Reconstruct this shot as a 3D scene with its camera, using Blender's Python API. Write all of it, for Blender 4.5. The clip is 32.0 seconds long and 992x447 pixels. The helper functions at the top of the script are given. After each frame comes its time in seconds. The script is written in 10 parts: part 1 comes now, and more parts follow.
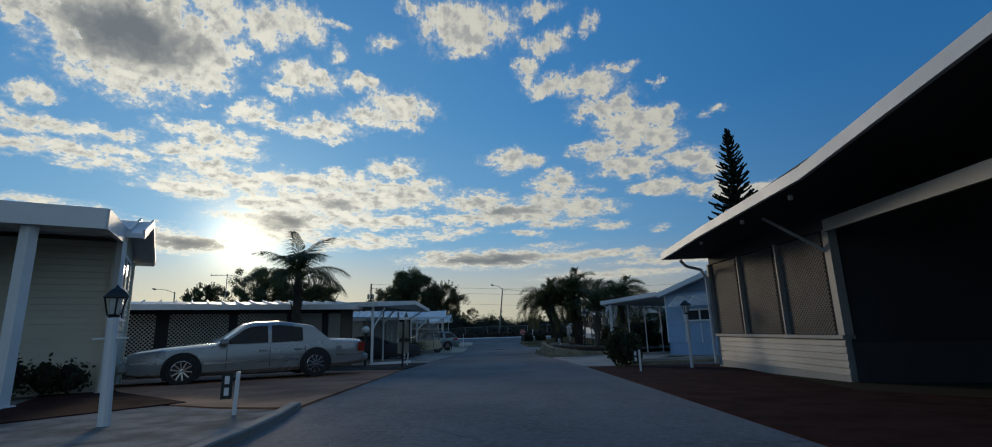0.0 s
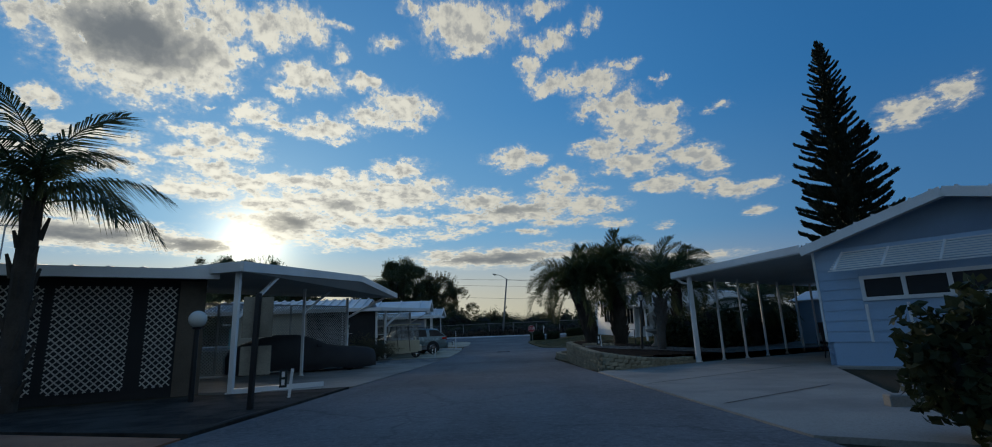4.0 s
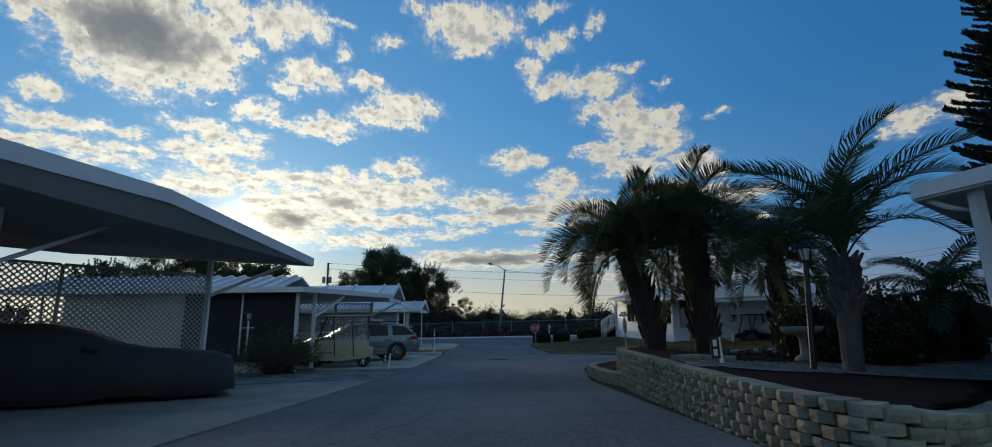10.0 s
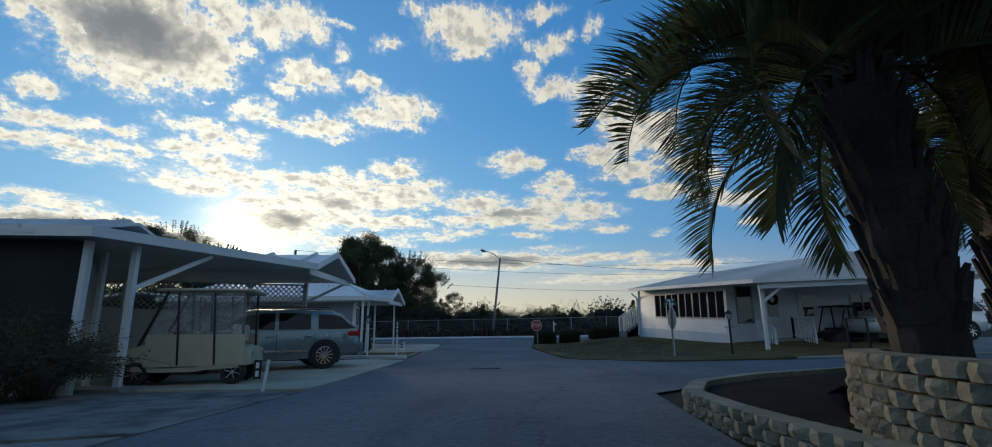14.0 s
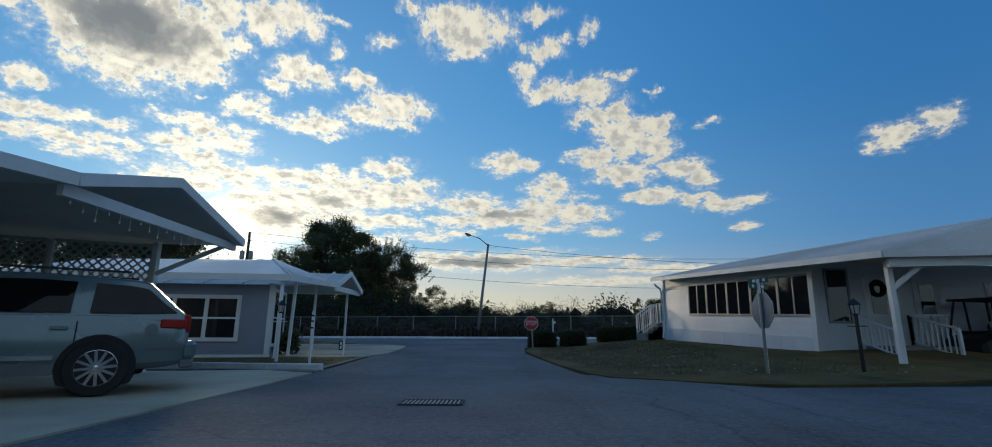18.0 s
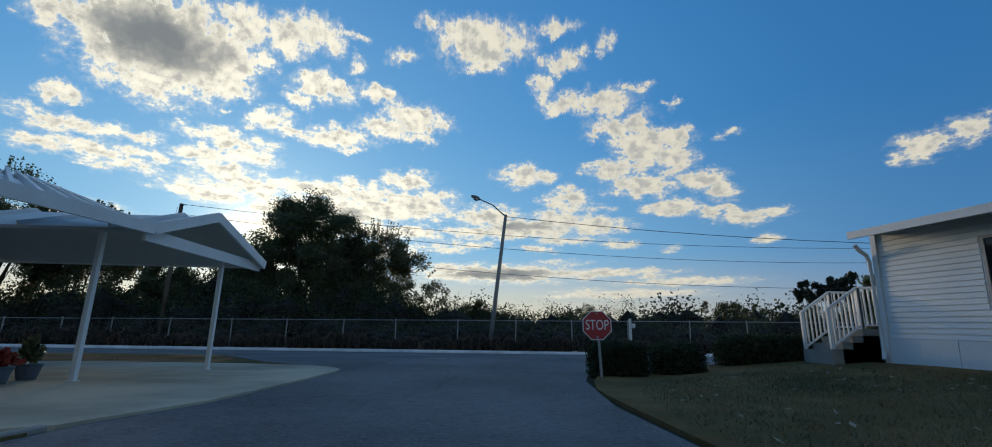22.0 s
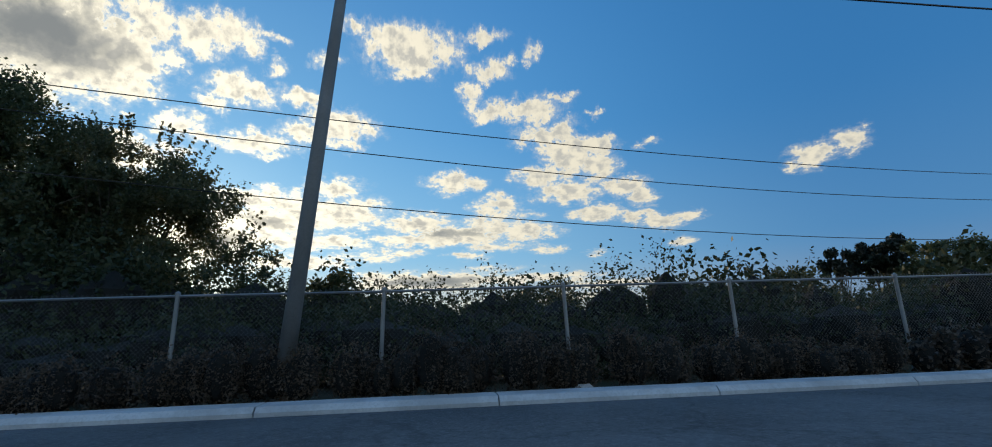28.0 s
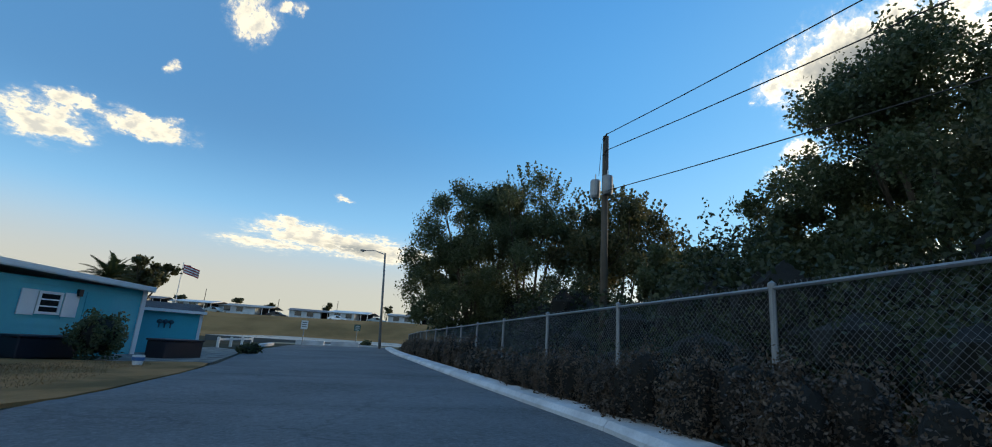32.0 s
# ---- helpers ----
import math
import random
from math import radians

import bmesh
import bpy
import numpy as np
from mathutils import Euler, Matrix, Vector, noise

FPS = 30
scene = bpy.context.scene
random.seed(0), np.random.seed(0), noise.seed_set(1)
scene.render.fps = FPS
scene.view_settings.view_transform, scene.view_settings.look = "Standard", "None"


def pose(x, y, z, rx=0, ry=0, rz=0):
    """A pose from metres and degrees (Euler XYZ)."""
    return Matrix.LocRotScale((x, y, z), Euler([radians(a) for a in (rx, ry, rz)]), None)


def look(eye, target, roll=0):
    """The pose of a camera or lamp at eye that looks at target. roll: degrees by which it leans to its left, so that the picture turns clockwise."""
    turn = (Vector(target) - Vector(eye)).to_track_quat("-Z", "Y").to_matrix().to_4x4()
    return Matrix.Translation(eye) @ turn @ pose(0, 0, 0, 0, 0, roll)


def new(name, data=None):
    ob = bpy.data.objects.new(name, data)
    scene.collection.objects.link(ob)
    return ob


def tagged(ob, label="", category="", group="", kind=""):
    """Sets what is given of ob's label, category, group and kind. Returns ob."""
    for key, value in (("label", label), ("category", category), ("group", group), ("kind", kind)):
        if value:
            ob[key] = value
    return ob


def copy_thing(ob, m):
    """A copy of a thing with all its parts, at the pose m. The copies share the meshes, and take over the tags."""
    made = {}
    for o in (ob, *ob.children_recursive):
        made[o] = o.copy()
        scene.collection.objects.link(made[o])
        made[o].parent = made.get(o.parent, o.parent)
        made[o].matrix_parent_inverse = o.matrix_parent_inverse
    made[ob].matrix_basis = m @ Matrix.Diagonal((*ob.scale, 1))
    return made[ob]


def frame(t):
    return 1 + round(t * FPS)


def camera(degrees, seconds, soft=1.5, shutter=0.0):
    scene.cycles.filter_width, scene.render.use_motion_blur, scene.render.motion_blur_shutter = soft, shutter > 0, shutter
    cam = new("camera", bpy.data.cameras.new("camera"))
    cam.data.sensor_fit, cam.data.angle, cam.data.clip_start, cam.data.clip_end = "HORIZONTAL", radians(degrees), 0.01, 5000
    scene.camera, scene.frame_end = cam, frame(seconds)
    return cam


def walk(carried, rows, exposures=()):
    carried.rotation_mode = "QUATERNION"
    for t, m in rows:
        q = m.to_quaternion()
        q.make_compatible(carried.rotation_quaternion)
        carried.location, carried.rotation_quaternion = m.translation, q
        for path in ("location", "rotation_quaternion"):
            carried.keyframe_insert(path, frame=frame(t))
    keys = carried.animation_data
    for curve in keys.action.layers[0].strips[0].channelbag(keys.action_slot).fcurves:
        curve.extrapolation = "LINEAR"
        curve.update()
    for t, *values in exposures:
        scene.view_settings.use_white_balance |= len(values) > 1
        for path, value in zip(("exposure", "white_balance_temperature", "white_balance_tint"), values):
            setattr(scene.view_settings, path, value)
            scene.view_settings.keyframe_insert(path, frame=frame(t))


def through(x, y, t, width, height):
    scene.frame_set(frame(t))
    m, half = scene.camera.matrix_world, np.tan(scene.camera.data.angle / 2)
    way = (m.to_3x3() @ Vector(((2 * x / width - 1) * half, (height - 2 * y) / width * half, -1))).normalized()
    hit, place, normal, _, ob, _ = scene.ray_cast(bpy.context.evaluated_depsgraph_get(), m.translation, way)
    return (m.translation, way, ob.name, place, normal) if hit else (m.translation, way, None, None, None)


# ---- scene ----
cam = camera(90.05, 32.0, 1.0)
PATH = [
    (0, look((0.386, 0.000, 0.800), (0.215, 9.773, 2.910), -1.71)),
    (0.5, look((0.387, 1.930, 0.782), (0.217, 11.704, 2.889), -1.87)),
    (1, look((0.391, 3.324, 0.775), (0.210, 13.095, 2.895), -1.92)),
    (1.5, look((0.361, 4.706, 0.763), (0.180, 14.478, 2.876), -1.92)),
    (2, look((0.372, 6.080, 0.736), (0.172, 15.850, 2.859), -2.12)),
    (2.5, look((0.352, 7.472, 0.723), (0.133, 17.244, 2.837), -2.31)),
    (3, look((0.336, 8.864, 0.658), (0.109, 18.638, 2.762), -2.08)),
    (3.5, look((0.324, 10.044, 0.631), (0.076, 19.820, 2.724), -2.15)),
    (5.5, look((0.215, 13.001, 0.490), (-0.018, 22.777, 2.581), -1.92)),
    (6, look((0.178, 13.631, 0.461), (-0.022, 23.407, 2.555), -1.76)),
    (6.5, look((0.171, 14.366, 0.446), (-0.015, 24.144, 2.535), -1.70)),
    (7, look((0.159, 15.198, 0.421), (-0.023, 24.974, 2.515), -1.53)),
    (7.5, look((0.153, 16.062, 0.429), (-0.027, 25.839, 2.520), -1.46)),
    (8, look((0.165, 16.972, 0.420), (-0.028, 26.750, 2.504), -1.44)),
    (8.5, look((0.154, 17.899, 0.406), (-0.058, 27.677, 2.490), -1.29)),
    (9, look((0.126, 18.809, 0.385), (-0.095, 28.583, 2.487), -1.16)),
    (9.5, look((0.123, 19.658, 0.387), (-0.115, 29.432, 2.488), -1.11)),
    (10, look((0.207, 20.551, 0.445), (-0.028, 30.322, 2.558), -1.07)),
    (10.5, look((0.213, 21.435, 0.413), (-0.020, 31.202, 2.544), -0.95)),
    (11, look((0.188, 22.390, 0.368), (-0.049, 32.157, 2.502), -0.91)),
    (11.5, look((0.157, 23.443, 0.342), (-0.071, 33.211, 2.471), -0.89)),
    (12, look((0.157, 24.549, 0.294), (-0.060, 34.316, 2.429), -0.78)),
    (12.5, look((0.174, 25.654, 0.291), (-0.038, 35.423, 2.418), -0.82)),
    (13, look((0.182, 26.684, 0.255), (-0.010, 36.451, 2.393), -0.76)),
    (13.5, look((0.197, 27.634, 0.222), (0.019, 37.400, 2.364), -0.79)),
    (14, look((0.254, 28.599, 0.181), (0.081, 38.364, 2.330), -0.72)),
    (14.5, look((0.313, 29.526, 0.163), (0.153, 39.291, 2.314), -0.74)),
    (16.5, look((0.407, 33.148, 0.092), (0.313, 42.913, 2.246), -0.58)),
    (17, look((0.434, 33.952, 0.082), (0.359, 43.718, 2.231), -0.37)),
    (17.5, look((0.457, 34.776, 0.066), (0.410, 44.540, 2.223), -0.11)),
    (18, look((0.477, 35.698, 0.092), (0.453, 45.460, 2.261), 0.22)),
    (18.5, look((0.493, 36.750, 0.093), (0.496, 46.511, 2.265), 0.30)),
    (19, look((0.520, 37.904, 0.089), (0.532, 47.667, 2.251), 0.31)),
    (19.5, look((0.531, 39.249, 0.058), (0.511, 49.011, 2.226), 0.20)),
    (20, look((0.490, 40.763, 0.051), (0.359, 50.522, 2.228), 0.36)),
    (20.5, look((0.419, 42.510, 0.058), (0.145, 52.261, 2.257), 0.56)),
    (21, look((0.339, 44.318, 0.036), (0.048, 54.033, 2.390), 0.82)),
    (21.5, look((0.283, 46.143, 0.059), (-0.053, 55.842, 2.472), 0.96)),
    (22, look((0.256, 48.008, 0.095), (-0.116, 57.709, 2.492), 0.82)),
    (22.5, look((0.186, 49.879, 0.137), (-0.217, 59.580, 2.531), 0.56)),
    (23, look((0.136, 51.836, 0.164), (-0.294, 61.535, 2.561), 0.21)),
    (23.5, look((0.063, 53.658, 0.176), (-0.365, 63.359, 2.567), 0.19)),
    (24, look((0.031, 55.407, 0.212), (-0.410, 65.111, 2.586), 0.14)),
    (24.5, look((-0.009, 57.044, 0.224), (-0.450, 66.750, 2.590), 0.22)),
    (25, look((-0.033, 58.584, 0.244), (-0.366, 68.296, 2.606), 0.36)),
    (25.5, look((0.007, 60.058, 0.263), (-0.004, 69.774, 2.628), 0.22)),
    (27.5, look((1.280, 65.075, 0.352), (3.371, 74.543, 2.800), -1.33)),
    (28, look((1.320, 66.346, 0.386), (2.345, 75.969, 2.904), -2.06)),
    (28.5, look((1.006, 67.593, 0.438), (0.154, 77.217, 3.017), -2.04)),
    (29, look((0.358, 68.706, 0.498), (-2.876, 77.796, 3.128), -1.55)),
    (29.5, look((-0.705, 69.639, 0.548), (-6.476, 77.353, 3.229), -0.31)),
    (30, look((-1.949, 70.164, 0.587), (-9.682, 75.938, 3.207), 0.77)),
    (30.5, look((-3.118, 70.357, 0.588), (-12.036, 74.098, 3.134), 3.27)),
    (31, look((-3.870, 70.344, 0.593), (-13.272, 72.720, 3.035), 4.21)),
    (31.5, look((-4.174, 70.356, 0.598), (-13.696, 72.264, 2.983), 4.11)),
    (32, look((-4.359, 70.394, 0.593), (-13.910, 72.165, 2.970), 3.93)),
]
walk(cam, PATH, ((0.0, -0.28, 6530, 10), (7.0, -0.23, 6620, 10), (13.0, 0.08, 6800, 10), (24.0, 0.13, 7000, 10), (28.0, 0.3, 7250, 10), (30.0, 0.42, 7350, 10), (31.0, 0.7, 7500, 10), (32.0, 0.8, 7500, 10)))
# ---- world, sun and exposure ----
SUN_DIR = Vector((-0.466, 0.868, 0.172)).normalized()
SUN_ELEV, SUN_AZ = math.asin(SUN_DIR.z), math.atan2(SUN_DIR.x, SUN_DIR.y)


class Nodes:
    """Short hand for building shader trees."""

    def __init__(self, tree):
        self.t = tree

    def add(self, kind, **props):
        n = self.t.nodes.new(kind)
        for k, v in props.items():
            if k == "operation":
                n.operation = v
            elif k == "blend":
                n.blend_type = v
            elif k == "data":
                n.data_type = v
        return n

    def put(self, sock, v):
        if isinstance(v, bpy.types.NodeSocket):
            self.t.links.new(v, sock)
        elif v is not None:
            sock.default_value = v

    def math(self, op, a, b=None, c=None, clamp=False):
        n = self.add("ShaderNodeMath", operation=op)
        n.use_clamp = clamp
        for i, v in enumerate((a, b, c)):
            self.put(n.inputs[i], v)
        return n.outputs[0]

    def vec(self, op, a, b=None):
        n = self.add("ShaderNodeVectorMath", operation=op)
        self.put(n.inputs[0], a)
        self.put(n.inputs[1], b)
        return n.outputs["Value"] if op in ("DOT_PRODUCT", "LENGTH") else n.outputs["Vector"]

    def mix(self, f, a, b, blend="MIX"):
        n = self.add("ShaderNodeMix", data="RGBA")
        n.blend_type = blend
        n.clamp_factor = True
        self.put(n.inputs[0], f)
        self.put(n.inputs[6], a)
        self.put(n.inputs[7], b)
        return n.outputs[2]

    def noise(self, v, scale, detail=3.0, rough=0.55, dist=0.0, w=None):
        n = self.add("ShaderNodeTexNoise")
        if w is not None:
            n.noise_dimensions = "4D"
            self.put(n.inputs["W"], w)
        self.put(n.inputs["Vector"], v)
        for k, x in (("Scale", scale), ("Detail", detail), ("Roughness", rough), ("Distortion", dist)):
            n.inputs[k].default_value = x
        return n.outputs[0]

    def ramp(self, x, a, b, lo=0.0, hi=1.0):
        n = self.add("ShaderNodeMapRange")
        n.interpolation_type = "SMOOTHSTEP"
        self.put(n.inputs[0], x)
        for i, v in enumerate((a, b, lo, hi)):
            self.put(n.inputs[i + 1], v)
        return n.outputs[0]

    def rgb(self, r, g, b):
        n = self.add("ShaderNodeCombineXYZ")
        for i, v in enumerate((r, g, b)):
            self.put(n.inputs[i], v)
        return n.outputs[0]


# Cloud banks: azimuth to the left, elevation, half width, half height (degrees), density.
CLOUDS_TALL = [
    (39.6, 27.4, 6.0, 3.6, 1.5), (35.0, 27.6, 4.0, 2.6, 1.3), (44.4, 27.6, 3.4, 2.0, 1.2), (46.1, 27.5, 2.1, 1.1, 0.85), (48.8, 26.9, 1.5, 1.1, 0.85), (39.0, 24.2, 2.9, 1.2, 1), (33.5, 27.6, 3.2, 1.6, 1),
    (30.2, 28.5, 1.4, 0.8, 0.9), (32.4, 25.6, 1.7, 0.8, 0.9), (43.8, 25.5, 1.3, 0.9, 0.85), (32.6, 31.7, 3.0, 1.6, 1), (28.1, 31.6, 3.0, 1.8, 1), (24.8, 33.0, 2.4, 1.4, 0.9),
    (22.6, 31.5, 1.6, 1.1, 0.8), (46.5, 20.9, 1.6, 0.8, 0.95),
]
CLOUDS_MIDDLE = [
    (23.1, 27.3, 3.2, 1.4, 1), (25.6, 25.4, 1.6, 0.7, 0.9), (17.0, 27.3, 1.9, 0.8, 0.95), (19.6, 30.1, 1.1, 0.8, 0.75), (21.2, 33.0, 1.8, 0.5, 0.7), (14.2, 31.6, 1.5, 0.8, 0.8),
    (29.1, 22.9, 2.4, 1.0, 0.95), (26.5, 22.3, 1.6, 0.6, 0.8), (21.5, 22.4, 4.1, 1.0, 0.95), (16.1, 24.0, 2.9, 1.0, 0.95), (12.6, 25.2, 3.5, 1.6, 1.05), (11.9, 23.2, 2.3, 0.8, 0.85),
    (20.0, 21.1, 2.1, 0.5, 0.7), (33.3, 22.7, 0.5, 0.3, 0.8),
]
CLOUDS_HIGH = [
    (4.0, 33.7, 4.9, 2.3, 1.1), (7.2, 34.9, 2.6, 1.1, 0.95), (4.1, 31.1, 2.6, 0.7, 0.95), (10.9, 35.6, 1.6, 0.9, 0.9), (-5.8, 31.6, 2.4, 1.0, 0.9), (-5.1, 35.2, 2.4, 0.8, 0.9),
    (-11.8, 33.5, 1.0, 1.4, 0.75), (-8.1, 32.7, 1.4, 0.6, 0.7),
]
CLOUDS_STREAM = [
    (-3.8, 29.0, 1.4, 1.3, 0.8), (-6.2, 27.3, 2.8, 1.0, 0.95), (-10.8, 27.3, 3.4, 1.3, 1), (-12.8, 24.5, 3.3, 1.3, 1.05), (-15.4, 21.8, 3.3, 1.9, 1.1), (-18.3, 20.3, 2.3, 1.6, 1),
    (-12.3, 19.7, 3.3, 1.0, 1), (-15.0, 17.8, 3.5, 1.1, 1.05), (-15.0, 28.3, 1.5, 0.6, 0.7), (-18.8, 26.3, 1.3, 0.4, 0.7), (-18.7, 22.6, 2.1, 0.9, 0.9), (-21.4, 17.8, 2.1, 1.1, 1),
    (-23.3, 16.3, 1.4, 0.9, 0.9), (-18.2, 15.1, 2.8, 0.8, 0.95), (-22.2, 14.2, 1.9, 0.7, 0.9), (-25.5, 13.5, 2.2, 0.8, 0.95), (-24.4, 22.2, 1.5, 0.4, 0.7), (-17.4, 10.7, 1.1, 0.4, 0.75),
]
CLOUDS_STREAKS = [
    (45.1, 18.4, 2.9, 0.6, 0.85), (46.9, 16.4, 1.6, 0.5, 0.85), (43.6, 16.8, 2.4, 0.5, 0.85), (41.3, 18.7, 2.1, 0.5, 0.8), (40.8, 15.9, 2.5, 0.5, 0.85), (39.2, 17.4, 2.2, 0.5, 0.85),
    (32.8, 20.2, 3.3, 0.7, 0.95), (34.3, 18.4, 2.5, 0.5, 0.85), (30.6, 18.9, 2.5, 0.6, 0.9), (32.5, 17.2, 3.1, 0.6, 0.9), (-1.3, 19.5, 2.4, 0.8, 1), (-6.3, 16.7, 1.9, 0.9, 0.95),
    (-9.7, 15.4, 1.5, 0.5, 0.7), (43.8, 11.7, 2.6, 0.6, 0.8), (47.6, 19.0, 1.5, 0.5, 0.7),
]
CLOUDS_SUNWARD = [
    (29.5, 15.8, 4.5, 0.8, 0.95), (34.0, 14.7, 3.3, 0.7, 0.95), (24.9, 16.4, 3.9, 0.7, 0.95), (19.2, 16.6, 4.2, 0.8, 0.95), (12.9, 18.4, 2.2, 0.8, 0.9), (10.9, 15.6, 2.9, 1.2, 1),
    (14.9, 15.2, 3.6, 1.1, 1), (19.1, 14.1, 3.1, 1.2, 1.1), (23.1, 14.4, 3.3, 0.8, 1), (26.9, 13.9, 2.8, 0.8, 0.95), (24.3, 11.9, 2.9, 1.5, 1.15), (17.7, 12.3, 4.1, 0.7, 0.95),
    (13.1, 12.4, 4.0, 0.6, 0.95), (15.5, 10.2, 3.8, 0.6, 0.85), (19.6, 9.9, 2.7, 0.6, 0.8), (28.1, 12.3, 2.7, 0.6, 0.9), (8.3, 10.9, 2.2, 0.5, 0.75),
]
CLOUDS_LOW = [
    (2.7, 14.6, 3.8, 1.1, 1), (-1.4, 13.3, 5.4, 1.1, 1.1), (-5.4, 14.4, 3.7, 0.9, 0.95), (-9.6, 13.5, 3.3, 0.8, 0.95), (3.9, 12.8, 4.5, 0.7, 0.9), (-6.5, 11.9, 3.8, 0.6, 0.85),
    (-11.9, 11.4, 2.5, 0.5, 0.8), (-2.9, 10.9, 2.2, 0.4, 0.75), (5.4, 11.3, 3.1, 0.5, 0.8),
]
CLOUDS_DUSK = [
    (41.9, 9.8, 6.6, 1.2, 1.2), (33.6, 9.4, 3.7, 0.9, 1.1),
]
CLOUDS_EAST = [
    (-40.5, 17.6, 1.9, 1.2, 0.95), (-43.8, 18.4, 1.6, 1.1, 0.95), (-38.8, 17.0, 0.9, 0.7, 0.7), (-28.1, 13.7, 1.5, 0.6, 0.9), (-27.2, 11.1, 1.3, 0.5, 0.8),
]
CLOUDS_STRIP = [
    (1.5, 8.1, 8.4, 0.9, 1.15), (7.8, 8.6, 2.9, 0.5, 0.9), (-10.5, 8.1, 6.4, 0.5, 0.85), (-18.7, 7.0, 5.9, 0.5, 0.85), (-11.8, 5.8, 8.3, 0.5, 0.8), (-5.5, 9.4, 4.4, 0.4, 0.6),
]
CLOUDS_WEST = [
    (124.1, 16.1, 2.8, 1.4, 1), (122.9, 18.6, 1.7, 0.7, 0.9), (116.9, 17.8, 3.1, 1.0, 1), (109.9, 30.6, 2.1, 1.8, 0.95), (106.7, 32.9, 1.6, 0.6, 0.8), (115.8, 23.9, 0.6, 0.8, 0.7),
    (100.9, 10.2, 4.8, 1.0, 1), (95.4, 9.6, 5.4, 1.0, 1.05), (104.5, 8.7, 4.2, 0.6, 0.8), (91.2, 9.0, 4.2, 0.8, 1), (102.4, 11.6, 1.9, 0.5, 0.9), (97.2, 14.6, 0.7, 0.4, 0.6),
]
CLOUDS_BELLIES = [
    (40.2, 27.9, 6.6, 3.0, 1.15), (35.6, 28.0, 3.6, 2.2, 0.8), (24.3, 12.1, 2.4, 1.2, 1), (19.1, 14.2, 2.5, 0.8, 0.75), (41.9, 9.7, 7.0, 1.0, 1),
    (33.6, 9.3, 4.0, 0.7, 1), (-1.1, 13.6, 5.6, 0.7, 0.85), (3.0, 14.8, 2.3, 0.6, 0.6), (11.3, 15.8, 1.6, 0.6, 0.4), (-15.2, 19.4, 2.1, 1.0, 0.4), (1.5, 8.0, 8.4, 0.7, 1),
    (-11.8, 5.7, 7.0, 0.4, 0.5), (-18.0, 6.8, 4.6, 0.3, 0.45), (94.7, 9.3, 5.5, 0.8, 0.9), (100.8, 9.7, 3.2, 0.4, 0.6), (123.9, 15.3, 1.9, 0.7, 0.5),
]
CLOUDS = CLOUDS_TALL + CLOUDS_MIDDLE + CLOUDS_HIGH + CLOUDS_STREAM + CLOUDS_LOW + CLOUDS_DUSK + CLOUDS_EAST + CLOUDS_STRIP + CLOUDS_WEST


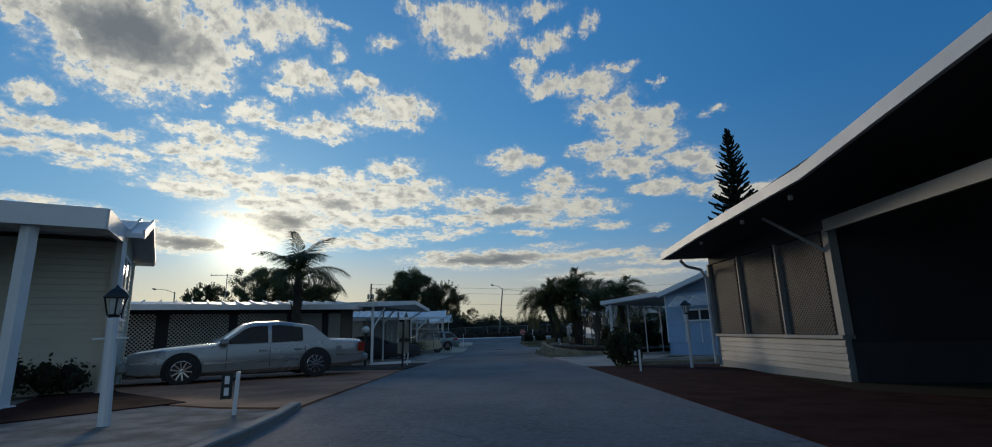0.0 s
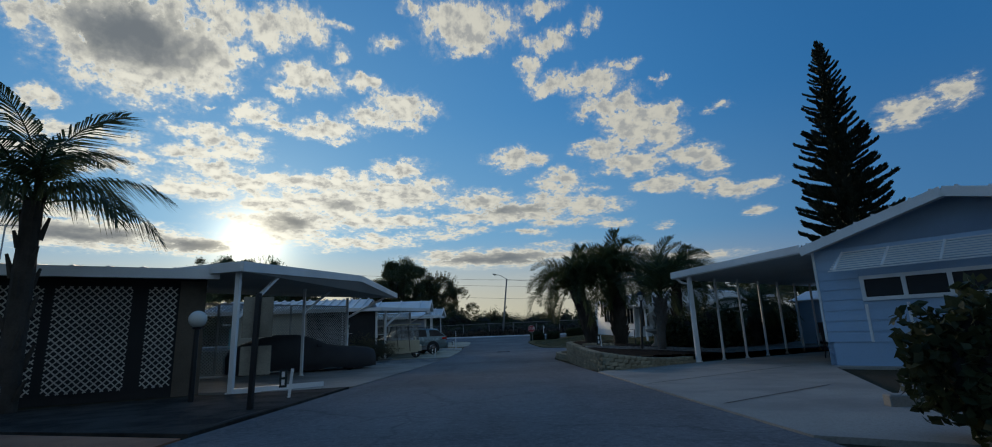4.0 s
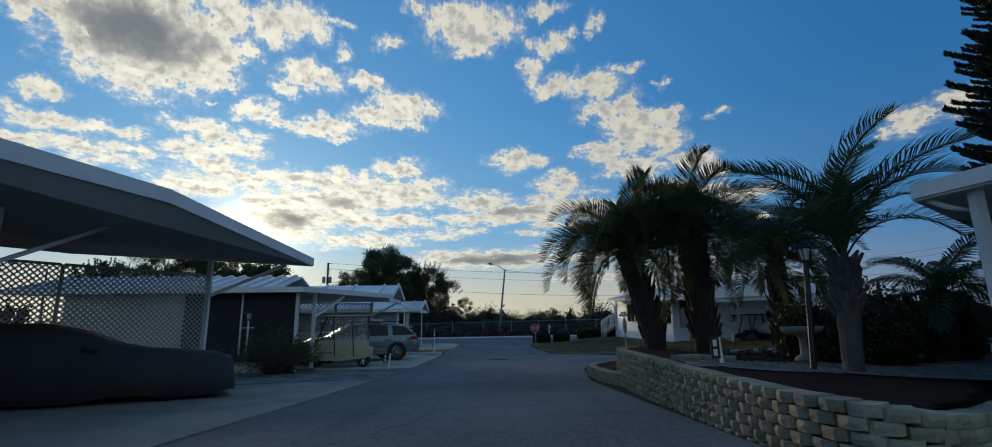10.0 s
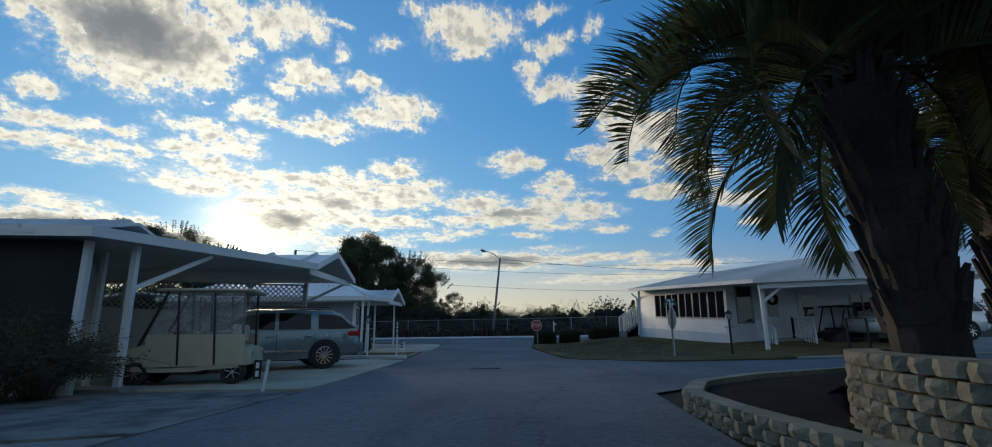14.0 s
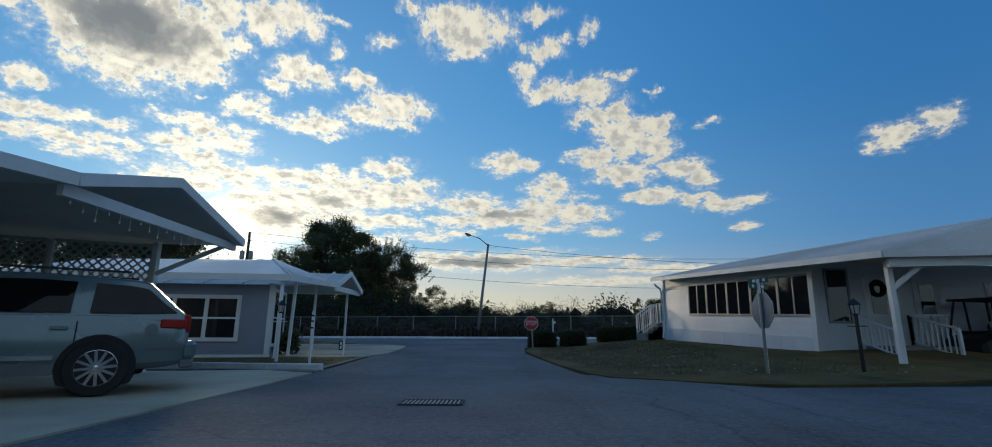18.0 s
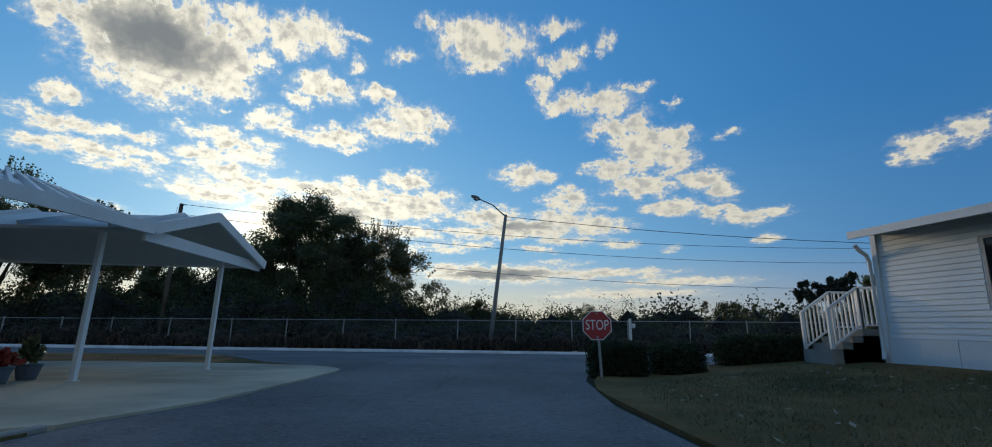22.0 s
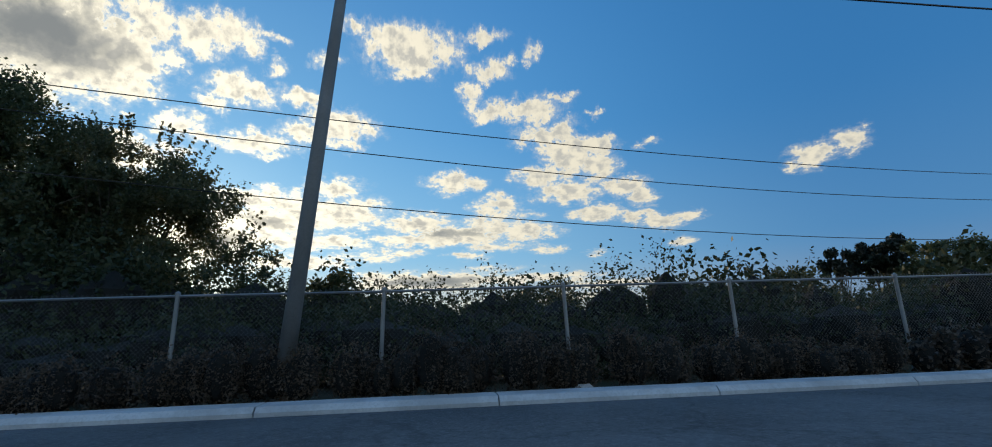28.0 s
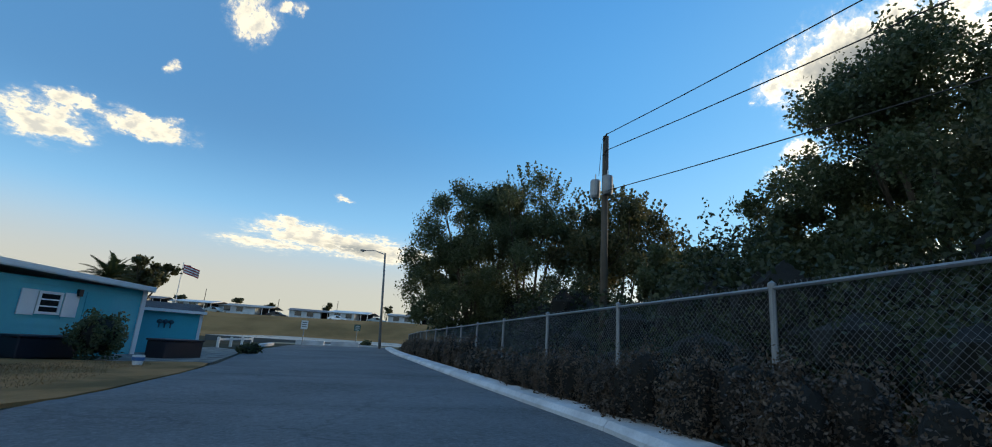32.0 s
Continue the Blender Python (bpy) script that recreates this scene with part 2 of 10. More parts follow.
def build_world():
    w = bpy.data.worlds.new("evening_sky")
    scene.world = w
    w.use_nodes = True
    k = Nodes(w.node_tree)
    bg = w.node_tree.nodes["Background"]
    sky = k.add("ShaderNodeTexSky")
    sky.sky_type = "NISHITA"
    sky.sun_disc = False
    sky.sun_elevation, sky.sun_rotation = SUN_ELEV, SUN_AZ
    sky.air_density, sky.dust_density, sky.ozone_density = 1.0, 0.6, 2.5
    gen = k.add("ShaderNodeTexCoord").outputs["Generated"]
    d = k.vec("NORMALIZE", gen)
    sep = k.add("ShaderNodeSeparateXYZ")
    k.put(sep.inputs[0], d)
    x, y, z = sep.outputs
    az = k.math("MULTIPLY", k.math("ARCTAN2", k.math("MULTIPLY", x, -1.0), y), 57.2958)
    el = k.math("MULTIPLY", k.math("ARCSINE", z), 57.2958)
    # cloud texture: lumps flatten towards the horizon
    deck = k.math("MULTIPLY", k.math("LOGARITHM", k.math("MAXIMUM", k.math("ADD", el, 3.0), 0.5), 2.71828), 32.0)
    lump = k.rgb(az, deck, 0.0)
    wob = k.noise(lump, 0.32, 7.0, 0.6)
    wob2 = k.noise(k.vec("ADD", lump, (40.0, 17.0, 0.0)), 0.32, 7.0, 0.6)
    az_w = k.math("ADD", az, k.math("MULTIPLY", k.math("SUBTRACT", wob, 0.5), 5.0))
    el_w = k.math("ADD", el, k.math("MULTIPLY", k.math("SUBTRACT", wob2, 0.5), k.ramp(el, 4.0, 24.0, 1.2, 4.2)))
    spot = k.rgb(az_w, el_w, 1.0)

    def banks(rows_of):
        """Strength of the nearest bank: 1 at its heart, a half at its edge."""
        least = None
        for a, e, ra, re, s in rows_of:
            n = k.add("ShaderNodeVectorMath", operation="MULTIPLY_ADD")
            k.put(n.inputs[0], spot)
            n.inputs[1].default_value = (1.0 / ra, 1.0 / re, math.sqrt(1.0 - math.log(s) / 0.7))
            n.inputs[2].default_value = (-a / ra, -e / re, 0.0)
            far = k.vec("DOT_PRODUCT", n.outputs[0], n.outputs[0])
            least = far if least is None else k.math("MINIMUM", least, far)
        return k.math("EXPONENT", k.math("MULTIPLY", k.math("SUBTRACT", least, 1.0), -0.7))

    total = banks(CLOUDS + [(a, e, p * 1.25, q * 1.3, t) for a, e, p, q, t in CLOUDS_STREAKS + CLOUDS_SUNWARD])
    dark = banks(CLOUDS_BELLIES)
    step = k.vec("NORMALIZE", k.vec("SUBTRACT", (28.2, 32.0 * math.log(13.0), 0.0), lump))
    sunward = k.vec("ADD", lump, k.vec("MULTIPLY", step, (0.7, 0.7, 0.0)))
    tex = k.noise(lump, 0.55, 9.0, 0.6)
    soft, soft_sun = k.noise(lump, 0.5, 4.0, 0.5), k.noise(sunward, 0.5, 4.0, 0.5)
    fine = k.noise(lump, 2.2, 6.0, 0.6)
    grain = k.math("ADD", k.math("MULTIPLY", tex, 0.8), k.math("MULTIPLY", fine, 0.2))
    # how deep inside a cloud: bank strength plus texture
    deep = k.math("ADD", total, k.math("MULTIPLY", k.math("SUBTRACT", grain, 0.5), 2.2))
    cover = k.math("MULTIPLY", k.ramp(deep, 0.4, 0.7), k.ramp(total, 0.12, 0.3))
    veil = k.math("MULTIPLY", k.ramp(deep, 0.02, 0.55, 0.0, 0.28), k.ramp(total, 0.1, 0.4))
    # shaded where the cloud is thicker on the side of the sun
    lee = k.ramp(k.math("SUBTRACT", soft_sun, soft), -0.13, 0.14)
    core = k.math("MULTIPLY", lee, k.ramp(deep, 0.5, 1.1, 0.1, 1.15), clamp=True)
    belly_at = k.ramp(k.math("ADD", dark, k.math("MULTIPLY", k.math("SUBTRACT", soft, 0.5), 0.9)), 0.3, 1.15)
    sun = k.math("MAXIMUM", k.vec("DOT_PRODUCT", d, tuple(SUN_DIR)), 0.0)
    near = k.math("POWER", sun, 9.0)
    close = k.math("POWER", sun, 60.0)
    glow = k.math("POWER", sun, 420.0)
    disc = k.math("POWER", sun, 1500.0)
    # clear air: deep blue overhead, paler and warmer towards the horizon
    base = k.mix(1.0, sky.outputs[0], (0.5, 0.95, 1.25, 1), "MULTIPLY")
    base = k.vec("SCALE", base)
    base.node.inputs["Scale"].default_value = SKY
    air = k.mix(k.ramp(el, 14.0, 60.0), (0.062, 0.285, 0.64, 1), (0.02, 0.16, 0.48, 1))
    air = k.mix(k.ramp(el, 7.0, 26.0, 1.0, 0.0), air, (0.19, 0.42, 0.68, 1))
    air = k.mix(k.ramp(el, k.ramp(az, 40.0, 90.0, 2.0, 4.0), k.ramp(az, 40.0, 95.0, 11.0, 13.0), 0.92, 0.0), air, k.mix(k.ramp(az, 50.0, 95.0), (0.66, 0.56, 0.40, 1), (0.41, 0.39, 0.355, 1)))
    air = k.mix(k.math("MULTIPLY", k.ramp(k.math("ABSOLUTE", k.math("ADD", az, 52.0)), 52.0, 5.0), 0.75), air, (0.014, 0.13, 0.38, 1))
    air = k.mix(k.math("MULTIPLY", k.ramp(az, 60.0, 112.0), k.ramp(el, 8.0, 22.0, 0.0, 0.75)), air, (0.055, 0.165, 0.36, 1))
    # brighter, milky sky opposite the sun
    opposite = k.vec("DOT_PRODUCT", d, (0.472, -0.882, 0.0))
    air = k.mix(k.ramp(opposite, 0.2, 0.6, 0.0, 0.92), air, (0.30, 0.42, 0.55, 1))
    base = k.mix(0.8, base, air)
    base = k.mix(k.math("MULTIPLY", near, 0.36), base, (0.30, 0.62, 0.92, 1))
    # warm light low under the sun
    low = k.math("MULTIPLY", k.ramp(el, 3.0, 11.0, 1.0, 0.0), k.math("EXPONENT", k.math("MULTIPLY", k.math("POWER", k.math("DIVIDE", k.math("SUBTRACT", az, 28.0), 26.0), 2.0), -1.0)))
    base = k.mix(k.math("MULTIPLY", low, 0.5), base, (1.0, 0.76, 0.42, 1))
    halo = k.vec("SCALE", (1.0, 0.88, 0.60))
    k.put(halo.node.inputs["Scale"], k.math("ADD", k.math("MULTIPLY", close, 0.10), k.math("ADD", k.math("MULTIPLY", glow, 0.75), k.math("MULTIPLY", disc, 0.5))))
    base = k.vec("ADD", base, halo)
    # clouds: lit rims, warm towards the sun, grey thick bellies
    rim = k.mix(near, (0.64, 0.63, 0.55, 1), (1.12, 1.10, 0.95, 1))
    grey = k.mix(near, (0.40, 0.42, 0.42, 1), (0.56, 0.56, 0.52, 1))
    belly = k.mix(near, (0.17, 0.205, 0.235, 1), (0.21, 0.225, 0.235, 1))
    cloud = k.mix(k.math("MULTIPLY", belly_at, k.ramp(deep, 0.55, 0.85)), k.mix(core, rim, grey), belly)
    thin = k.mix(veil, base, rim)
    full = k.mix(k.math("MULTIPLY", cover, 0.97), thin, cloud)
    flare = k.vec("SCALE", halo)
    k.put(flare.node.inputs["Scale"], 0.3)
    out = k.vec("ADD", full, flare)
    w.node_tree.links.new(out, bg.inputs["Color"])
    bg.inputs["Strength"].default_value = 1.0


SKY = 0.085
build_world()
sun = new("sun", bpy.data.lights.new("sun", "SUN"))
sun.data.energy, sun.data.angle, sun.data.color = 1.15, radians(8), (1.0, 0.82, 0.58)
sun.matrix_world = look((-46.6, 86.8, 17.2), (0, 0, 0))
scene.view_settings.exposure = 0.0

# ---- materials ----
MATS = {}


def material(name, color, rough=0.7, var=0.25, scale=6.0, fine=60.0, bump=0.15, metal=0.0, coat=0.0, tint=None, rand=0.0, spec=0.5):
    """A procedural surface: colour with two scales of variation, grain relief and wear."""
    if name in MATS:
        return MATS[name]
    m = bpy.data.materials.new(name)
    m.use_nodes = True
    k = Nodes(m.node_tree)
    p = m.node_tree.nodes["Principled BSDF"]
    pos = k.add("ShaderNodeTexCoord").outputs["Object"] if rand == 0 else k.add("ShaderNodeNewGeometry").outputs["Position"]
    big = k.noise(pos, scale * 0.25, 4.0, 0.6)
    small = k.noise(pos, fine, 3.0, 0.6)
    c2 = tint or tuple(v * (1 - var) for v in color)
    col = k.mix(k.ramp(big, 0.35, 0.68), (*color, 1), (*c2, 1))
    col = k.mix(k.math("MULTIPLY", k.ramp(small, 0.4, 0.75), var), col, (*[v * 0.45 for v in color], 1))
    if rand > 0:
        info = k.add("ShaderNodeObjectInfo").outputs["Random"]
        col = k.mix(k.math("MULTIPLY", info, rand), col, (*[v * 0.4 for v in color], 1))
    k.put(p.inputs["Base Color"], col)
    k.put(p.inputs["Roughness"], k.math("ADD", k.math("MULTIPLY", big, 0.2), rough - 0.1, clamp=True))
    p.inputs["Metallic"].default_value = metal
    p.inputs["Coat Weight"].default_value = coat
    p.inputs["Specular IOR Level"].default_value = spec
    if bump:
        b = k.add("ShaderNodeBump")
        b.inputs["Strength"].default_value = bump
        b.inputs["Distance"].default_value = 0.01
        k.put(b.inputs["Height"], small)
        k.put(p.inputs["Normal"], b.outputs[0])
    MATS[name] = m
    return m


def leafy(name, color, tint, through=0.35, spec=0.5):
    """Leaves: dark green with spread per leaf, letting some light through."""
    m = bpy.data.materials.new(name)
    m.use_nodes = True
    k = Nodes(m.node_tree)
    p = m.node_tree.nodes["Principled BSDF"]
    isl = k.add("ShaderNodeNewGeometry").outputs["Random Per Island"]
    pos = k.add("ShaderNodeTexCoord").outputs["Object"]
    col = k.mix(isl, (*color, 1), (*tint, 1))
    col = k.mix(k.ramp(k.noise(pos, 0.8, 3.0), 0.35, 0.7), col, (*[v * 0.75 for v in color], 1))
    k.put(p.inputs["Base Color"], col)
    p.inputs["Roughness"].default_value = 0.45
    p.inputs["Specular IOR Level"].default_value = spec
    tr = k.add("ShaderNodeBsdfTranslucent")
    k.put(tr.inputs["Color"], col)
    mx = k.add("ShaderNodeMixShader")
    mx.inputs[0].default_value = through
    k.t.links.new(p.outputs[0], mx.inputs[1])
    k.t.links.new(tr.outputs[0], mx.inputs[2])
    k.t.links.new(mx.outputs[0], k.t.nodes["Material Output"].inputs["Surface"])
    MATS[name] = m
    return m


def glass(name, color, rough=0.04):
    m = bpy.data.materials.new(name)
    m.use_nodes = True
    k = Nodes(m.node_tree)
    p = m.node_tree.nodes["Principled BSDF"]
    pos = k.add("ShaderNodeTexCoord").outputs["Object"]
    k.put(p.inputs["Base Color"], k.mix(k.noise(pos, 2.0), (*color, 1), (*[v * 0.4 for v in color], 1)))
    p.inputs["Roughness"].default_value = rough
    p.inputs["Specular IOR Level"].default_value = 0.7
    MATS[name] = m
    return m


def asphalt_mat():
    m = material("asphalt", (0.165, 0.17, 0.175), 0.85, 0.35, 1.2, 70.0, 0.9, spec=0.4)
    k = Nodes(m.node_tree)
    p = m.node_tree.nodes["Principled BSDF"]
    old = p.inputs["Base Color"].links[0].from_socket
    pos = k.add("ShaderNodeTexCoord").outputs["Object"]
    stretch = k.vec("MULTIPLY", pos, (1.1, 0.12, 1.0))
    streak = k.ramp(k.noise(stretch, 0.9, 5.0, 0.65), 0.48, 0.75)
    col = k.mix(k.math("MULTIPLY", streak, 0.45), old, (0.035, 0.036, 0.04, 1))
    vor = k.add("ShaderNodeTexVoronoi")
    vor.feature = "DISTANCE_TO_EDGE"
    k.put(vor.inputs["Vector"], k.vec("ADD", pos, k.vec("SCALE", k.rgb(k.noise(pos, 1.3, 4.0), k.noise(pos, 1.7, 4.0), 0.0))))
    vor.inputs["Scale"].default_value = 0.17
    med = k.noise(pos, 3.5, 7.0, 0.72)
    col = k.mix(k.math("MULTIPLY", k.ramp(med, 0.5, 0.72), 0.5), col, (0.055, 0.057, 0.06, 1))
    col = k.mix(k.math("MULTIPLY", k.ramp(med, 0.5, 0.3), 0.4), col, (0.15, 0.152, 0.155, 1))
    grit = k.noise(pos, 15.0, 5.0, 0.8)
    col = k.mix(k.math("MULTIPLY", k.ramp(grit, 0.52, 0.66), 0.55), col, (0.045, 0.046, 0.05, 1))
    col = k.mix(k.math("MULTIPLY", k.ramp(grit, 0.48, 0.36), 0.45), col, (0.25, 0.255, 0.26, 1))
    speck = k.ramp(k.noise(pos, 38.0, 4.0, 0.75), 0.54, 0.68)
    col = k.mix(k.math("MULTIPLY", speck, 0.6), col, (0.30, 0.30, 0.295, 1))
    crack = k.ramp(vor.outputs["Distance"], 0.0, 0.008, 1.0, 0.0)
    col = k.mix(k.math("MULTIPLY", crack, 0.3), col, (0.02, 0.02, 0.022, 1))
    k.put(p.inputs["Base Color"], col)
    return m


ASPHALT = asphalt_mat()
CONCRETE = material("concrete", (0.34, 0.315, 0.275), 0.85, 0.45, 2.4, 45, 0.5, tint=(0.22, 0.21, 0.19))
PALE_CONCRETE = material("pale_concrete", (0.56, 0.50, 0.37), 0.85, 0.42, 1.6, 70, 0.4)
PAVING = material("red_brown_paving", (0.50, 0.235, 0.135), 0.85, 0.4, 3.0, 70, 0.4, tint=(0.30, 0.13, 0.08), spec=0.15)
DARK_EDGE = material("dark_edging", (0.05, 0.047, 0.045), 0.9, 0.4, 6, 40, 0.4)
GRITTY = material("gritty_dark_soil", (0.075, 0.068, 0.06), 0.95, 0.6, 7, 70, 1.0, spec=0.1)
MULCH = material("dark_mulch", (0.024, 0.016, 0.012), 0.95, 0.5, 8, 60, 0.9, spec=0.08)
RED_MULCH = material("red_mulch", (0.06, 0.021, 0.017), 0.95, 0.5, 8, 50, 0.9, spec=0.08)
GRAVEL = material("gravel", (0.30, 0.275, 0.245), 0.9, 0.6, 8, 45, 1.0, spec=0.15)
LAWN = material("dry_lawn", (0.20, 0.14, 0.06), 0.95, 0.5, 2.5, 50, 0.9, tint=(0.07, 0.07, 0.03), spec=0.08)


def lawn_mat():
    k = Nodes(LAWN.node_tree)
    p = LAWN.node_tree.nodes["Principled BSDF"]
    old = p.inputs["Base Color"].links[0].from_socket
    pos = k.add("ShaderNodeTexCoord").outputs["Object"]
    blot = k.ramp(k.noise(pos, 1.1, 7.0, 0.75), 0.42, 0.6)
    col = k.mix(k.math("MULTIPLY", blot, 0.7), old, (0.15, 0.085, 0.035, 1))
    straw = k.ramp(k.noise(k.vec("MULTIPLY", pos, (1.0, 3.0, 1.0)), 9.0, 5.0, 0.7), 0.56, 0.7)
    col = k.mix(k.math("MULTIPLY", straw, 0.8), col, (0.24, 0.19, 0.10, 1))
    k.put(p.inputs["Base Color"], col)


lawn_mat()
LAWN_DRY = material("parched_lawn", (0.40, 0.20, 0.085), 0.95, 0.5, 2.5, 50, 0.9, tint=(0.16, 0.10, 0.045), spec=0.08)
WATER = material("pond_water", (0.10, 0.12, 0.13), 0.3, 0.2, 0.4, 6, 0.5)
EARTH = material("earth", (0.06, 0.05, 0.034), 0.95, 0.5, 1.0, 20, 0.8, tint=(0.036, 0.04, 0.02), spec=0.08)
BERM = material("berm_grass", (0.36, 0.205, 0.085), 0.95, 0.4, 0.5, 14, 0.6, tint=(0.22, 0.13, 0.055), spec=0.08)
WHITE = material("white_paint", (0.78, 0.78, 0.77), 0.5, 0.12, 3, 50, 0.06)
KERB_WHITE = material("kerb_white_paint", (0.70, 0.72, 0.74), 0.75, 0.3, 5, 30, 0.2)
WHITE_SIDING = material("white_siding", (0.77, 0.80, 0.82), 0.5, 0.12, 2, 40, 0.05, rand=0.06)
# pale siding with its shade put into a grey base colour
SHADED_SIDING = material("shade_grey_siding", (0.29, 0.31, 0.31), 0.6, 0.2, 2, 40, 0.08, rand=0.08)
LATTICE_BROWN = material("brown_lattice", (0.20, 0.185, 0.17), 0.7, 0.25, 4, 40, 0.1)
CREAM = material("cream_siding", (0.66, 0.62, 0.50), 0.55, 0.15, 2, 40, 0.05, rand=0.06)
BLUE_SIDING = material("light_blue_siding", (0.36, 0.50, 0.66), 0.5, 0.14, 2, 40, 0.05, rand=0.06)
GREY_SIDING = material("grey_blue_siding", (0.27, 0.31, 0.38), 0.55, 0.15, 2, 40, 0.05, rand=0.06)
TEAL = material("teal_siding", (0.006, 0.42, 0.50), 0.5, 0.15, 2, 40, 0.05, rand=0.06)
TEAL_DARK = material("dark_teal_paint", (0.012, 0.07, 0.10), 0.5, 0.2, 2, 40, 0.05)
SOFFIT = material("soffit_metal", (0.34, 0.33, 0.31), 0.6, 0.15, 2, 30, 0.05)
ROOF_WHITE = material("white_metal_roof", (0.70, 0.71, 0.72), 0.4, 0.2, 1.5, 30, 0.05, metal=0.1)
ROOF_GREY = material("grey_roofing", (0.22, 0.22, 0.23), 0.85, 0.3, 2, 40, 0.3)
# near-black for dark parts, gaps and places where shade is painted in
DARK = material("dark_parts_and_shade", (0.02, 0.02, 0.022), 0.8, 0.3, 2, 30, 0.1)
SCREEN = material("insect_screen", (0.018, 0.018, 0.02), 0.7, 0.3, 3, 120, 0.3)
GLASS = glass("dark_window_glass", (0.02, 0.024, 0.03))
CARGLASS = glass("car_glass", (0.012, 0.014, 0.016))
WIRE = material("dull_wire", (0.17, 0.18, 0.19), 0.6, 0.25, 6, 60, 0.1, metal=0.4)
METAL = material("galvanised_steel", (0.33, 0.34, 0.35), 0.5, 0.25, 6, 60, 0.1, metal=0.6)
POLE_GREY = material("grey_pole", (0.26, 0.26, 0.26), 0.7, 0.3, 3, 40, 0.2)
POLE_WOOD = material("pole_wood", (0.12, 0.095, 0.07), 0.85, 0.4, 3, 40, 0.4)
BLACK = material("black_metal", (0.012, 0.012, 0.013), 0.45, 0.2, 6, 50, 0.05)
RUBBER = material("tyre_rubber", (0.02, 0.02, 0.02), 0.8, 0.2, 8, 60, 0.2)
BLOCK = material("tan_wall_block", (0.42, 0.37, 0.26), 0.95, 0.35, 5, 40, 0.9, rand=0.4, spec=0.2)
BARK = material("bark", (0.11, 0.085, 0.06), 0.95, 0.5, 4, 25, 1.0)
# near-black for the wreath and for foliage cores, their inner shade painted in
DARK_FILL = material("dark_core_and_wreath", (0.014, 0.013, 0.010), 0.95, 0.5, 6, 30, 1.0)
PALM_PALE = material("pale_ringed_palm_bark", (0.13, 0.115, 0.1), 0.95, 0.5, 5, 30, 1.0)
PALM_BARK = material("palm_bark", (0.075, 0.062, 0.05), 0.95, 0.5, 5, 30, 1.0)
LEAF = leafy("tree_leaves", (0.085, 0.11, 0.05), (0.16, 0.185, 0.09), 0.5)
LEAF_WARM = leafy("dry_tree_leaves", (0.085, 0.095, 0.04), (0.19, 0.165, 0.075), 0.55)
SHRUB = leafy("brown_shrub_leaves", (0.085, 0.058, 0.04), (0.16, 0.105, 0.066), 0.2)
HEDGE = leafy("hedge_leaves", (0.04, 0.056, 0.026), (0.08, 0.09, 0.042), 0.25, 0.22)
PALMLEAF = leafy("palm_leaflets", (0.055, 0.08, 0.035), (0.125, 0.14, 0.06), 0.55)
NEEDLES = leafy("conifer_needles", (0.016, 0.026, 0.014), (0.032, 0.042, 0.02), 0.1)
RED = material("sign_red", (0.42, 0.025, 0.03), 0.4, 0.12, 4, 40, 0.03)
GREEN = material("sign_green", (0.015, 0.09, 0.07), 0.4, 0.12, 4, 40, 0.03)
LAMPGLASS = material("lamp_glass", (0.62, 0.62, 0.58), 0.25, 0.1, 4, 40, 0.0)

# ---- shared building code ----
GC = (-1.517e-07, 2.540e-05, -9.142e-04, -1.2942e-02, 1.628e-02)


def gz(y):
    """Height of the ground along the street."""
    y = min(max(y, -30.0), 71.0)
    if y < 0:
        return GC[4] - 0.012 * y
    return (((GC[0] * y + GC[1]) * y + GC[2]) * y + GC[3]) * y + GC[4]


def ground_z(x, y):
    """The street's profile, a bank far to the west."""
    z = gz(y)
    s = min(max((-84.0 - x) / 17.0, 0.0), 1.0)
    # the corner lawn climbs gently away from the street
    if x > 4.0 and 44.0 < y < 66.0:
        z += (0.04 + 0.05 * min(max((y - 48) / 10, 0), 1)) * min(x - 4, 8.0) * min((y - 44) / 6, 1.0, (66 - y) / 4)
    return z + 3.7 * s * s * (3 - 2 * s)


def box(bm, x0, x1, y0, y1, z0, z1, m=None):
    vs = [bm.verts.new(m @ Vector(p) if m else p) for p in ((x0, y0, z0), (x1, y0, z0), (x1, y1, z0), (x0, y1, z0), (x0, y0, z1), (x1, y0, z1), (x1, y1, z1), (x0, y1, z1))]
    for f in ((3, 2, 1, 0), (4, 5, 6, 7), (0, 1, 5, 4), (1, 2, 6, 5), (2, 3, 7, 6), (3, 0, 4, 7)):
        bm.faces.new([vs[i] for i in f])
    return vs


def rod(bm, p, q, r, r2=None, seg=10, caps=True):
    """A round bar from p to q, tapering from r to r2."""
    p, q = Vector(p), Vector(q)
    turn = (q - p).to_track_quat("Z", "Y").to_matrix()
    r2 = r if r2 is None else r2
    rings = []
    for c, rr in ((p, r), (q, r2)):
        rings.append([bm.verts.new(c + turn @ Vector((rr * math.cos(a), rr * math.sin(a), 0))) for a in (2 * math.pi * i / seg for i in range(seg))])
    for i in range(seg):
        bm.faces.new((rings[0][i], rings[0][(i + 1) % seg], rings[1][(i + 1) % seg], rings[1][i]))
    if caps:
        bm.faces.new(rings[0][::-1])
        bm.faces.new(rings[1])


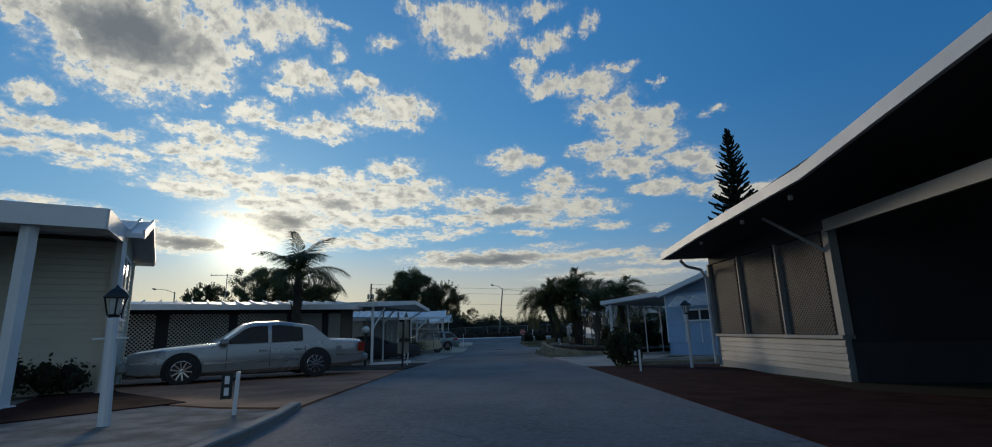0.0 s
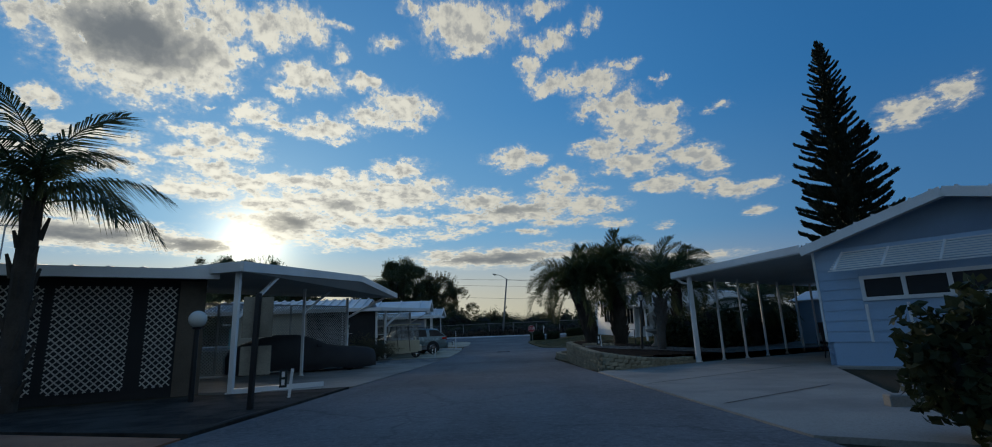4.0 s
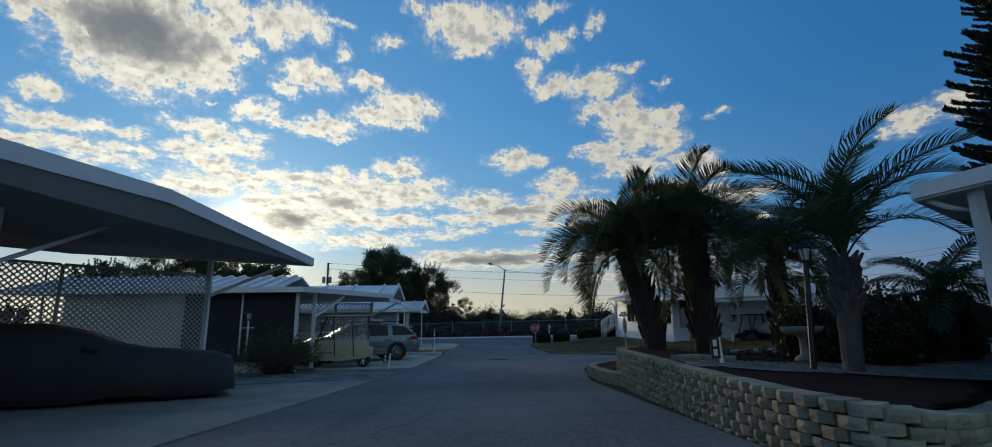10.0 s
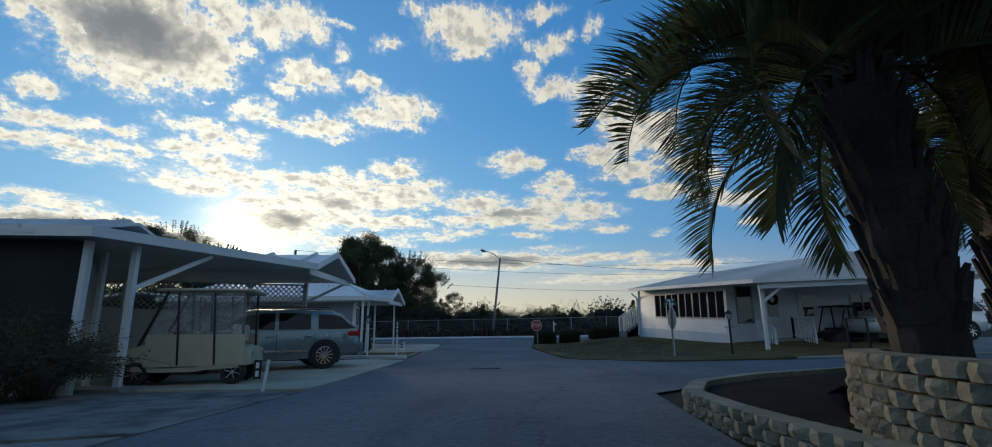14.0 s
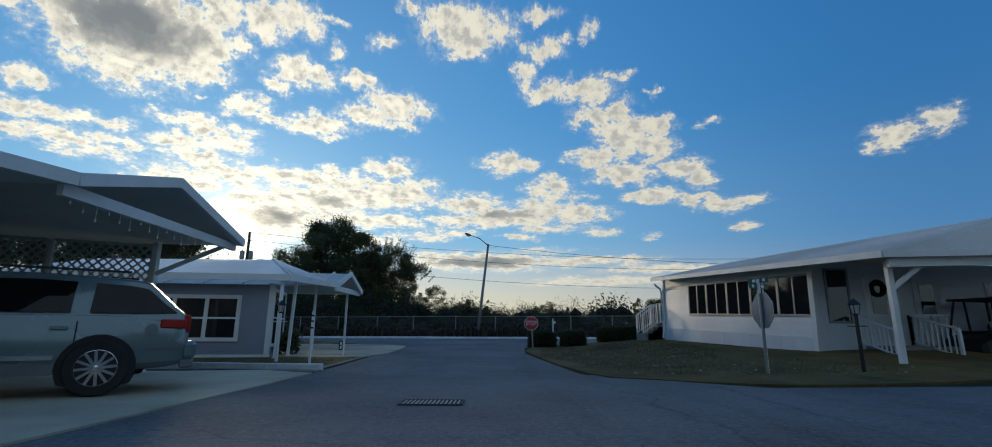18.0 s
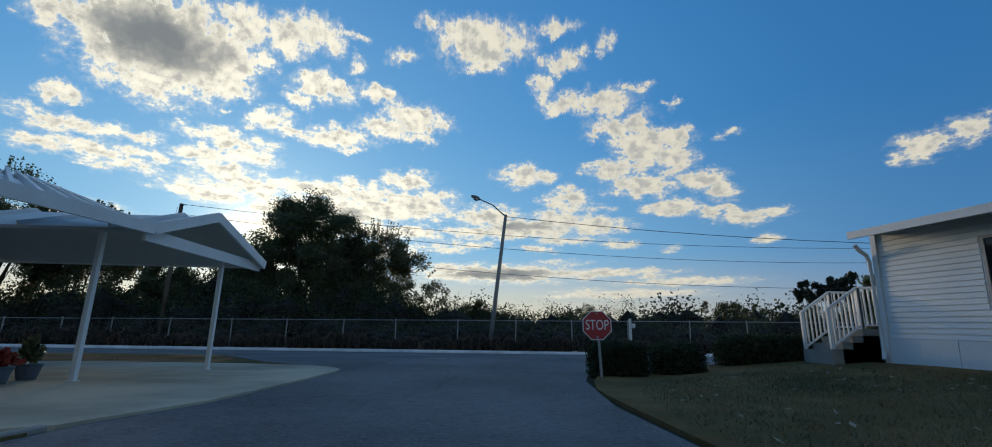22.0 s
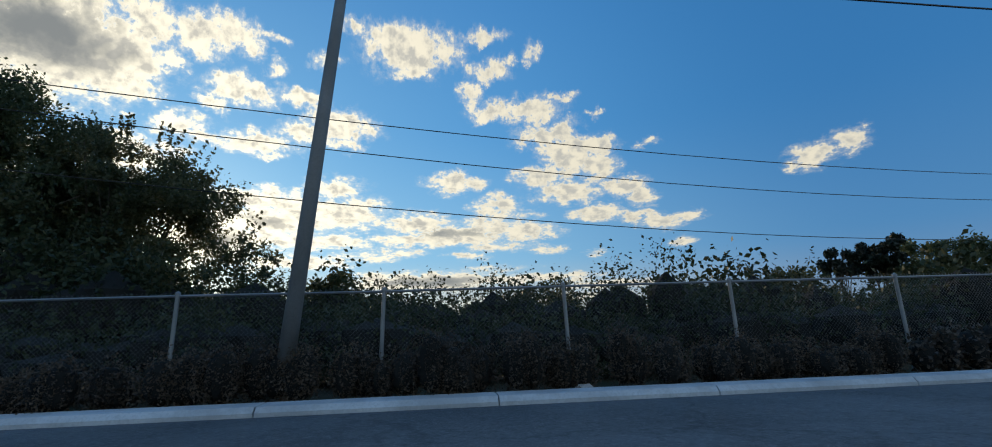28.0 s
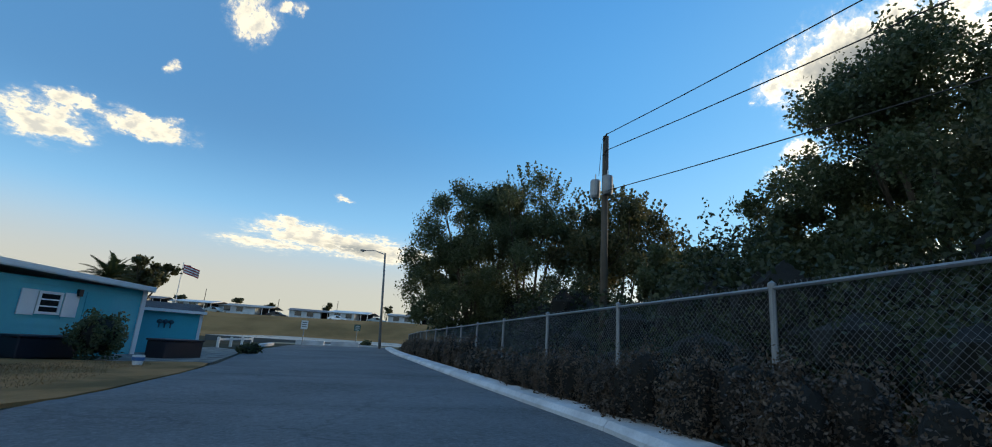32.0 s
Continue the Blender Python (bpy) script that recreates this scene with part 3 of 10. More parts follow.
def tube(bm, pts, r, seg=5):
    """A round cable or bent pipe through the points, one unbroken skin."""
    rings = []
    for i, p in enumerate(pts):
        d = Vector(pts[min(i + 1, len(pts) - 1)]) - Vector(pts[max(i - 1, 0)])
        turn = d.to_track_quat("Z", "Y").to_matrix()
        rings.append([bm.verts.new(Vector(p) + turn @ Vector((r * math.cos(a), r * math.sin(a), 0))) for a in (2 * math.pi * j / seg for j in range(seg))])
    for a, b in zip(rings, rings[1:]):
        for j in range(seg):
            bm.faces.new((a[j], a[(j + 1) % seg], b[(j + 1) % seg], b[j]))
    bm.faces.new(rings[0][::-1])
    bm.faces.new(rings[-1])


def ring(bm, x0, x1, y0, y1, z0, z1, w, m):
    """A rectangular frame in the x-z plane, w wide, as one closed body."""
    c = [(x0, z0), (x1, z0), (x1, z1), (x0, z1)]
    i = [(x0 + w, z0 + w), (x1 - w, z0 + w), (x1 - w, z1 - w), (x0 + w, z1 - w)]
    v = [[bm.verts.new(m @ Vector((x, y, z))) for x, z in loop] for y in (y0, y1) for loop in (c, i)]
    for k in range(4):
        j = (k + 1) % 4
        bm.faces.new((v[0][k], v[0][j], v[1][j], v[1][k]))
        bm.faces.new((v[2][j], v[2][k], v[3][k], v[3][j]))
        bm.faces.new((v[0][j], v[0][k], v[2][k], v[2][j]))
        bm.faces.new((v[1][k], v[1][j], v[3][j], v[3][k]))


def bar(bm, p, q, w, h, up=(0, 0, 1)):
    """A square bar from p to q, w across and h high."""
    p, q = Vector(p), Vector(q)
    a = (q - p).normalized()
    s = a.cross(Vector(up))
    s = s.normalized() if s.length > 1e-4 else Vector((1, 0, 0))
    u = s.cross(a)
    vs = [bm.verts.new(c + s * i * w / 2 + u * j * h / 2) for c in (p, q) for i, j in ((-1, -1), (1, -1), (1, 1), (-1, 1))]
    for f in ((3, 2, 1, 0), (4, 5, 6, 7), (0, 1, 5, 4), (1, 2, 6, 5), (2, 3, 7, 6), (3, 0, 4, 7)):
        bm.faces.new([vs[i] for i in f])


def slab(bm, pts, down):
    """A plate from a loop of points, counter-clockwise from above, with its thickness hanging down."""
    top = [bm.verts.new(p) for p in pts]
    low = [bm.verts.new(Vector(p) - Vector((0, 0, down))) for p in pts]
    bm.faces.new(top)
    bm.faces.new(low[::-1])
    n = len(pts)
    for i in range(n):
        bm.faces.new((top[i], low[i], low[(i + 1) % n], top[(i + 1) % n]))


def lathe(bm, prof, seg=16, at=(0, 0, 0)):
    """A turned body from (radius, height) pairs."""
    rings = []
    for r, z in prof:
        if r < 1e-4:
            rings.append([bm.verts.new((at[0], at[1], at[2] + z))])
        else:
            rings.append([bm.verts.new((at[0] + r * math.cos(2 * math.pi * i / seg), at[1] + r * math.sin(2 * math.pi * i / seg), at[2] + z)) for i in range(seg)])
    for a, b in zip(rings, rings[1:]):
        for i in range(seg):
            j = (i + 1) % seg
            if len(a) == 1 and len(b) > 1:
                bm.faces.new((a[0], b[j], b[i]))
            elif len(b) == 1 and len(a) > 1:
                bm.faces.new((a[i], a[j], b[0]))
            elif len(a) > 1:
                bm.faces.new((a[i], a[j], b[j], b[i]))


def mesh_of(name, bm, mat, bevel=0.0, smooth=False):
    if bevel:
        bmesh.ops.bevel(bm, geom=bm.edges[:], offset=bevel, segments=1, affect="EDGES", clamp_overlap=True)
    bmesh.ops.recalc_face_normals(bm, faces=bm.faces[:])
    me = bpy.data.meshes.new(name)
    bm.to_mesh(me)
    bm.free()
    me.materials.append(mat)
    if smooth:
        me.polygons.foreach_set("use_smooth", [True] * len(me.polygons))
    return me


def part(name, bm, mat, parent, label="", bevel=0.0, smooth=False, kind=""):
    ob = new(name, mesh_of(name, bm, mat, bevel, smooth))
    ob.parent = parent
    return tagged(ob, label, kind=kind)


def piece(name, me, parent, m=None, label=""):
    ob = new(name, me)
    ob.parent = parent
    if m is not None:
        ob.matrix_basis = m
    return tagged(ob, label)


def thing(name, x, y, z, rz, label, category, group="", kind=""):
    ob = new(name)
    ob.empty_display_size = 0.2
    ob.matrix_basis = pose(x, y, z, 0, 0, rz)
    return tagged(ob, label, category, group, kind)


def new_bm():
    return bmesh.new()


def facet_mesh(name, verts, faces, mat, smooth=False):
    me = bpy.data.meshes.new(name)
    me.from_pydata(verts, [], faces)
    me.materials.append(mat)
    if smooth:
        me.polygons.foreach_set("use_smooth", [True] * len(me.polygons))
    return me


# ---- ground, roads, drives ----
def ground_sheet():
    xs = [-900, -500, -250, -160] + list(range(-120, -56, 4)) + list(range(-56, 60, 4)) + [80, 120, 200, 400, 900]
    ys = [-600, -250, -100, -50, -30] + [i * 2.0 for i in range(-10, 45)] + [100, 130, 200, 400, 900]
    verts = [(x, y, ground_z(x, y) - 0.03) for y in ys for x in xs]
    n = len(xs)
    faces = [(j * n + i, j * n + i + 1, (j + 1) * n + i + 1, (j + 1) * n + i) for j in range(len(ys) - 1) for i in range(n - 1)]
    ob = new("ground", facet_mesh("ground", verts, faces, EARTH, True))
    return tagged(ob, "dry earth and rough grass reaching the horizon", "ground", kind="structure")


def surface(name, pts, lift, mat, label, category, thick=0.0):
    """A paved or planted patch that follows the ground; with thickness it has a real edge."""
    bm = new_bm()
    bm.faces.new([bm.verts.new((x, y, 0)) for x, y in pts])
    y0, y1 = min(p[1] for p in pts), max(p[1] for p in pts)
    y = math.floor(y0 / 2) * 2 + 2
    while y < y1:
        bmesh.ops.bisect_plane(bm, geom=bm.verts[:] + bm.edges[:] + bm.faces[:], plane_co=(0, y, 0), plane_no=(0, 1, 0))
        y += 2
    if min(p[0] for p in pts) < -40:
        for x in range(-120, -40, 4):
            bmesh.ops.bisect_plane(bm, geom=bm.verts[:] + bm.edges[:] + bm.faces[:], plane_co=(x, 0, 0), plane_no=(1, 0, 0))
    if max(p[0] for p in pts) > 4 and y1 > 44:
        for x in range(4, 32, 4):
            bmesh.ops.bisect_plane(bm, geom=bm.verts[:] + bm.edges[:] + bm.faces[:], plane_co=(x, 0, 0), plane_no=(1, 0, 0))
    if thick:
        res = bmesh.ops.extrude_face_region(bm, geom=bm.faces[:])
        low = {v for v in res["geom"] if isinstance(v, bmesh.types.BMVert)}
    else:
        low = set()
    for v in bm.verts:
        v.co.z = ground_z(v.co.x, v.co.y) + lift - (thick if v in low else 0.0)
    if not thick:
        bmesh.ops.recalc_face_normals(bm, faces=bm.faces[:])
        if bm.faces[:] and bm.faces[:][0].normal.z < 0:
            bmesh.ops.reverse_faces(bm, faces=bm.faces[:])
        me = bpy.data.meshes.new(name)
        bm.to_mesh(me)
        bm.free()
        me.materials.append(mat)
    else:
        me = mesh_of(name, bm, mat)
    return tagged(new(name, me), label, category, kind="structure")


def smooth_loop(pts, n=4):
    """Rounds a closed loop of plan points (Catmull-Rom)."""
    out = []
    for i in range(len(pts)):
        p0, p1, p2, p3 = (Vector((*pts[(i + k) % len(pts)], 0)) for k in (-1, 0, 1, 2))
        for j in range(n):
            t = j / n
            q = 0.5 * ((2 * p1) + (p2 - p0) * t + (2 * p0 - 5 * p1 + 4 * p2 - p3) * t * t + (3 * p1 - p0 - 3 * p2 + p3) * t ** 3)
            out.append((q.x, q.y))
    return out


ground_sheet()
STREET = [(-1.7, -25), (-1.8, 3), (-2.3, 6.5), (-2.95, 16), (-3.1, 22), (-3.05, 37), (-3.3, 46), (-3.7, 53), (-3.8, 58), (-4.1, 60.8), (-5.5, 62.0), (-7.4, 63.4), (-10.4, 66.6), (-19.5, 65.8), (-30, 63.8), (-46, 62.6),
          (-52, 63), (-52, 69.6), (-40, 70.2), (-33, 70.6), (-16.3, 72.2), (-10, 72.9), (16, 73.3), (60, 74.4), (60, 66.8), (14, 65.3), (6.8, 63.9), (3.7, 62.2), (1.9, 59.6), (1.7, 58.4), (1.55, 54.7), (2.2, 46.3), (2.9, 45.6), (4.8, 43.9), (8.8, 44.2), (30, 46.5),
          (30, 41.5), (8.2, 39.8), (4.6, 38.2), (2.4, 36.2), (1.95, 32), (2.35, 24.0), (2.65, 15), (2.55, 6), (2.5, -25)]
surface("road", STREET, 0.0, ASPHALT, "worn blue-grey asphalt street with cracks and stains", "road")
# ---- parts in world places ----
PLACED = {}


def place(ob):
    return PLACED.get(ob.name, ob.matrix_basis)


def wpart(name, bm, mat, parent, label="", bevel=0.0, smooth=False, kind=""):
    """A part whose mesh is given in world coordinates."""
    ob = part(name, bm, mat, parent, label, bevel, smooth, kind)
    ob.matrix_parent_inverse = place(parent).inverted()
    PLACED[ob.name] = Matrix()
    return ob


def wpiece(name, me, parent, m, label=""):
    """A shared mesh at the world pose m, as a part."""
    ob = piece(name, me, parent, m, label)
    ob.matrix_parent_inverse = place(parent).inverted()
    PLACED[ob.name] = m
    return ob


def along(p, q, z=0.0, drop=0.0):
    """Pose at p with x towards q, sloping down by drop degrees; outside is to the right of the way from p to q."""
    a = math.degrees(math.atan2(q[1] - p[1], q[0] - p[0]))
    return pose(p[0], p[1], z, 0, 0, a) @ pose(0, 0, 0, 0, drop, 0), math.hypot(q[0] - p[0], q[1] - p[1])


def sided_wall(home, p, q, z0, z1, mat, board=0.19, skip=(), drop=0.0):
    """A wall with lap boards on its outside. skip: openings (x0, x1, z0, z1) along the wall that stay free of boards."""
    m, n = along(p, q, drop=drop)
    bm = new_bm()
    box(bm, 0, n, 0.0, 0.12, z0, z1, m)
    wall = wpart("wall", bm, mat, home)
    rows = int((z1 - z0) / board + 0.5)
    h = (z1 - z0) / rows
    cache = {}
    for i in range(rows):
        z = z0 + i * h
        runs = [(0.0, n)]
        for a, b, c, d in skip:
            if z + h > c + 0.02 and z < d - 0.02:
                runs = [r for s, e in runs for r in ((s, min(e, a)), (max(s, b), e)) if r[1] - r[0] > 0.03]
        for s, e in runs:
            key = round(e - s, 2)
            if key not in cache:
                bm = new_bm()
                vs = [bm.verts.new(v) for v in ((0, -0.001, h), (0, -0.022, 0), (0, 0.0, 0), (e - s, -0.001, h), (e - s, -0.022, 0), (e - s, 0.0, 0))]
                for f in ((0, 1, 4, 3), (1, 2, 5, 4), (0, 2, 1), (3, 4, 5)):
                    bm.faces.new([vs[j] for j in f])
                cache[key] = mesh_of("board", bm, mat)
            wpiece("board", cache[key], wall, m @ pose(s, 0, z))
    return wall


def window(home, p, q, s, w, z, h, nx=1, ny=2, frame=WHITE, pane=GLASS, rail=0.06, out=0.05, drop=0.0):
    """A window in the wall p-q: s along it, sill height z; nx by ny panes in a frame."""
    m, _ = along(p, q, drop=drop)
    bm = new_bm()
    ring(bm, s - rail / 2, s + w + rail / 2, -out, 0.02, z - rail / 2, z + h + rail / 2, rail, m)
    fr = wpart("window", bm, frame, home)
    for i in range(1, nx):
        x = s + i * w / nx
        bm = new_bm()
        box(bm, x - rail / 2, x + rail / 2, -out + 0.003, 0.02, z + rail / 2, z + h - rail / 2, m)
        wpart("mullion", bm, frame, fr)
    for i in range(nx):
        for j in range(1, ny):
            zz = z + j * h / ny
            bm = new_bm()
            box(bm, s + i * w / nx + rail / 2, s + (i + 1) * w / nx - rail / 2, -out + 0.006, 0.02, zz - rail / 4, zz + rail / 4, m)
            wpart("meeting_rail", bm, frame, fr)
    bm = new_bm()
    box(bm, 0, w / nx - rail, -0.012, 0.0, 0, h / ny - rail / 2, None)
    me = mesh_of("pane", bm, pane)
    for i in range(nx):
        for j in range(ny):
            wpiece("pane", me, fr, m @ pose(s + i * w / nx + rail / 2, -0.016, z + j * h / ny + rail / 4))
    return fr


def roof_plate(home, pts, thick=0.12, mat=ROOF_WHITE, name="roof", label=""):
    bm = new_bm()
    slab(bm, pts, thick)
    return wpart(name, bm, mat, home, label)


def ribs(roof, a, b, c, d, n, mat=ROOF_WHITE):
    """n raised seams from the edge a-b up to the edge c-d."""
    for i in range(n):
        f = (i + 0.5) / n
        bm = new_bm()
        p, q = Vector(a).lerp(Vector(b), f), Vector(c).lerp(Vector(d), f)
        up = Vector((0, 0, 0.04))
        bar(bm, p + up, q + up, 0.05, 0.08)
        wpart("seam", bm, mat, roof)


def fascia(home, pts, h=0.16, w=0.05, mat=WHITE, name="fascia"):
    for a, b in zip(pts, pts[1:]):
        bm = new_bm()
        bar(bm, a, b, w, h)
        wpart(name, bm, mat, home)


def post(home, x, y, z1, r=0.05, mat=WHITE, z0=None, name="post", lean=(0, 0)):
    bm = new_bm()
    z0 = gz(y) if z0 is None else z0
    bar(bm, (x + lean[0], y + lean[1], z0), (x, y, z1), 2 * r, 2 * r, up=(0, 1, 0))
    box(bm, x + lean[0] - r * 1.6, x + lean[0] + r * 1.6, y + lean[1] - r * 1.6, y + lean[1] + r * 1.6, z0, z0 + 0.05)
    return wpart(name, bm, mat, home)


def brace(home, p, q, w=0.08, mat=WHITE):
    bm = new_bm()
    bar(bm, p, q, w, w)
    return wpart("brace", bm, mat, home)


def lattice(home, p, q, z0, z1, step=0.13, mat=WHITE, frame=True, half=0.019):
    """A framed panel of crossed diagonal slats."""
    m, n = along(p, q)
    h = z1 - z0
    verts, faces = [], []

    def strip(x0, za, x1, zb, y):
        dx, dz = x1 - x0, zb - za
        ln = math.hypot(dx, dz)
        ox, oz = -dz / ln * half, dx / ln * half
        b = len(verts)
        for yy in (y, y + 0.008):
            for x, z in ((x0 + ox, za + oz), (x0 - ox, za - oz), (x1 - ox, zb - oz), (x1 + ox, zb + oz)):
                verts.append(tuple(m @ Vector((x, yy, z0 + z))))
        faces.extend([(b, b + 1, b + 2, b + 3), (b + 7, b + 6, b + 5, b + 4), (b, b + 4, b + 5, b + 1), (b + 2, b + 6, b + 7, b + 3)])

    i = -h
    while i < n:
        x0, x1 = max(i, 0.0), min(i + h, n)
        if x1 - x0 > 0.03:
            strip(x0, x0 - i, x1, x1 - i, -0.008)
            strip(x0, h - (x0 - i), x1, h - (x1 - i), 0.001)
        i += step
    ob = new("lattice", facet_mesh("lattice", verts, faces, mat))
    ob.parent = home
    ob.matrix_parent_inverse = place(home).inverted()
    PLACED[ob.name] = Matrix()
    if frame:
        for x in (0.0, n):
            bm = new_bm()
            box(bm, x - 0.025, x + 0.025, -0.02, 0.02, z0, z1, m)
            wpart("frame_post", bm, mat, ob)
        for z in (z0, z1):
            bm = new_bm()
            box(bm, 0.025, n - 0.025, -0.02, 0.02, z - 0.025, z + 0.025, m)
            wpart("frame_rail", bm, mat, ob)
    return ob


def plain_wall(home, p, q, z0, z1, mat, name="wall", thick=0.12):
    m, n = along(p, q)
    bm = new_bm()
    box(bm, 0, n, 0, thick, z0, z1, m)
    return wpart(name, bm, mat, home)


# ---- cream house at the start, on the left ----
def cream_house():
    z = gz(9)
    h = thing("mobile_home", -9, 11.7, z, 0, "cream lap-sided mobile home with a white gabled porch roof", "house")
    U, N = Vector((0.84, 0.54)), Vector((-0.54, 0.84))
    k = Vector((-7.75, 10.1))
    far, left = k + N * 3.4, k - U * 9.0
    zt = 2.85
    sided_wall(h, tuple(left), tuple(k), z - 0.1, zt, CREAM, 0.13, skip=((5.6, 7.0, 0.75, 2.3),))
    window(h, tuple(left), tuple(k), 5.7, 1.2, 0.8, 1.45, 1, 2)
    sided_wall(h, tuple(k), tuple(far), z - 0.1, zt, CREAM, 0.13, skip=((0.8, 2.45, 1.25, 2.78),))
    window(h, tuple(k), tuple(far), 0.87, 1.5, 1.3, 1.42, 2, 2, rail=0.07)
    for a in (k, far):
        bm = new_bm()
        box(bm, -0.06, 0.06, -0.06, 0.06, z - 0.1, zt, pose(a.x, a.y, 0, 0, 0, 33))
        wpart("corner_trim", bm, CREAM, h)
    plain_wall(h, tuple(far), tuple(far - U * 9), z - 0.1, zt, CREAM)
    plain_wall(h, tuple(far - U * 9), tuple(left), z - 0.1, zt, CREAM)
    # gabled roof: ridge along the house, overhanging the end wall
    e0, e1 = k + U * 0.45 - N * 0.5, far + U * 0.45 + N * 0.45
    r = k + U * 0.45 + N * 1.7
    back = -U * 10
    for a, b, za, zb in ((e0, r, 2.98, 3.66), (r, e1, 3.66, 2.98)):
        q = [(a.x, a.y, za), (b.x, b.y, zb), (b.x + back.x, b.y + back.y, zb), (a.x + back.x, a.y + back.y, za)]
        rf = roof_plate(h, q[::-1], 0.1)
        ribs(rf, q[0], q[3], q[1], q[2], 20)
    fascia(h, [(e0.x, e0.y, 2.96), (r.x, r.y, 3.62), (e1.x, e1.y, 2.96)], 0.2)
    fascia(h, [(e1.x, e1.y, 2.92), (e1.x + back.x, e1.y + back.y, 2.92)], 0.18)
    bm = new_bm()
    slab(bm, [(k.x, k.y, 2.85), (far.x, far.y, 2.85), (r.x - U.x * 0.45, r.y - U.y * 0.45, 3.56)], 0.02)
    wpart("gable", bm, CREAM, h)
    # deep porch roof with posts in front of the long wall
    a = k + U * 0.1
    f = a - N * 2.8
    q = [(a.x, a.y, 3.08), (a.x + back.x, a.y + back.y, 3.08), (f.x + back.x, f.y + back.y, 2.9), (f.x, f.y, 2.9)]
    roof_plate(h, q, 0.14, WHITE, "porch_roof")
    fascia(h, [(a.x, a.y, 2.98), (f.x, f.y, 2.78), (f.x + back.x, f.y + back.y, 2.78)], 0.34, 0.07)
    for i in range(4):
        c = f - U * (0.95 + 2.6 * i) + N * 0.15
        post(h, c.x, c.y, 2.7, 0.08)
    c = a - N * 0.35
    post(h, c.x, c.y, 2.9, 0.06)
    return h


# ---- house with a deep, shade-dark eave and a screened porch, on the right ----
def screen_house():
    z = -0.27
    h = thing("mobile_home", 6, 10, z, 0, "mobile home with a deep, shade-dark eave and a screened porch", "house")
    p, q = (5.70, 13.06), (5.86, 8.40)
    m, n = along(p, q)
    sill, head = 0.54, 2.32
    sided_wall(h, p, q, z + 0.2, sill - 0.04, SHADED_SIDING, 0.105)
    sided_wall(h, (10.5, 13.9), p, z - 0.05, sill - 0.04, SHADED_SIDING, 0.105)
    bm = new_bm()
    box(bm, -0.03, n + 0.03, -0.06, 0.16, sill - 0.04, sill + 0.02, m)
    wpart("sill", bm, SHADED_SIDING, h)
    for i in range(40):
        bm = new_bm()
        box(bm, i * n / 40, (i + 0.97) * n / 40, -0.012, 0.1, z - 0.08, z + 0.196, m)
        wpart("skirt_board", bm, SHADED_SIDING, h)
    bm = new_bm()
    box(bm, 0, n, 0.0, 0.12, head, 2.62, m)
    wpart("header", bm, SHADE_DARK, h)
    bays = 3
    for i in range(bays + 1):
        x = i * n / bays
        bm = new_bm()
        r = 0.075 if i == bays else 0.04 if i == 0 else 0.02
        box(bm, x - r, x + r, -0.05, 0.1, sill + 0.024, head, m)
        wpart("mullion", bm, SOFFIT, h)
    for i in range(bays):
        x0, x1 = i * n / bays + 0.03, (i + 1) * n / bays - 0.03
        bm = new_bm()
        box(bm, x0, x1, 0.05, 0.06, sill + 0.024, head - 0.01, m)
        wpart("screen", bm, SCREEN, h, "dark insect screen")
        a, b = m @ Vector((x0 + 0.02, 0.03, 0)), m @ Vector((x1 - 0.22, 0.03, 0))
        lattice(h, (a.x, a.y), (b.x, b.y), sill + 0.03, head - 0.02, 0.075, LATTICE_BROWN, False, 0.0085)
    # recessed entry beside the porch: its shade is painted into dark walls, panel, doors
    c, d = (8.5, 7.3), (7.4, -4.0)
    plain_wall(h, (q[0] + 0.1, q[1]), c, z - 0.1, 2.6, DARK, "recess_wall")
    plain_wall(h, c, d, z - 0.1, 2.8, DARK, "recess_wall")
    mm, k = along((q[0] + 0.1, q[1]), c)
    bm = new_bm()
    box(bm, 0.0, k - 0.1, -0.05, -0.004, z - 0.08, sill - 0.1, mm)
    wpart("knee_panel", bm, SHADE_DARK, h)
    mm, k = along(c, d)
    for x0, x1 in ((0.5, 1.5), (2.6, 3.9)):
        bm = new_bm()
        ring(bm, x0, x1, -0.06, 0.0, z - 0.08, z + 2.05, 0.09, mm)
        dr = wpart("screen_door", bm, SHADE_DARK, h, "screen door beside the porch, coloured dark for the recess shade")
        for za, zb in ((0.9, 0.98), (0.0, 0.25)):
            bm = new_bm()
            box(bm, x0 + 0.09, x1 - 0.09, -0.05, 0.0, z + za, z + zb, mm)
            wpart("cross_rail", bm, SHADE_DARK, dr)
    bm = new_bm()
    box(bm, 2.0, 2.3, -0.12, -0.004, z + 0.75, z + 0.95, mm)
    wpart("meter_box", bm, SOFFIT, h)
    for u, v in ((d, (12.4, -4.2)), ((12.4, -4.2), (13.0, 14.4)), ((13.0, 14.4), (10.5, 13.9))):
        plain_wall(h, u, v, z - 0.1, 2.6, GREY_SIDING)
    # the eave runs along the street and kinks up over the entry
    roof = [(4.53, 13.06, 2.60), (4.5, 10.2, 2.72), (4.5, 6.6, 2.82), (4.5, 5.0, 3.03), (4.5, 3.8, 3.18), (4.5, -4.0, 4.1)]
    back = [(12.6, -4.2, 4.4), (13.2, 14.6, 2.85)]
    # shade under the eave is put into the plate's dark colour
    roof_plate(h, roof[::-1] + back[::-1], 0.1, SHADE_DARK, "roof", "white-edged roof, the shade of its underside put into a dark colour")
    fascia(h, [(x - 0.03, y, zz - 0.03) for x, y, zz in roof], 0.17, 0.06)
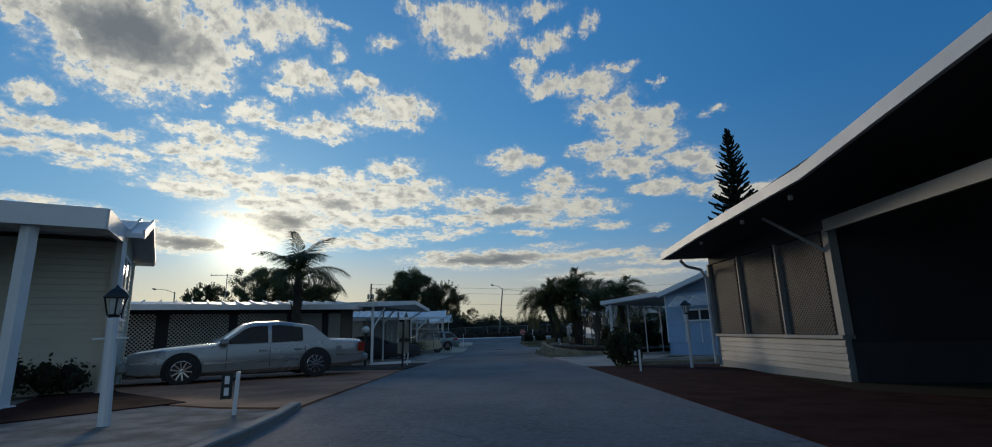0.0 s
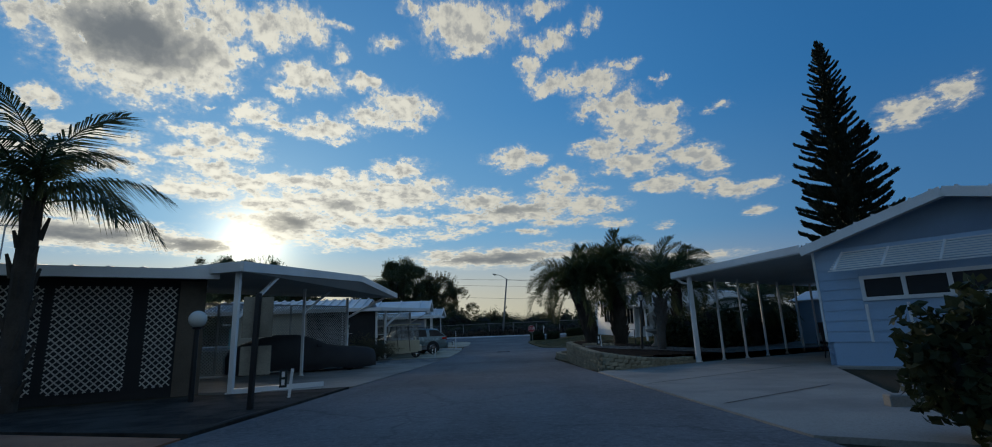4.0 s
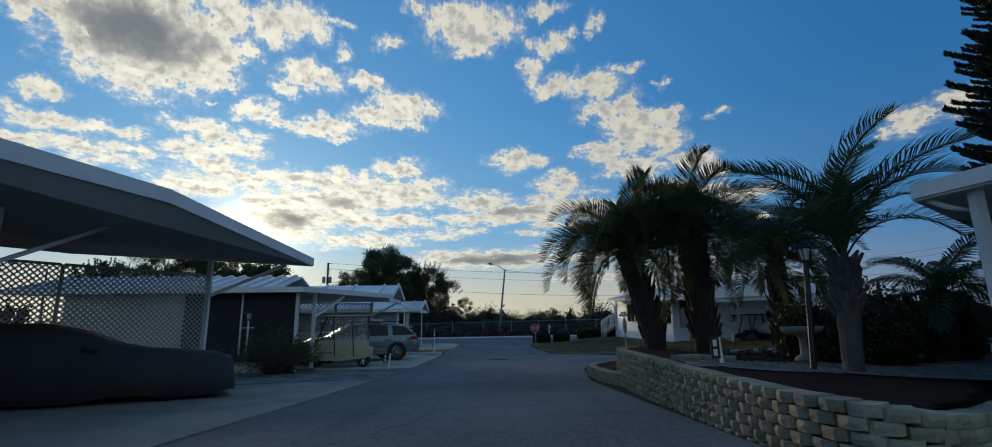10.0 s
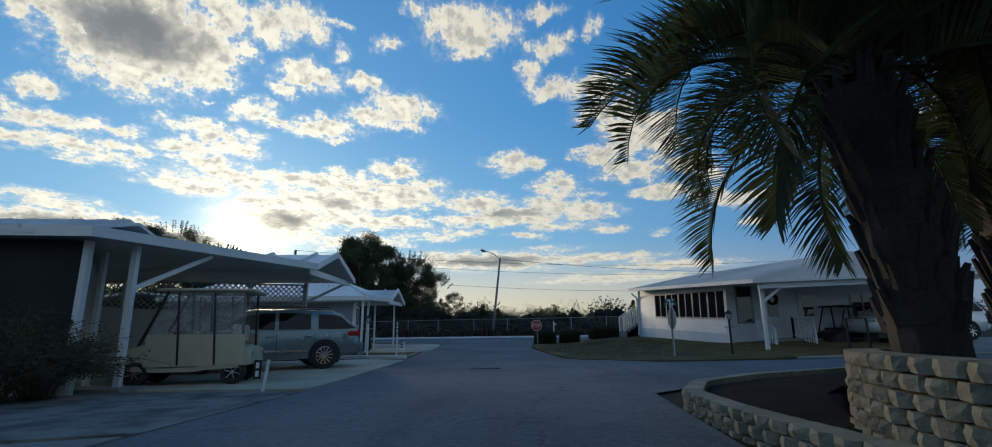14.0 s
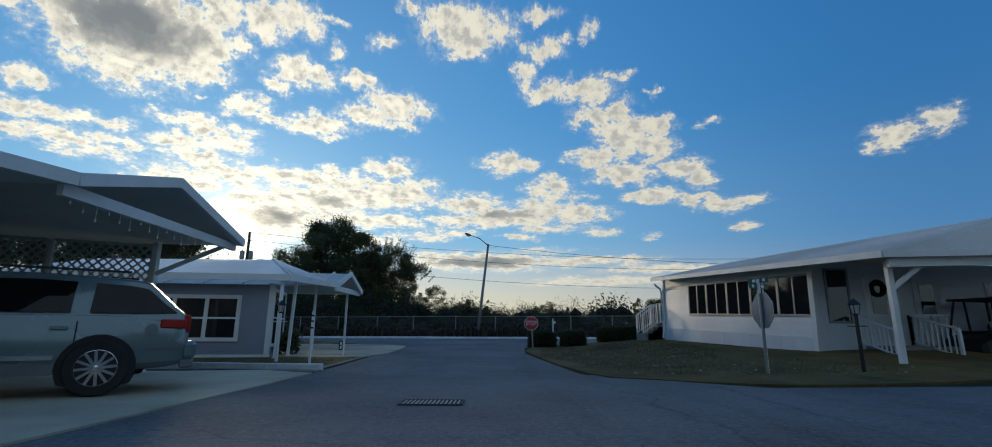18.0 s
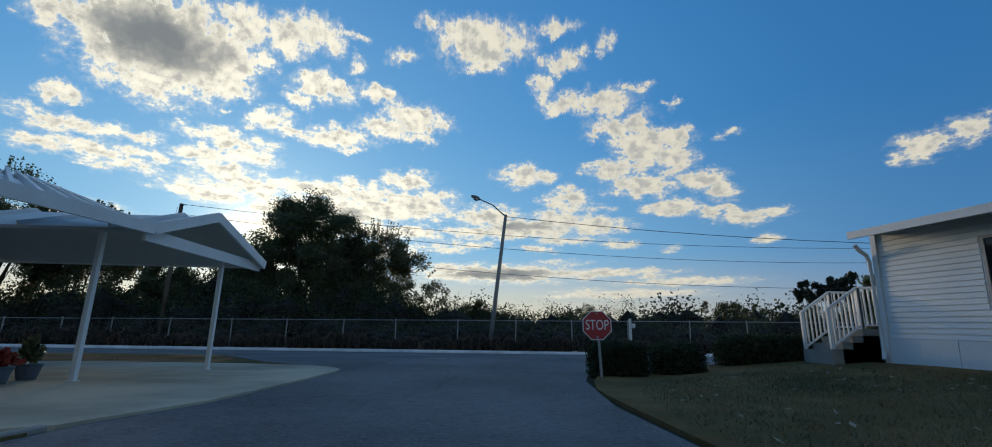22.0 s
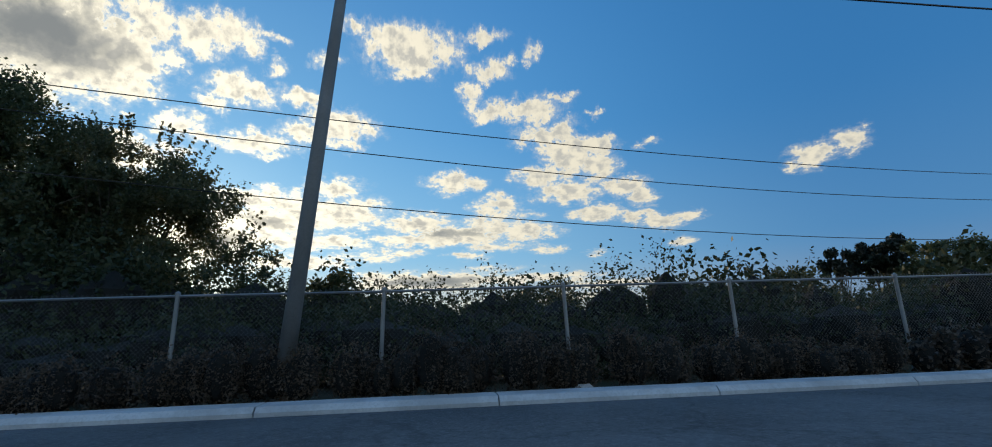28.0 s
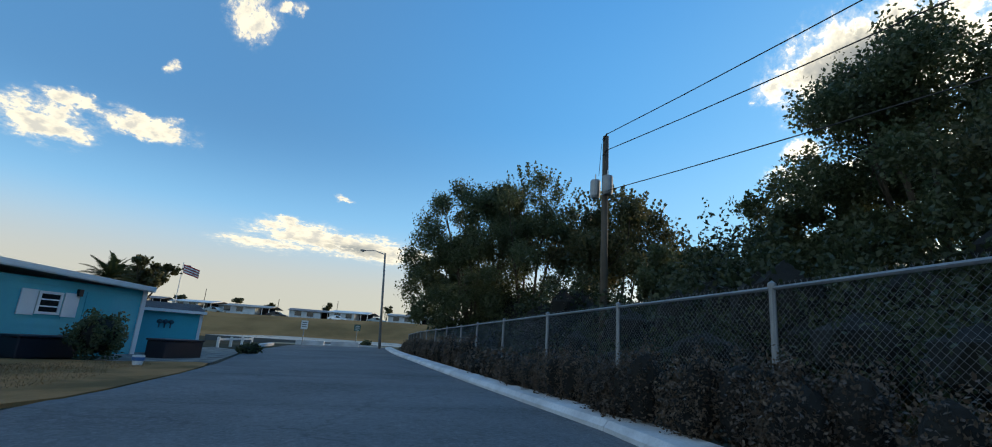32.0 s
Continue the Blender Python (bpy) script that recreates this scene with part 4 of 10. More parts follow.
    fascia(h, [(4.53, 13.08, 2.57), (13.2, 14.62, 2.82)], 0.16, 0.06)
    brace(h, (5.82, 8.45, 1.95), (5.1, 8.95, 2.66), 0.05, SOFFIT)
    fascia(h, [(5.78, 8.3, 2.36), (5.5, 5.1, 2.3), (5.3, 0.0, 2.2)], 0.2, 0.08, SOFFIT, "beam")
    for y in (7.4, 9.0, 11.0):
        bm = new_bm()
        lathe(bm, [(0.0, -0.09), (0.035, -0.08), (0.04, -0.02), (0.02, 0.0)], 8, (4.75, y, 2.70 - 0.02 * (y - 7)))
        wpart("soffit_lamp", bm, LAMPGLASS, h)
    # downpipe and gutter elbow
    bm = new_bm()
    tube(bm, [(4.95, 13.0, 2.45), (5.1, 13.04, 2.3), (5.5, 13.1, 2.2), (5.62, 13.12, 1.95), (5.62, 13.12, z + 0.1)], 0.04, 8)
    wpart("downpipe", bm, WHITE, h)
    return h


# near-black colour that carries the shade under the eave and in the entry
SHADE_DARK = material("eave_and_recess_shade", (0.045, 0.043, 0.045), 0.8, 0.3, 2, 30, 0.1)


# ---- light-blue house with carport and awning ----
def blue_house():
    z = gz(21)
    h = thing("mobile_home", 8.5, 21, z, 0, "light-blue mobile home with a white awning and a flat carport", "house")
    c = Vector((7.62, 23.1))
    D = Vector((0.62, -0.785))
    E = Vector((0.785, 0.62))
    W = 6.0
    a, b = c, c + D * W
    zt = 2.15
    sided_wall(h, tuple(a), tuple(b), z + 0.5, zt, BLUE_SIDING, 0.24, skip=((0.85, 3.2, 0.93, 1.5),))
    plain_wall(h, tuple(a), tuple(b), z - 0.15, z + 0.5, BLUE_SIDING, "skirt")
    sided_wall(h, tuple(b), tuple(b + E * 12), z - 0.1, zt, BLUE_SIDING, 0.24)
    plain_wall(h, tuple(a + E * 12), tuple(a), z - 0.1, zt, BLUE_SIDING)
    plain_wall(h, tuple(b + E * 12), tuple(a + E * 12), z - 0.1, zt, BLUE_SIDING)
    # window glass given the matte screen colour, a dark reflection painted in
    window(h, tuple(a), tuple(b), 0.9, 2.25, 0.97, 0.47, 3, 1, pane=SCREEN, rail=0.08)
    m, _ = along(tuple(a), tuple(b))
    for x in (0.0, 0.9, 1.65, 2.4, 3.2, 4.3, W):
        bm = new_bm()
        box(bm, x - 0.025, x + 0.025, -0.04, 0.0, z + 0.5, 0.86 if 0.1 < x < W - 0.1 else zt, m)
        wpart("batten", bm, WHITE, h)
    # slatted awning, hinged over the windows
    aw = None
    for i in range(9):
        t = i / 8
        bm = new_bm()
        box(bm, 0.6 - t * 0.1, 3.4 + t * 0.1, -0.06 - t * 0.62, -0.0 - t * 0.62, 2.03 - t * 0.44, 2.06 - t * 0.44, m)
        if aw is None:
            aw = wpart("awning", bm, WHITE, h, "white slatted metal awning")
        else:
            wpart("awning_slat", bm, WHITE, aw)
    for x in (0.62, 1.5, 2.45, 3.38):
        bm = new_bm()
        bar(bm, m @ Vector((x, -0.03, 2.06)), m @ Vector((x, -0.68, 1.62)), 0.04, 0.03)
        wpart("awning_rib", bm, WHITE, aw)
    # low gable over the street end
    mid = a + D * (W * 0.44)
    bm = new_bm()
    slab(bm, [(a.x, a.y, zt), (b.x, b.y, zt), (mid.x, mid.y, 2.95)], 0.01)
    wpart("gable", bm, BLUE_SIDING, h)
    bm = new_bm()
    off = E * 0.1
    vs = [bm.verts.new(v) for v in ((a.x, a.y, zt), (b.x, b.y, zt), (mid.x, mid.y, 2.95), (a.x + off.x, a.y + off.y, zt), (b.x + off.x, b.y + off.y, zt), (mid.x + off.x, mid.y + off.y, 2.95))]
    for f in ((0, 1, 2), (5, 4, 3), (0, 3, 4, 1), (1, 4, 5, 2), (2, 5, 3, 0)):
        bm.faces.new([vs[i] for i in f])
    wpart("gable_wall", bm, BLUE_SIDING, h)
    o = -E * 0.45
    ca, cb, cm = a - D * 0.1 + o, b + D * 0.35 + o, mid + o
    far = E * 12.6
    for p, q, zp, zq in ((ca, cm, 2.2, 3.03), (cm, cb, 3.03, 2.1)):
        pts = [(p.x, p.y, zp), (q.x, q.y, zq), (q.x + far.x, q.y + far.y, zq), (p.x + far.x, p.y + far.y, zp)]
        r = roof_plate(h, pts, 0.1)
        ribs(r, pts[0], pts[1], pts[3], pts[2], 8)
    fascia(h, [(ca.x, ca.y, 2.14), (cm.x, cm.y, 2.97), (cb.x, cb.y, 2.04)], 0.2, 0.06)
    # carport roof: flat plate from the house to its outer posts
    t0, t1 = Vector((5.35, 26.75)), ca
    pts = [(t1.x, t1.y, 2.2), (t1.x + far.x * 0.8, t1.y + far.y * 0.8, 2.2), (t0.x + far.x * 0.8, t0.y + far.y * 0.8, 2.04), (t0.x, t0.y, 2.04)]
    roof_plate(h, pts[::-1], 0.1, SOFFIT_PALE, "carport_roof", "white carport roof plate")
    fascia(h, [(t0.x, t0.y, 2.06), (t1.x, t1.y, 2.22)], 0.18, 0.06)
    fascia(h, [(t0.x, t0.y, 2.04), (t0.x + far.x * 0.8, t0.y + far.y * 0.8, 2.04)], 0.16, 0.06)
    for i in range(7):
        pp = Vector((5.72, 26.35)) + E * (0.05 + 1.42 * i)
        post(h, pp.x, pp.y, 2.0, 0.055 if i == 0 else 0.028)
    bm = new_bm()
    pts = [(5.5, 26.75, 1.95), (5.62, 26.6, 1.82), (5.85, 26.5, 1.74), (5.85, 26.45, gz(26) + 0.05)]
    tube(bm, pts, 0.035, 8)
    wpart("downpipe", bm, WHITE, h)
    return h


SOFFIT_PALE = material("pale_soffit", (0.55, 0.55, 0.54), 0.6, 0.12, 2, 30, 0.05)


# ---- left: long lattice-sided house with the carport over the covered car ----
def lattice_house():
    z = gz(20)
    h = thing("mobile_home", -8, 21, z, 0, "dark low mobile home with white lattice panels and a carport", "house")
    a, b = (-16.0, 15.2), (-6.3, 21.6)
    m, n = along(a, b)
    # near-black wall: the shade behind the lattice is put into its colour
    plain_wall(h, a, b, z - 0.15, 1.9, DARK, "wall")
    for x0, x1 in ((0.6, 2.4), (2.7, 4.6), (5.0, 6.9), (7.2, 8.97), (9.13, 10.33), (10.6, 11.1)):
        p, q = m @ Vector((x0, -0.06, 0)), m @ Vector((x1, -0.06, 0))
        lattice(h, (p.x, p.y), (q.x, q.y), z + 0.15, 1.72, 0.13, LATTICE_DIM, False, 0.0115)
    bm = new_bm()
    box(bm, 11.14, n, -0.04, 0, z - 0.1, 1.85, m)
    wpart("end_panel", bm, TAN_PANEL, h)
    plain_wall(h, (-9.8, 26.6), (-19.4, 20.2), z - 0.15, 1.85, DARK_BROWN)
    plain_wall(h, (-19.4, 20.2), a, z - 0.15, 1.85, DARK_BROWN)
    # ribbed roof and eave
    e0, e1 = m @ Vector((-1, -0.7, 0)), m @ Vector((n + 0.2, -0.7, 0))
    r0, r1 = m @ Vector((-1, 2.4, 0)), m @ Vector((n + 0.2, 2.4, 0))
    r = roof_plate(h, [(e0.x, e0.y, 1.98), (e1.x, e1.y, 1.98), (r1.x, r1.y, 2.32), (r0.x, r0.y, 2.32)], 0.06)
    ribs(r, (e0.x, e0.y, 1.98), (e1.x, e1.y, 1.98), (r0.x, r0.y, 2.32), (r1.x, r1.y, 2.32), 24)
    fascia(h, [(e0.x, e0.y, 1.94), (e1.x, e1.y, 1.94)], 0.2, 0.05)
    back0, back1 = m @ Vector((-1, 7.5, 0)), m @ Vector((n, 7.5, 0))
    roof_plate(h, [(r0.x, r0.y, 2.32), (r1.x, r1.y, 2.32), (back1.x, back1.y, 1.9), (back0.x, back0.y, 1.9)], 0.06)
    # carport roof beside it, edge along the street
    top = [(-5.0, 20.6, 2.02), (-4.65, 27.3, 2.42), (-4.75, 32.9, 2.22), (-9.6, 31.2, 2.4), (-12.4, 26.8, 2.45), (-8.0, 22.0, 2.1)]
    roof_plate(h, top, 0.1, SOFFIT, "carport_roof", "metal carport roof with a white edge")
    fascia(h, [top[5], top[0], top[1], top[2], top[3]], 0.2, 0.06)
    post(h, -5.25, 20.95, 1.95, 0.045)
    post(h, -6.15, 26.4, 2.15, 0.036)
    post(h, -6.45, 31.4, 2.1, 0.045)
    brace(h, (-5.25, 20.95, 1.0), (-5.05, 22.3, 2.0), 0.06)
    brace(h, (-6.15, 26.4, 1.35), (-5.75, 28.0, 2.25), 0.055)
    brace(h, (-6.45, 31.4, 1.3), (-5.2, 32.4, 2.1))
    bm = new_bm()
    bar(bm, (-5.25, 20.95, gz(21) + 0.06), (-3.9, 22.2, gz(22) + 0.06), 0.09, 0.1)
    wpart("wheel_stop", bm, WHITE, h)
    lattice(h, (-12.2, 25.6), (-9.2, 27.0), gz(27) + 0.1, 1.75, 0.1, LATTICE_GREY, True, 0.0125)
    lattice(h, (-9.2, 27.0), (-7.8, 29.2), gz(28) + 0.1, 1.75, 0.1, LATTICE_GREY, True, 0.0125)
    lattice(h, (-7.8, 29.2), (-6.45, 31.4), gz(30) + 0.1, 1.75, 0.1, LATTICE_GREY, True, 0.0125)
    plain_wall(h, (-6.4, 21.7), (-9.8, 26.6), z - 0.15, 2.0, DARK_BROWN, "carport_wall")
    return h


TAN_PANEL = material("pebbly_tan_panel", (0.13, 0.105, 0.08), 0.9, 0.4, 4, 50, 0.5)
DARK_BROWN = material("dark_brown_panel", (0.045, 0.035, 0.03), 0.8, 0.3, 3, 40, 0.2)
LATTICE_DIM = material("dim_lattice", (0.55, 0.54, 0.5), 0.7, 0.25, 4, 40, 0.1)
LATTICE_GREY = material("weathered_lattice", (0.50, 0.49, 0.46), 0.7, 0.25, 4, 40, 0.1)


# ---- left: house with the golf cart and the SUV under its carport ----
def cart_house():
    z = gz(38)
    h = thing("mobile_home", -8, 38, z, 0, "cream mobile home with a ribbed white roof and carport", "house")
    a, b = (-13.5, 35.6), (-6.57, 36.54)
    m, n = along(a, b)
    plain_wall(h, a, b, z - 0.15, z + 0.34, CREAM, "skirt")
    for x, w in ((5.25, 0.022), (6.93, 0.045)):
        bm = new_bm()
        box(bm, x - w, x + w, -0.03, 0.1, z + (0.34 if w < 0.03 else -0.1), 1.75, m)
        wpart("screen_post", bm, WHITE, h)
    bm = new_bm()
    box(bm, 3.5, n - 0.1, 0.03, 0.05, z + 0.34, 1.75, m)
    wpart("screen", bm, SCREEN, h, "dark screened wall")
    bm = new_bm()
    box(bm, 0.0, 3.5, 0.0, 0.1, z + 0.34, 1.75, m)
    wpart("panel", bm, CREAM, h)
    plain_wall(h, (-6.75, 36.62), (-10.3, 41.3), z - 0.15, 1.7, CREAM, "carport_wall")
    plain_wall(h, (-10.3, 41.3), (-14.6, 40.7), z - 0.15, 1.7, CREAM)
    plain_wall(h, (-14.6, 40.7), a, z - 0.15, 1.7, CREAM)
    plain_wall(h, (-11.2, 41.0), (-9.6, 46.4), z - 0.15, 1.0, CREAM, "carport_wall")
    # roof: eave to camera side, street edge, gable at the far end
    nc, pk, tp = (-4.75, 41.6, 1.95), (-5.0, 43.9, 2.62), (-5.35, 46.9, 2.1)
    c0 = (-6.3, 36.2, 1.84)
    back = Vector((-9, -1.2, 0))
    r = roof_plate(h, [c0, nc, tuple(Vector(nc) + back), tuple(Vector(c0) + back)], 0.07)
    ribs(r, tuple(Vector(c0) + back), c0, tuple(Vector(nc) + back), nc, 16)
    for p, q in ((nc, pk), (pk, tp)):
        pts = [p, q, tuple(Vector(q) + back), tuple(Vector(p) + back)]
        r = roof_plate(h, pts, 0.07, ROOF_WHITE)
        ribs(r, tuple(Vector(p) + back), p, tuple(Vector(q) + back), q, 7)
    for e0, e1, r0, r1 in (((-15.2, 35.15, 1.86), (-7.1, 36.05, 1.86), (-15.5, 37.7, 2.52), (-7.4, 38.6, 2.52)), ((-7.7, 41.2, 1.9), (-15.8, 40.3, 1.9), (-7.4, 38.6, 2.52), (-15.5, 37.7, 2.52))):
        rr = roof_plate(h, [e0, e1, r1, r0], 0.06)
        ribs(rr, e0, e1, r0, r1, 18)
    fascia(h, [tuple(Vector(c0) + back), c0, nc, pk, tp], 0.17, 0.06)
    fascia(h, [tuple(Vector(nc) + Vector((-0.2, 0, -0.12))), tuple(Vector(tp) + Vector((-0.2, 0, -0.1)))], 0.16, 0.08, WHITE, "tie_beam")
    post(h, -6.35, 37.25, 1.78, 0.05)
    lights = thing("string_lights", -5.1, 44.0, 1.8, 0, "string of small white bulbs hanging under the carport beam", "string lights")
    bm = new_bm()
    lo, hi = Vector((-4.98, 41.7, 1.76)), Vector((-5.5, 46.7, 1.92))
    tube(bm, [tuple(lo.lerp(hi, i / 20) - Vector((0, 0, 0.015 * (i % 2)))) for i in range(21)], 0.006, 4)
    wpart("cord", bm, WHITE, lights)
    for i in range(20):
        c = lo.lerp(hi, (i + 0.5) / 20)
        drop = 0.05 + 0.07 * (i * 7 % 3)
        bm = new_bm()
        rod(bm, c, c - Vector((0, 0, drop)), 0.004, seg=4)
        lathe(bm, [(0.0, -0.03), (0.014, -0.02), (0.012, 0.01), (0.0, 0.02)], 6, tuple(c - Vector((0, 0, drop))))
        wpart("bulb", bm, LAMPGLASS, lights)
    post(h, -7.4, 37.85, 1.78, 0.042)
    post(h, -6.9, 46.3, 2.0, 0.06)
    brace(h, (-6.35, 37.25, 1.0), (-5.8, 38.6, 1.78))
    brace(h, (-6.9, 46.3, 1.3), (-5.6, 46.6, 1.98))
    for k in range(4):
        x0, y0, x1, y1 = -13.3 + 1.6 * k, 43.3 + 0.75 * k, -11.76 + 1.6 * k, 44.02 + 0.75 * k
        lattice(h, (x0, y0), (x1, y1), 0.6, 1.92, 0.17, LATTICE_GREY)
        post(h, x0, y0, 1.9, 0.04, z0=gz(44))
    bm = new_bm()
    box(bm, -7.3, -6.0, 36.85, 37.45, z - 0.05, z + 0.08)
    wpart("footing", bm, CONCRETE, h)
    return h


# ---- left: grey-blue house with triple window and porch at the corner ----
def porch_house():
    z = gz(54)
    h = thing("mobile_home", -9, 54, z, 0, "grey-blue lap-sided mobile home with a white gabled porch", "house")
    a, b = (-14.5, 50.75), (-6.75, 51.75)
    m, n = along(a, b)
    sided_wall(h, a, b, z - 0.1, 1.6, GREY_SIDING, 0.13, skip=((2.9, 6.9, -0.2, 1.25),))
    window(h, a, b, 3.0, 3.85, -0.12, 1.32, 4, 2, rail=0.12, pane=GLASS)
    bm = new_bm()
    box(bm, -0.1, n + 0.1, -0.06, 0.0, z - 0.15, z + 0.06, m)
    wpart("sill_board", bm, WHITE, h)
    bm = new_bm()
    box(bm, n - 0.08, n + 0.06, -0.05, 0.08, z - 0.1, 1.62, m)
    wpart("corner_trim", bm, WHITE, h)
    plain_wall(h, b, (-7.2, 53.9), z - 0.1, 1.65, GREY_SIDING)
    window(h, b, (-7.2, 53.9), 0.25, 1.75, -0.3, 1.75, 2, 2, rail=0.1, pane=GLASS)
    plain_wall(h, (-7.2, 53.9), (-14.5, 53.4), z - 0.1, 1.65, GREY_SIDING)
    sided_wall(h, (-11.6, 54.0), (-12.4, 59.6), z - 0.1, 1.7, WHITE_SIDING, 0.16, skip=((1.2, 2.6, 0.0, 1.4),))
    plain_wall(h, (-14.5, 53.4), a, z - 0.1, 1.65, GREY_SIDING)
    plain_wall(h, (-12.4, 59.6), (-16.4, 59.2), z - 0.1, 1.7, WHITE_SIDING)
    plain_wall(h, (-16.4, 59.2), (-14.6, 53.5), z - 0.1, 1.65, WHITE_SIDING)
    window(h, (-11.6, 54.0), (-12.4, 59.6), 1.25, 1.2, 0.05, 1.3, 2, 2)
    back = Vector((-9, -1.0, 0))
    c0, nc, pk, tp = (-6.0, 51.15, 1.78), (-6.1, 56.3, 2.02), (-6.15, 58.2, 2.72), (-6.25, 60.6, 2.05)
    e = Vector((-15.0, 50.1, 1.78))
    ridge0, ridge1 = Vector((-15, 54.5, 2.85)), Vector((-8.2, 54.6, 2.84))
    roof_plate(h, [tuple(e), c0, tuple(ridge1), tuple(ridge0)], 0.08, ROOF_WHITE, "roof", "smooth white roof")
    pts = [c0, nc, (-8.4, 56.6, 2.84), tuple(ridge1)]
    r = roof_plate(h, pts, 0.06, ROOF_WHITE)
    ribs(r, c0, nc, tuple(ridge1), (-8.4, 56.6, 2.84), 11)
    for p, q in ((nc, pk), (pk, tp)):
        pts = [p, q, tuple(Vector(q) + back), tuple(Vector(p) + back)]
        r = roof_plate(h, pts, 0.06, SOFFIT_PALE)
        ribs(r, tuple(Vector(p) + back), p, tuple(Vector(q) + back), q, 6)
    fascia(h, [tuple(e), c0, nc, pk, tp], 0.2, 0.06)
    fascia(h, [tuple(Vector(nc) + Vector((-0.15, 0, -0.1))), tuple(Vector(tp) + Vector((-0.15, 0, -0.05)))], 0.22, 0.06, WHITE, "tie_beam")
    fascia(h, [tuple(Vector(tp)), tuple(Vector(tp) + back)], 0.18, 0.06)
    for x, y, zt, lean in ((-6.25, 51.3, 1.75, (0.05, -0.2)), (-6.35, 52.6, 1.8, (0.0, -0.2)), (-7.0, 56.3, 1.95, (0, 0)), (-6.6, 59.3, 2.0, (0, 0))):
        post(h, x, y, zt, 0.042, lean=lean)
    return h


# ---- right: white house on the lawn ----
def white_house():
    z = gz(55)
    h = thing("mobile_home", 11, 55, z, 0, "white lap-sided mobile home with a window band and metal roof", "house")
    a, b = (8.35, 59.35), (9.75, 50.4)
    drop = 2.35
    m, n = along(a, b, drop=drop)
    z0 = -0.45
    sided_wall(h, a, b, 0.38, 2.68, WHITE_SIDING, 0.11, skip=((2.15, 9.0, 0.98, 2.26),), drop=drop)
    for i in range(12):
        x = i * n / 12
        bm = new_bm()
        box(bm, x, x + n / 12 - 0.008, -0.012 - 0.004 * (i % 2), 0.1, -0.5, 0.376, m)
        wpart("skirt_panel", bm, WHITE_SIDING, h)
    for i in range(5):
        window(h, a, b, 2.24 + i * 1.35, 1.3, 1.02, 1.2, 2, 1, METAL, GLASS, 0.06, drop=drop)
    for x0, x1 in ((n - 0.12, n + 0.06), (-0.05, 0.08)):
        bm = new_bm()
        box(bm, x0, x1, -0.06, 0.1, -0.5, 2.66, m)
        wpart("corner_trim", bm, WHITE, h)
    bm = new_bm()
    tube(bm, [(7.95, 59.3, 2.42), (8.05, 59.32, 2.3), (8.2, 59.34, 2.2), (8.26, 59.36, 2.05), (8.26, 59.36, 0.1), (8.2, 59.3, -0.08)], 0.045, 8)
    wpart("downpipe", bm, WHITE, h)
    sided_wall(h, b, (14.5, 50.9), z0 - 0.3, 2.2, WHITE_SIDING, 0.16, skip=((0.4, 1.2, 0.4, 2.05), (1.6, 2.5, -0.3, 1.8), (3.2, 4.1, -0.3, 1.8)))
    window(h, b, (14.5, 50.9), 0.45, 0.7, 0.45, 1.55, 1, 1, METAL, GLASS)
    for x in (1.65, 3.25):
        mm, _ = along(b, (14.5, 50.9))
        bm = new_bm()
        box(bm, x, x + 0.82, -0.05, 0.0, -0.25, 1.75, mm)
        d = wpart("door", bm, WHITE, h)
        bm = new_bm()
        box(bm, x + 0.18, x + 0.64, -0.062, -0.05, 0.7, 1.6, mm)
        wpart("door_glass", bm, GLASS, d)
    sided_wall(h, (14.5, 50.9), (19.0, 51.4), z0 - 0.3, 2.2, WHITE_SIDING, 0.16, skip=((0.9, 2.1, 0.6, 1.7), (2.7, 3.8, 0.6, 1.7)))
    window(h, (14.5, 50.9), (19.0, 51.4), 0.95, 1.1, 0.65, 1.0, 2, 1)
    window(h, (14.5, 50.9), (19.0, 51.4), 2.75, 1.0, 0.65, 1.0, 2, 1)
    plain_wall(h, (19.0, 51.4), (16.5, 60.5), z0 - 0.3, 2.3, WHITE_SIDING)
    plain_wall(h, (16.5, 60.5), a, z0 - 0.3, 2.3, WHITE_SIDING)
    mm, _ = along(b, (14.5, 50.9))
    bm = new_bm()
    for i in range(24):
        a = i * math.pi / 12
        bmesh.ops.create_icosphere(bm, subdivisions=1, radius=0.07, matrix=Matrix.Translation(mm @ Vector((2.06 + 0.2 * math.cos(a), -0.09, 1.45 + 0.2 * math.sin(a)))))
    wpart("wreath", bm, DARK_FILL, h, "dark round door wreath")
    # low roof towards the street, raised roof behind
    e0, e1 = (7.75, 59.15, 2.6), (9.35, 47.0, 1.92)
    r0, r1 = (11.5, 59.15, 3.36), (13.35, 47.5, 2.98)
    hip = (19.5, 48.2, 2.3)
    r = roof_plate(h, [e0, e1, r1, r0], 0.08)
    ribs(r, e0, e1, r0, r1, 30)
    fascia(h, [r0, e0, e1, hip], 0.16, 0.06)
    side = roof_plate(h, [e1, hip, (19.0, 52.0, 2.9), r1], 0.08)
    ribs(side, e1, hip, r1, (19.0, 52.0, 2.9), 26)
    roof_plate(h, [r0, r1, (19.0, 52.0, 2.9), (17.5, 60.0, 2.6)], 0.08)
    fascia(h, [(9.6, 47.2, 1.74), (19.2, 48.5, 2.1)], 0.2, 0.1, WHITE, "beam")
    post(h, 9.85, 47.55, 1.82, 0.06)
    brace(h, (9.85, 47.55, 1.15), (10.7, 47.4, 1.85), 0.1)
    # side steps with railing at the far corner
    st = thing("porch_steps", 8.0, 60.2, gz(60), 0, "grey concrete steps with white railings", "steps")
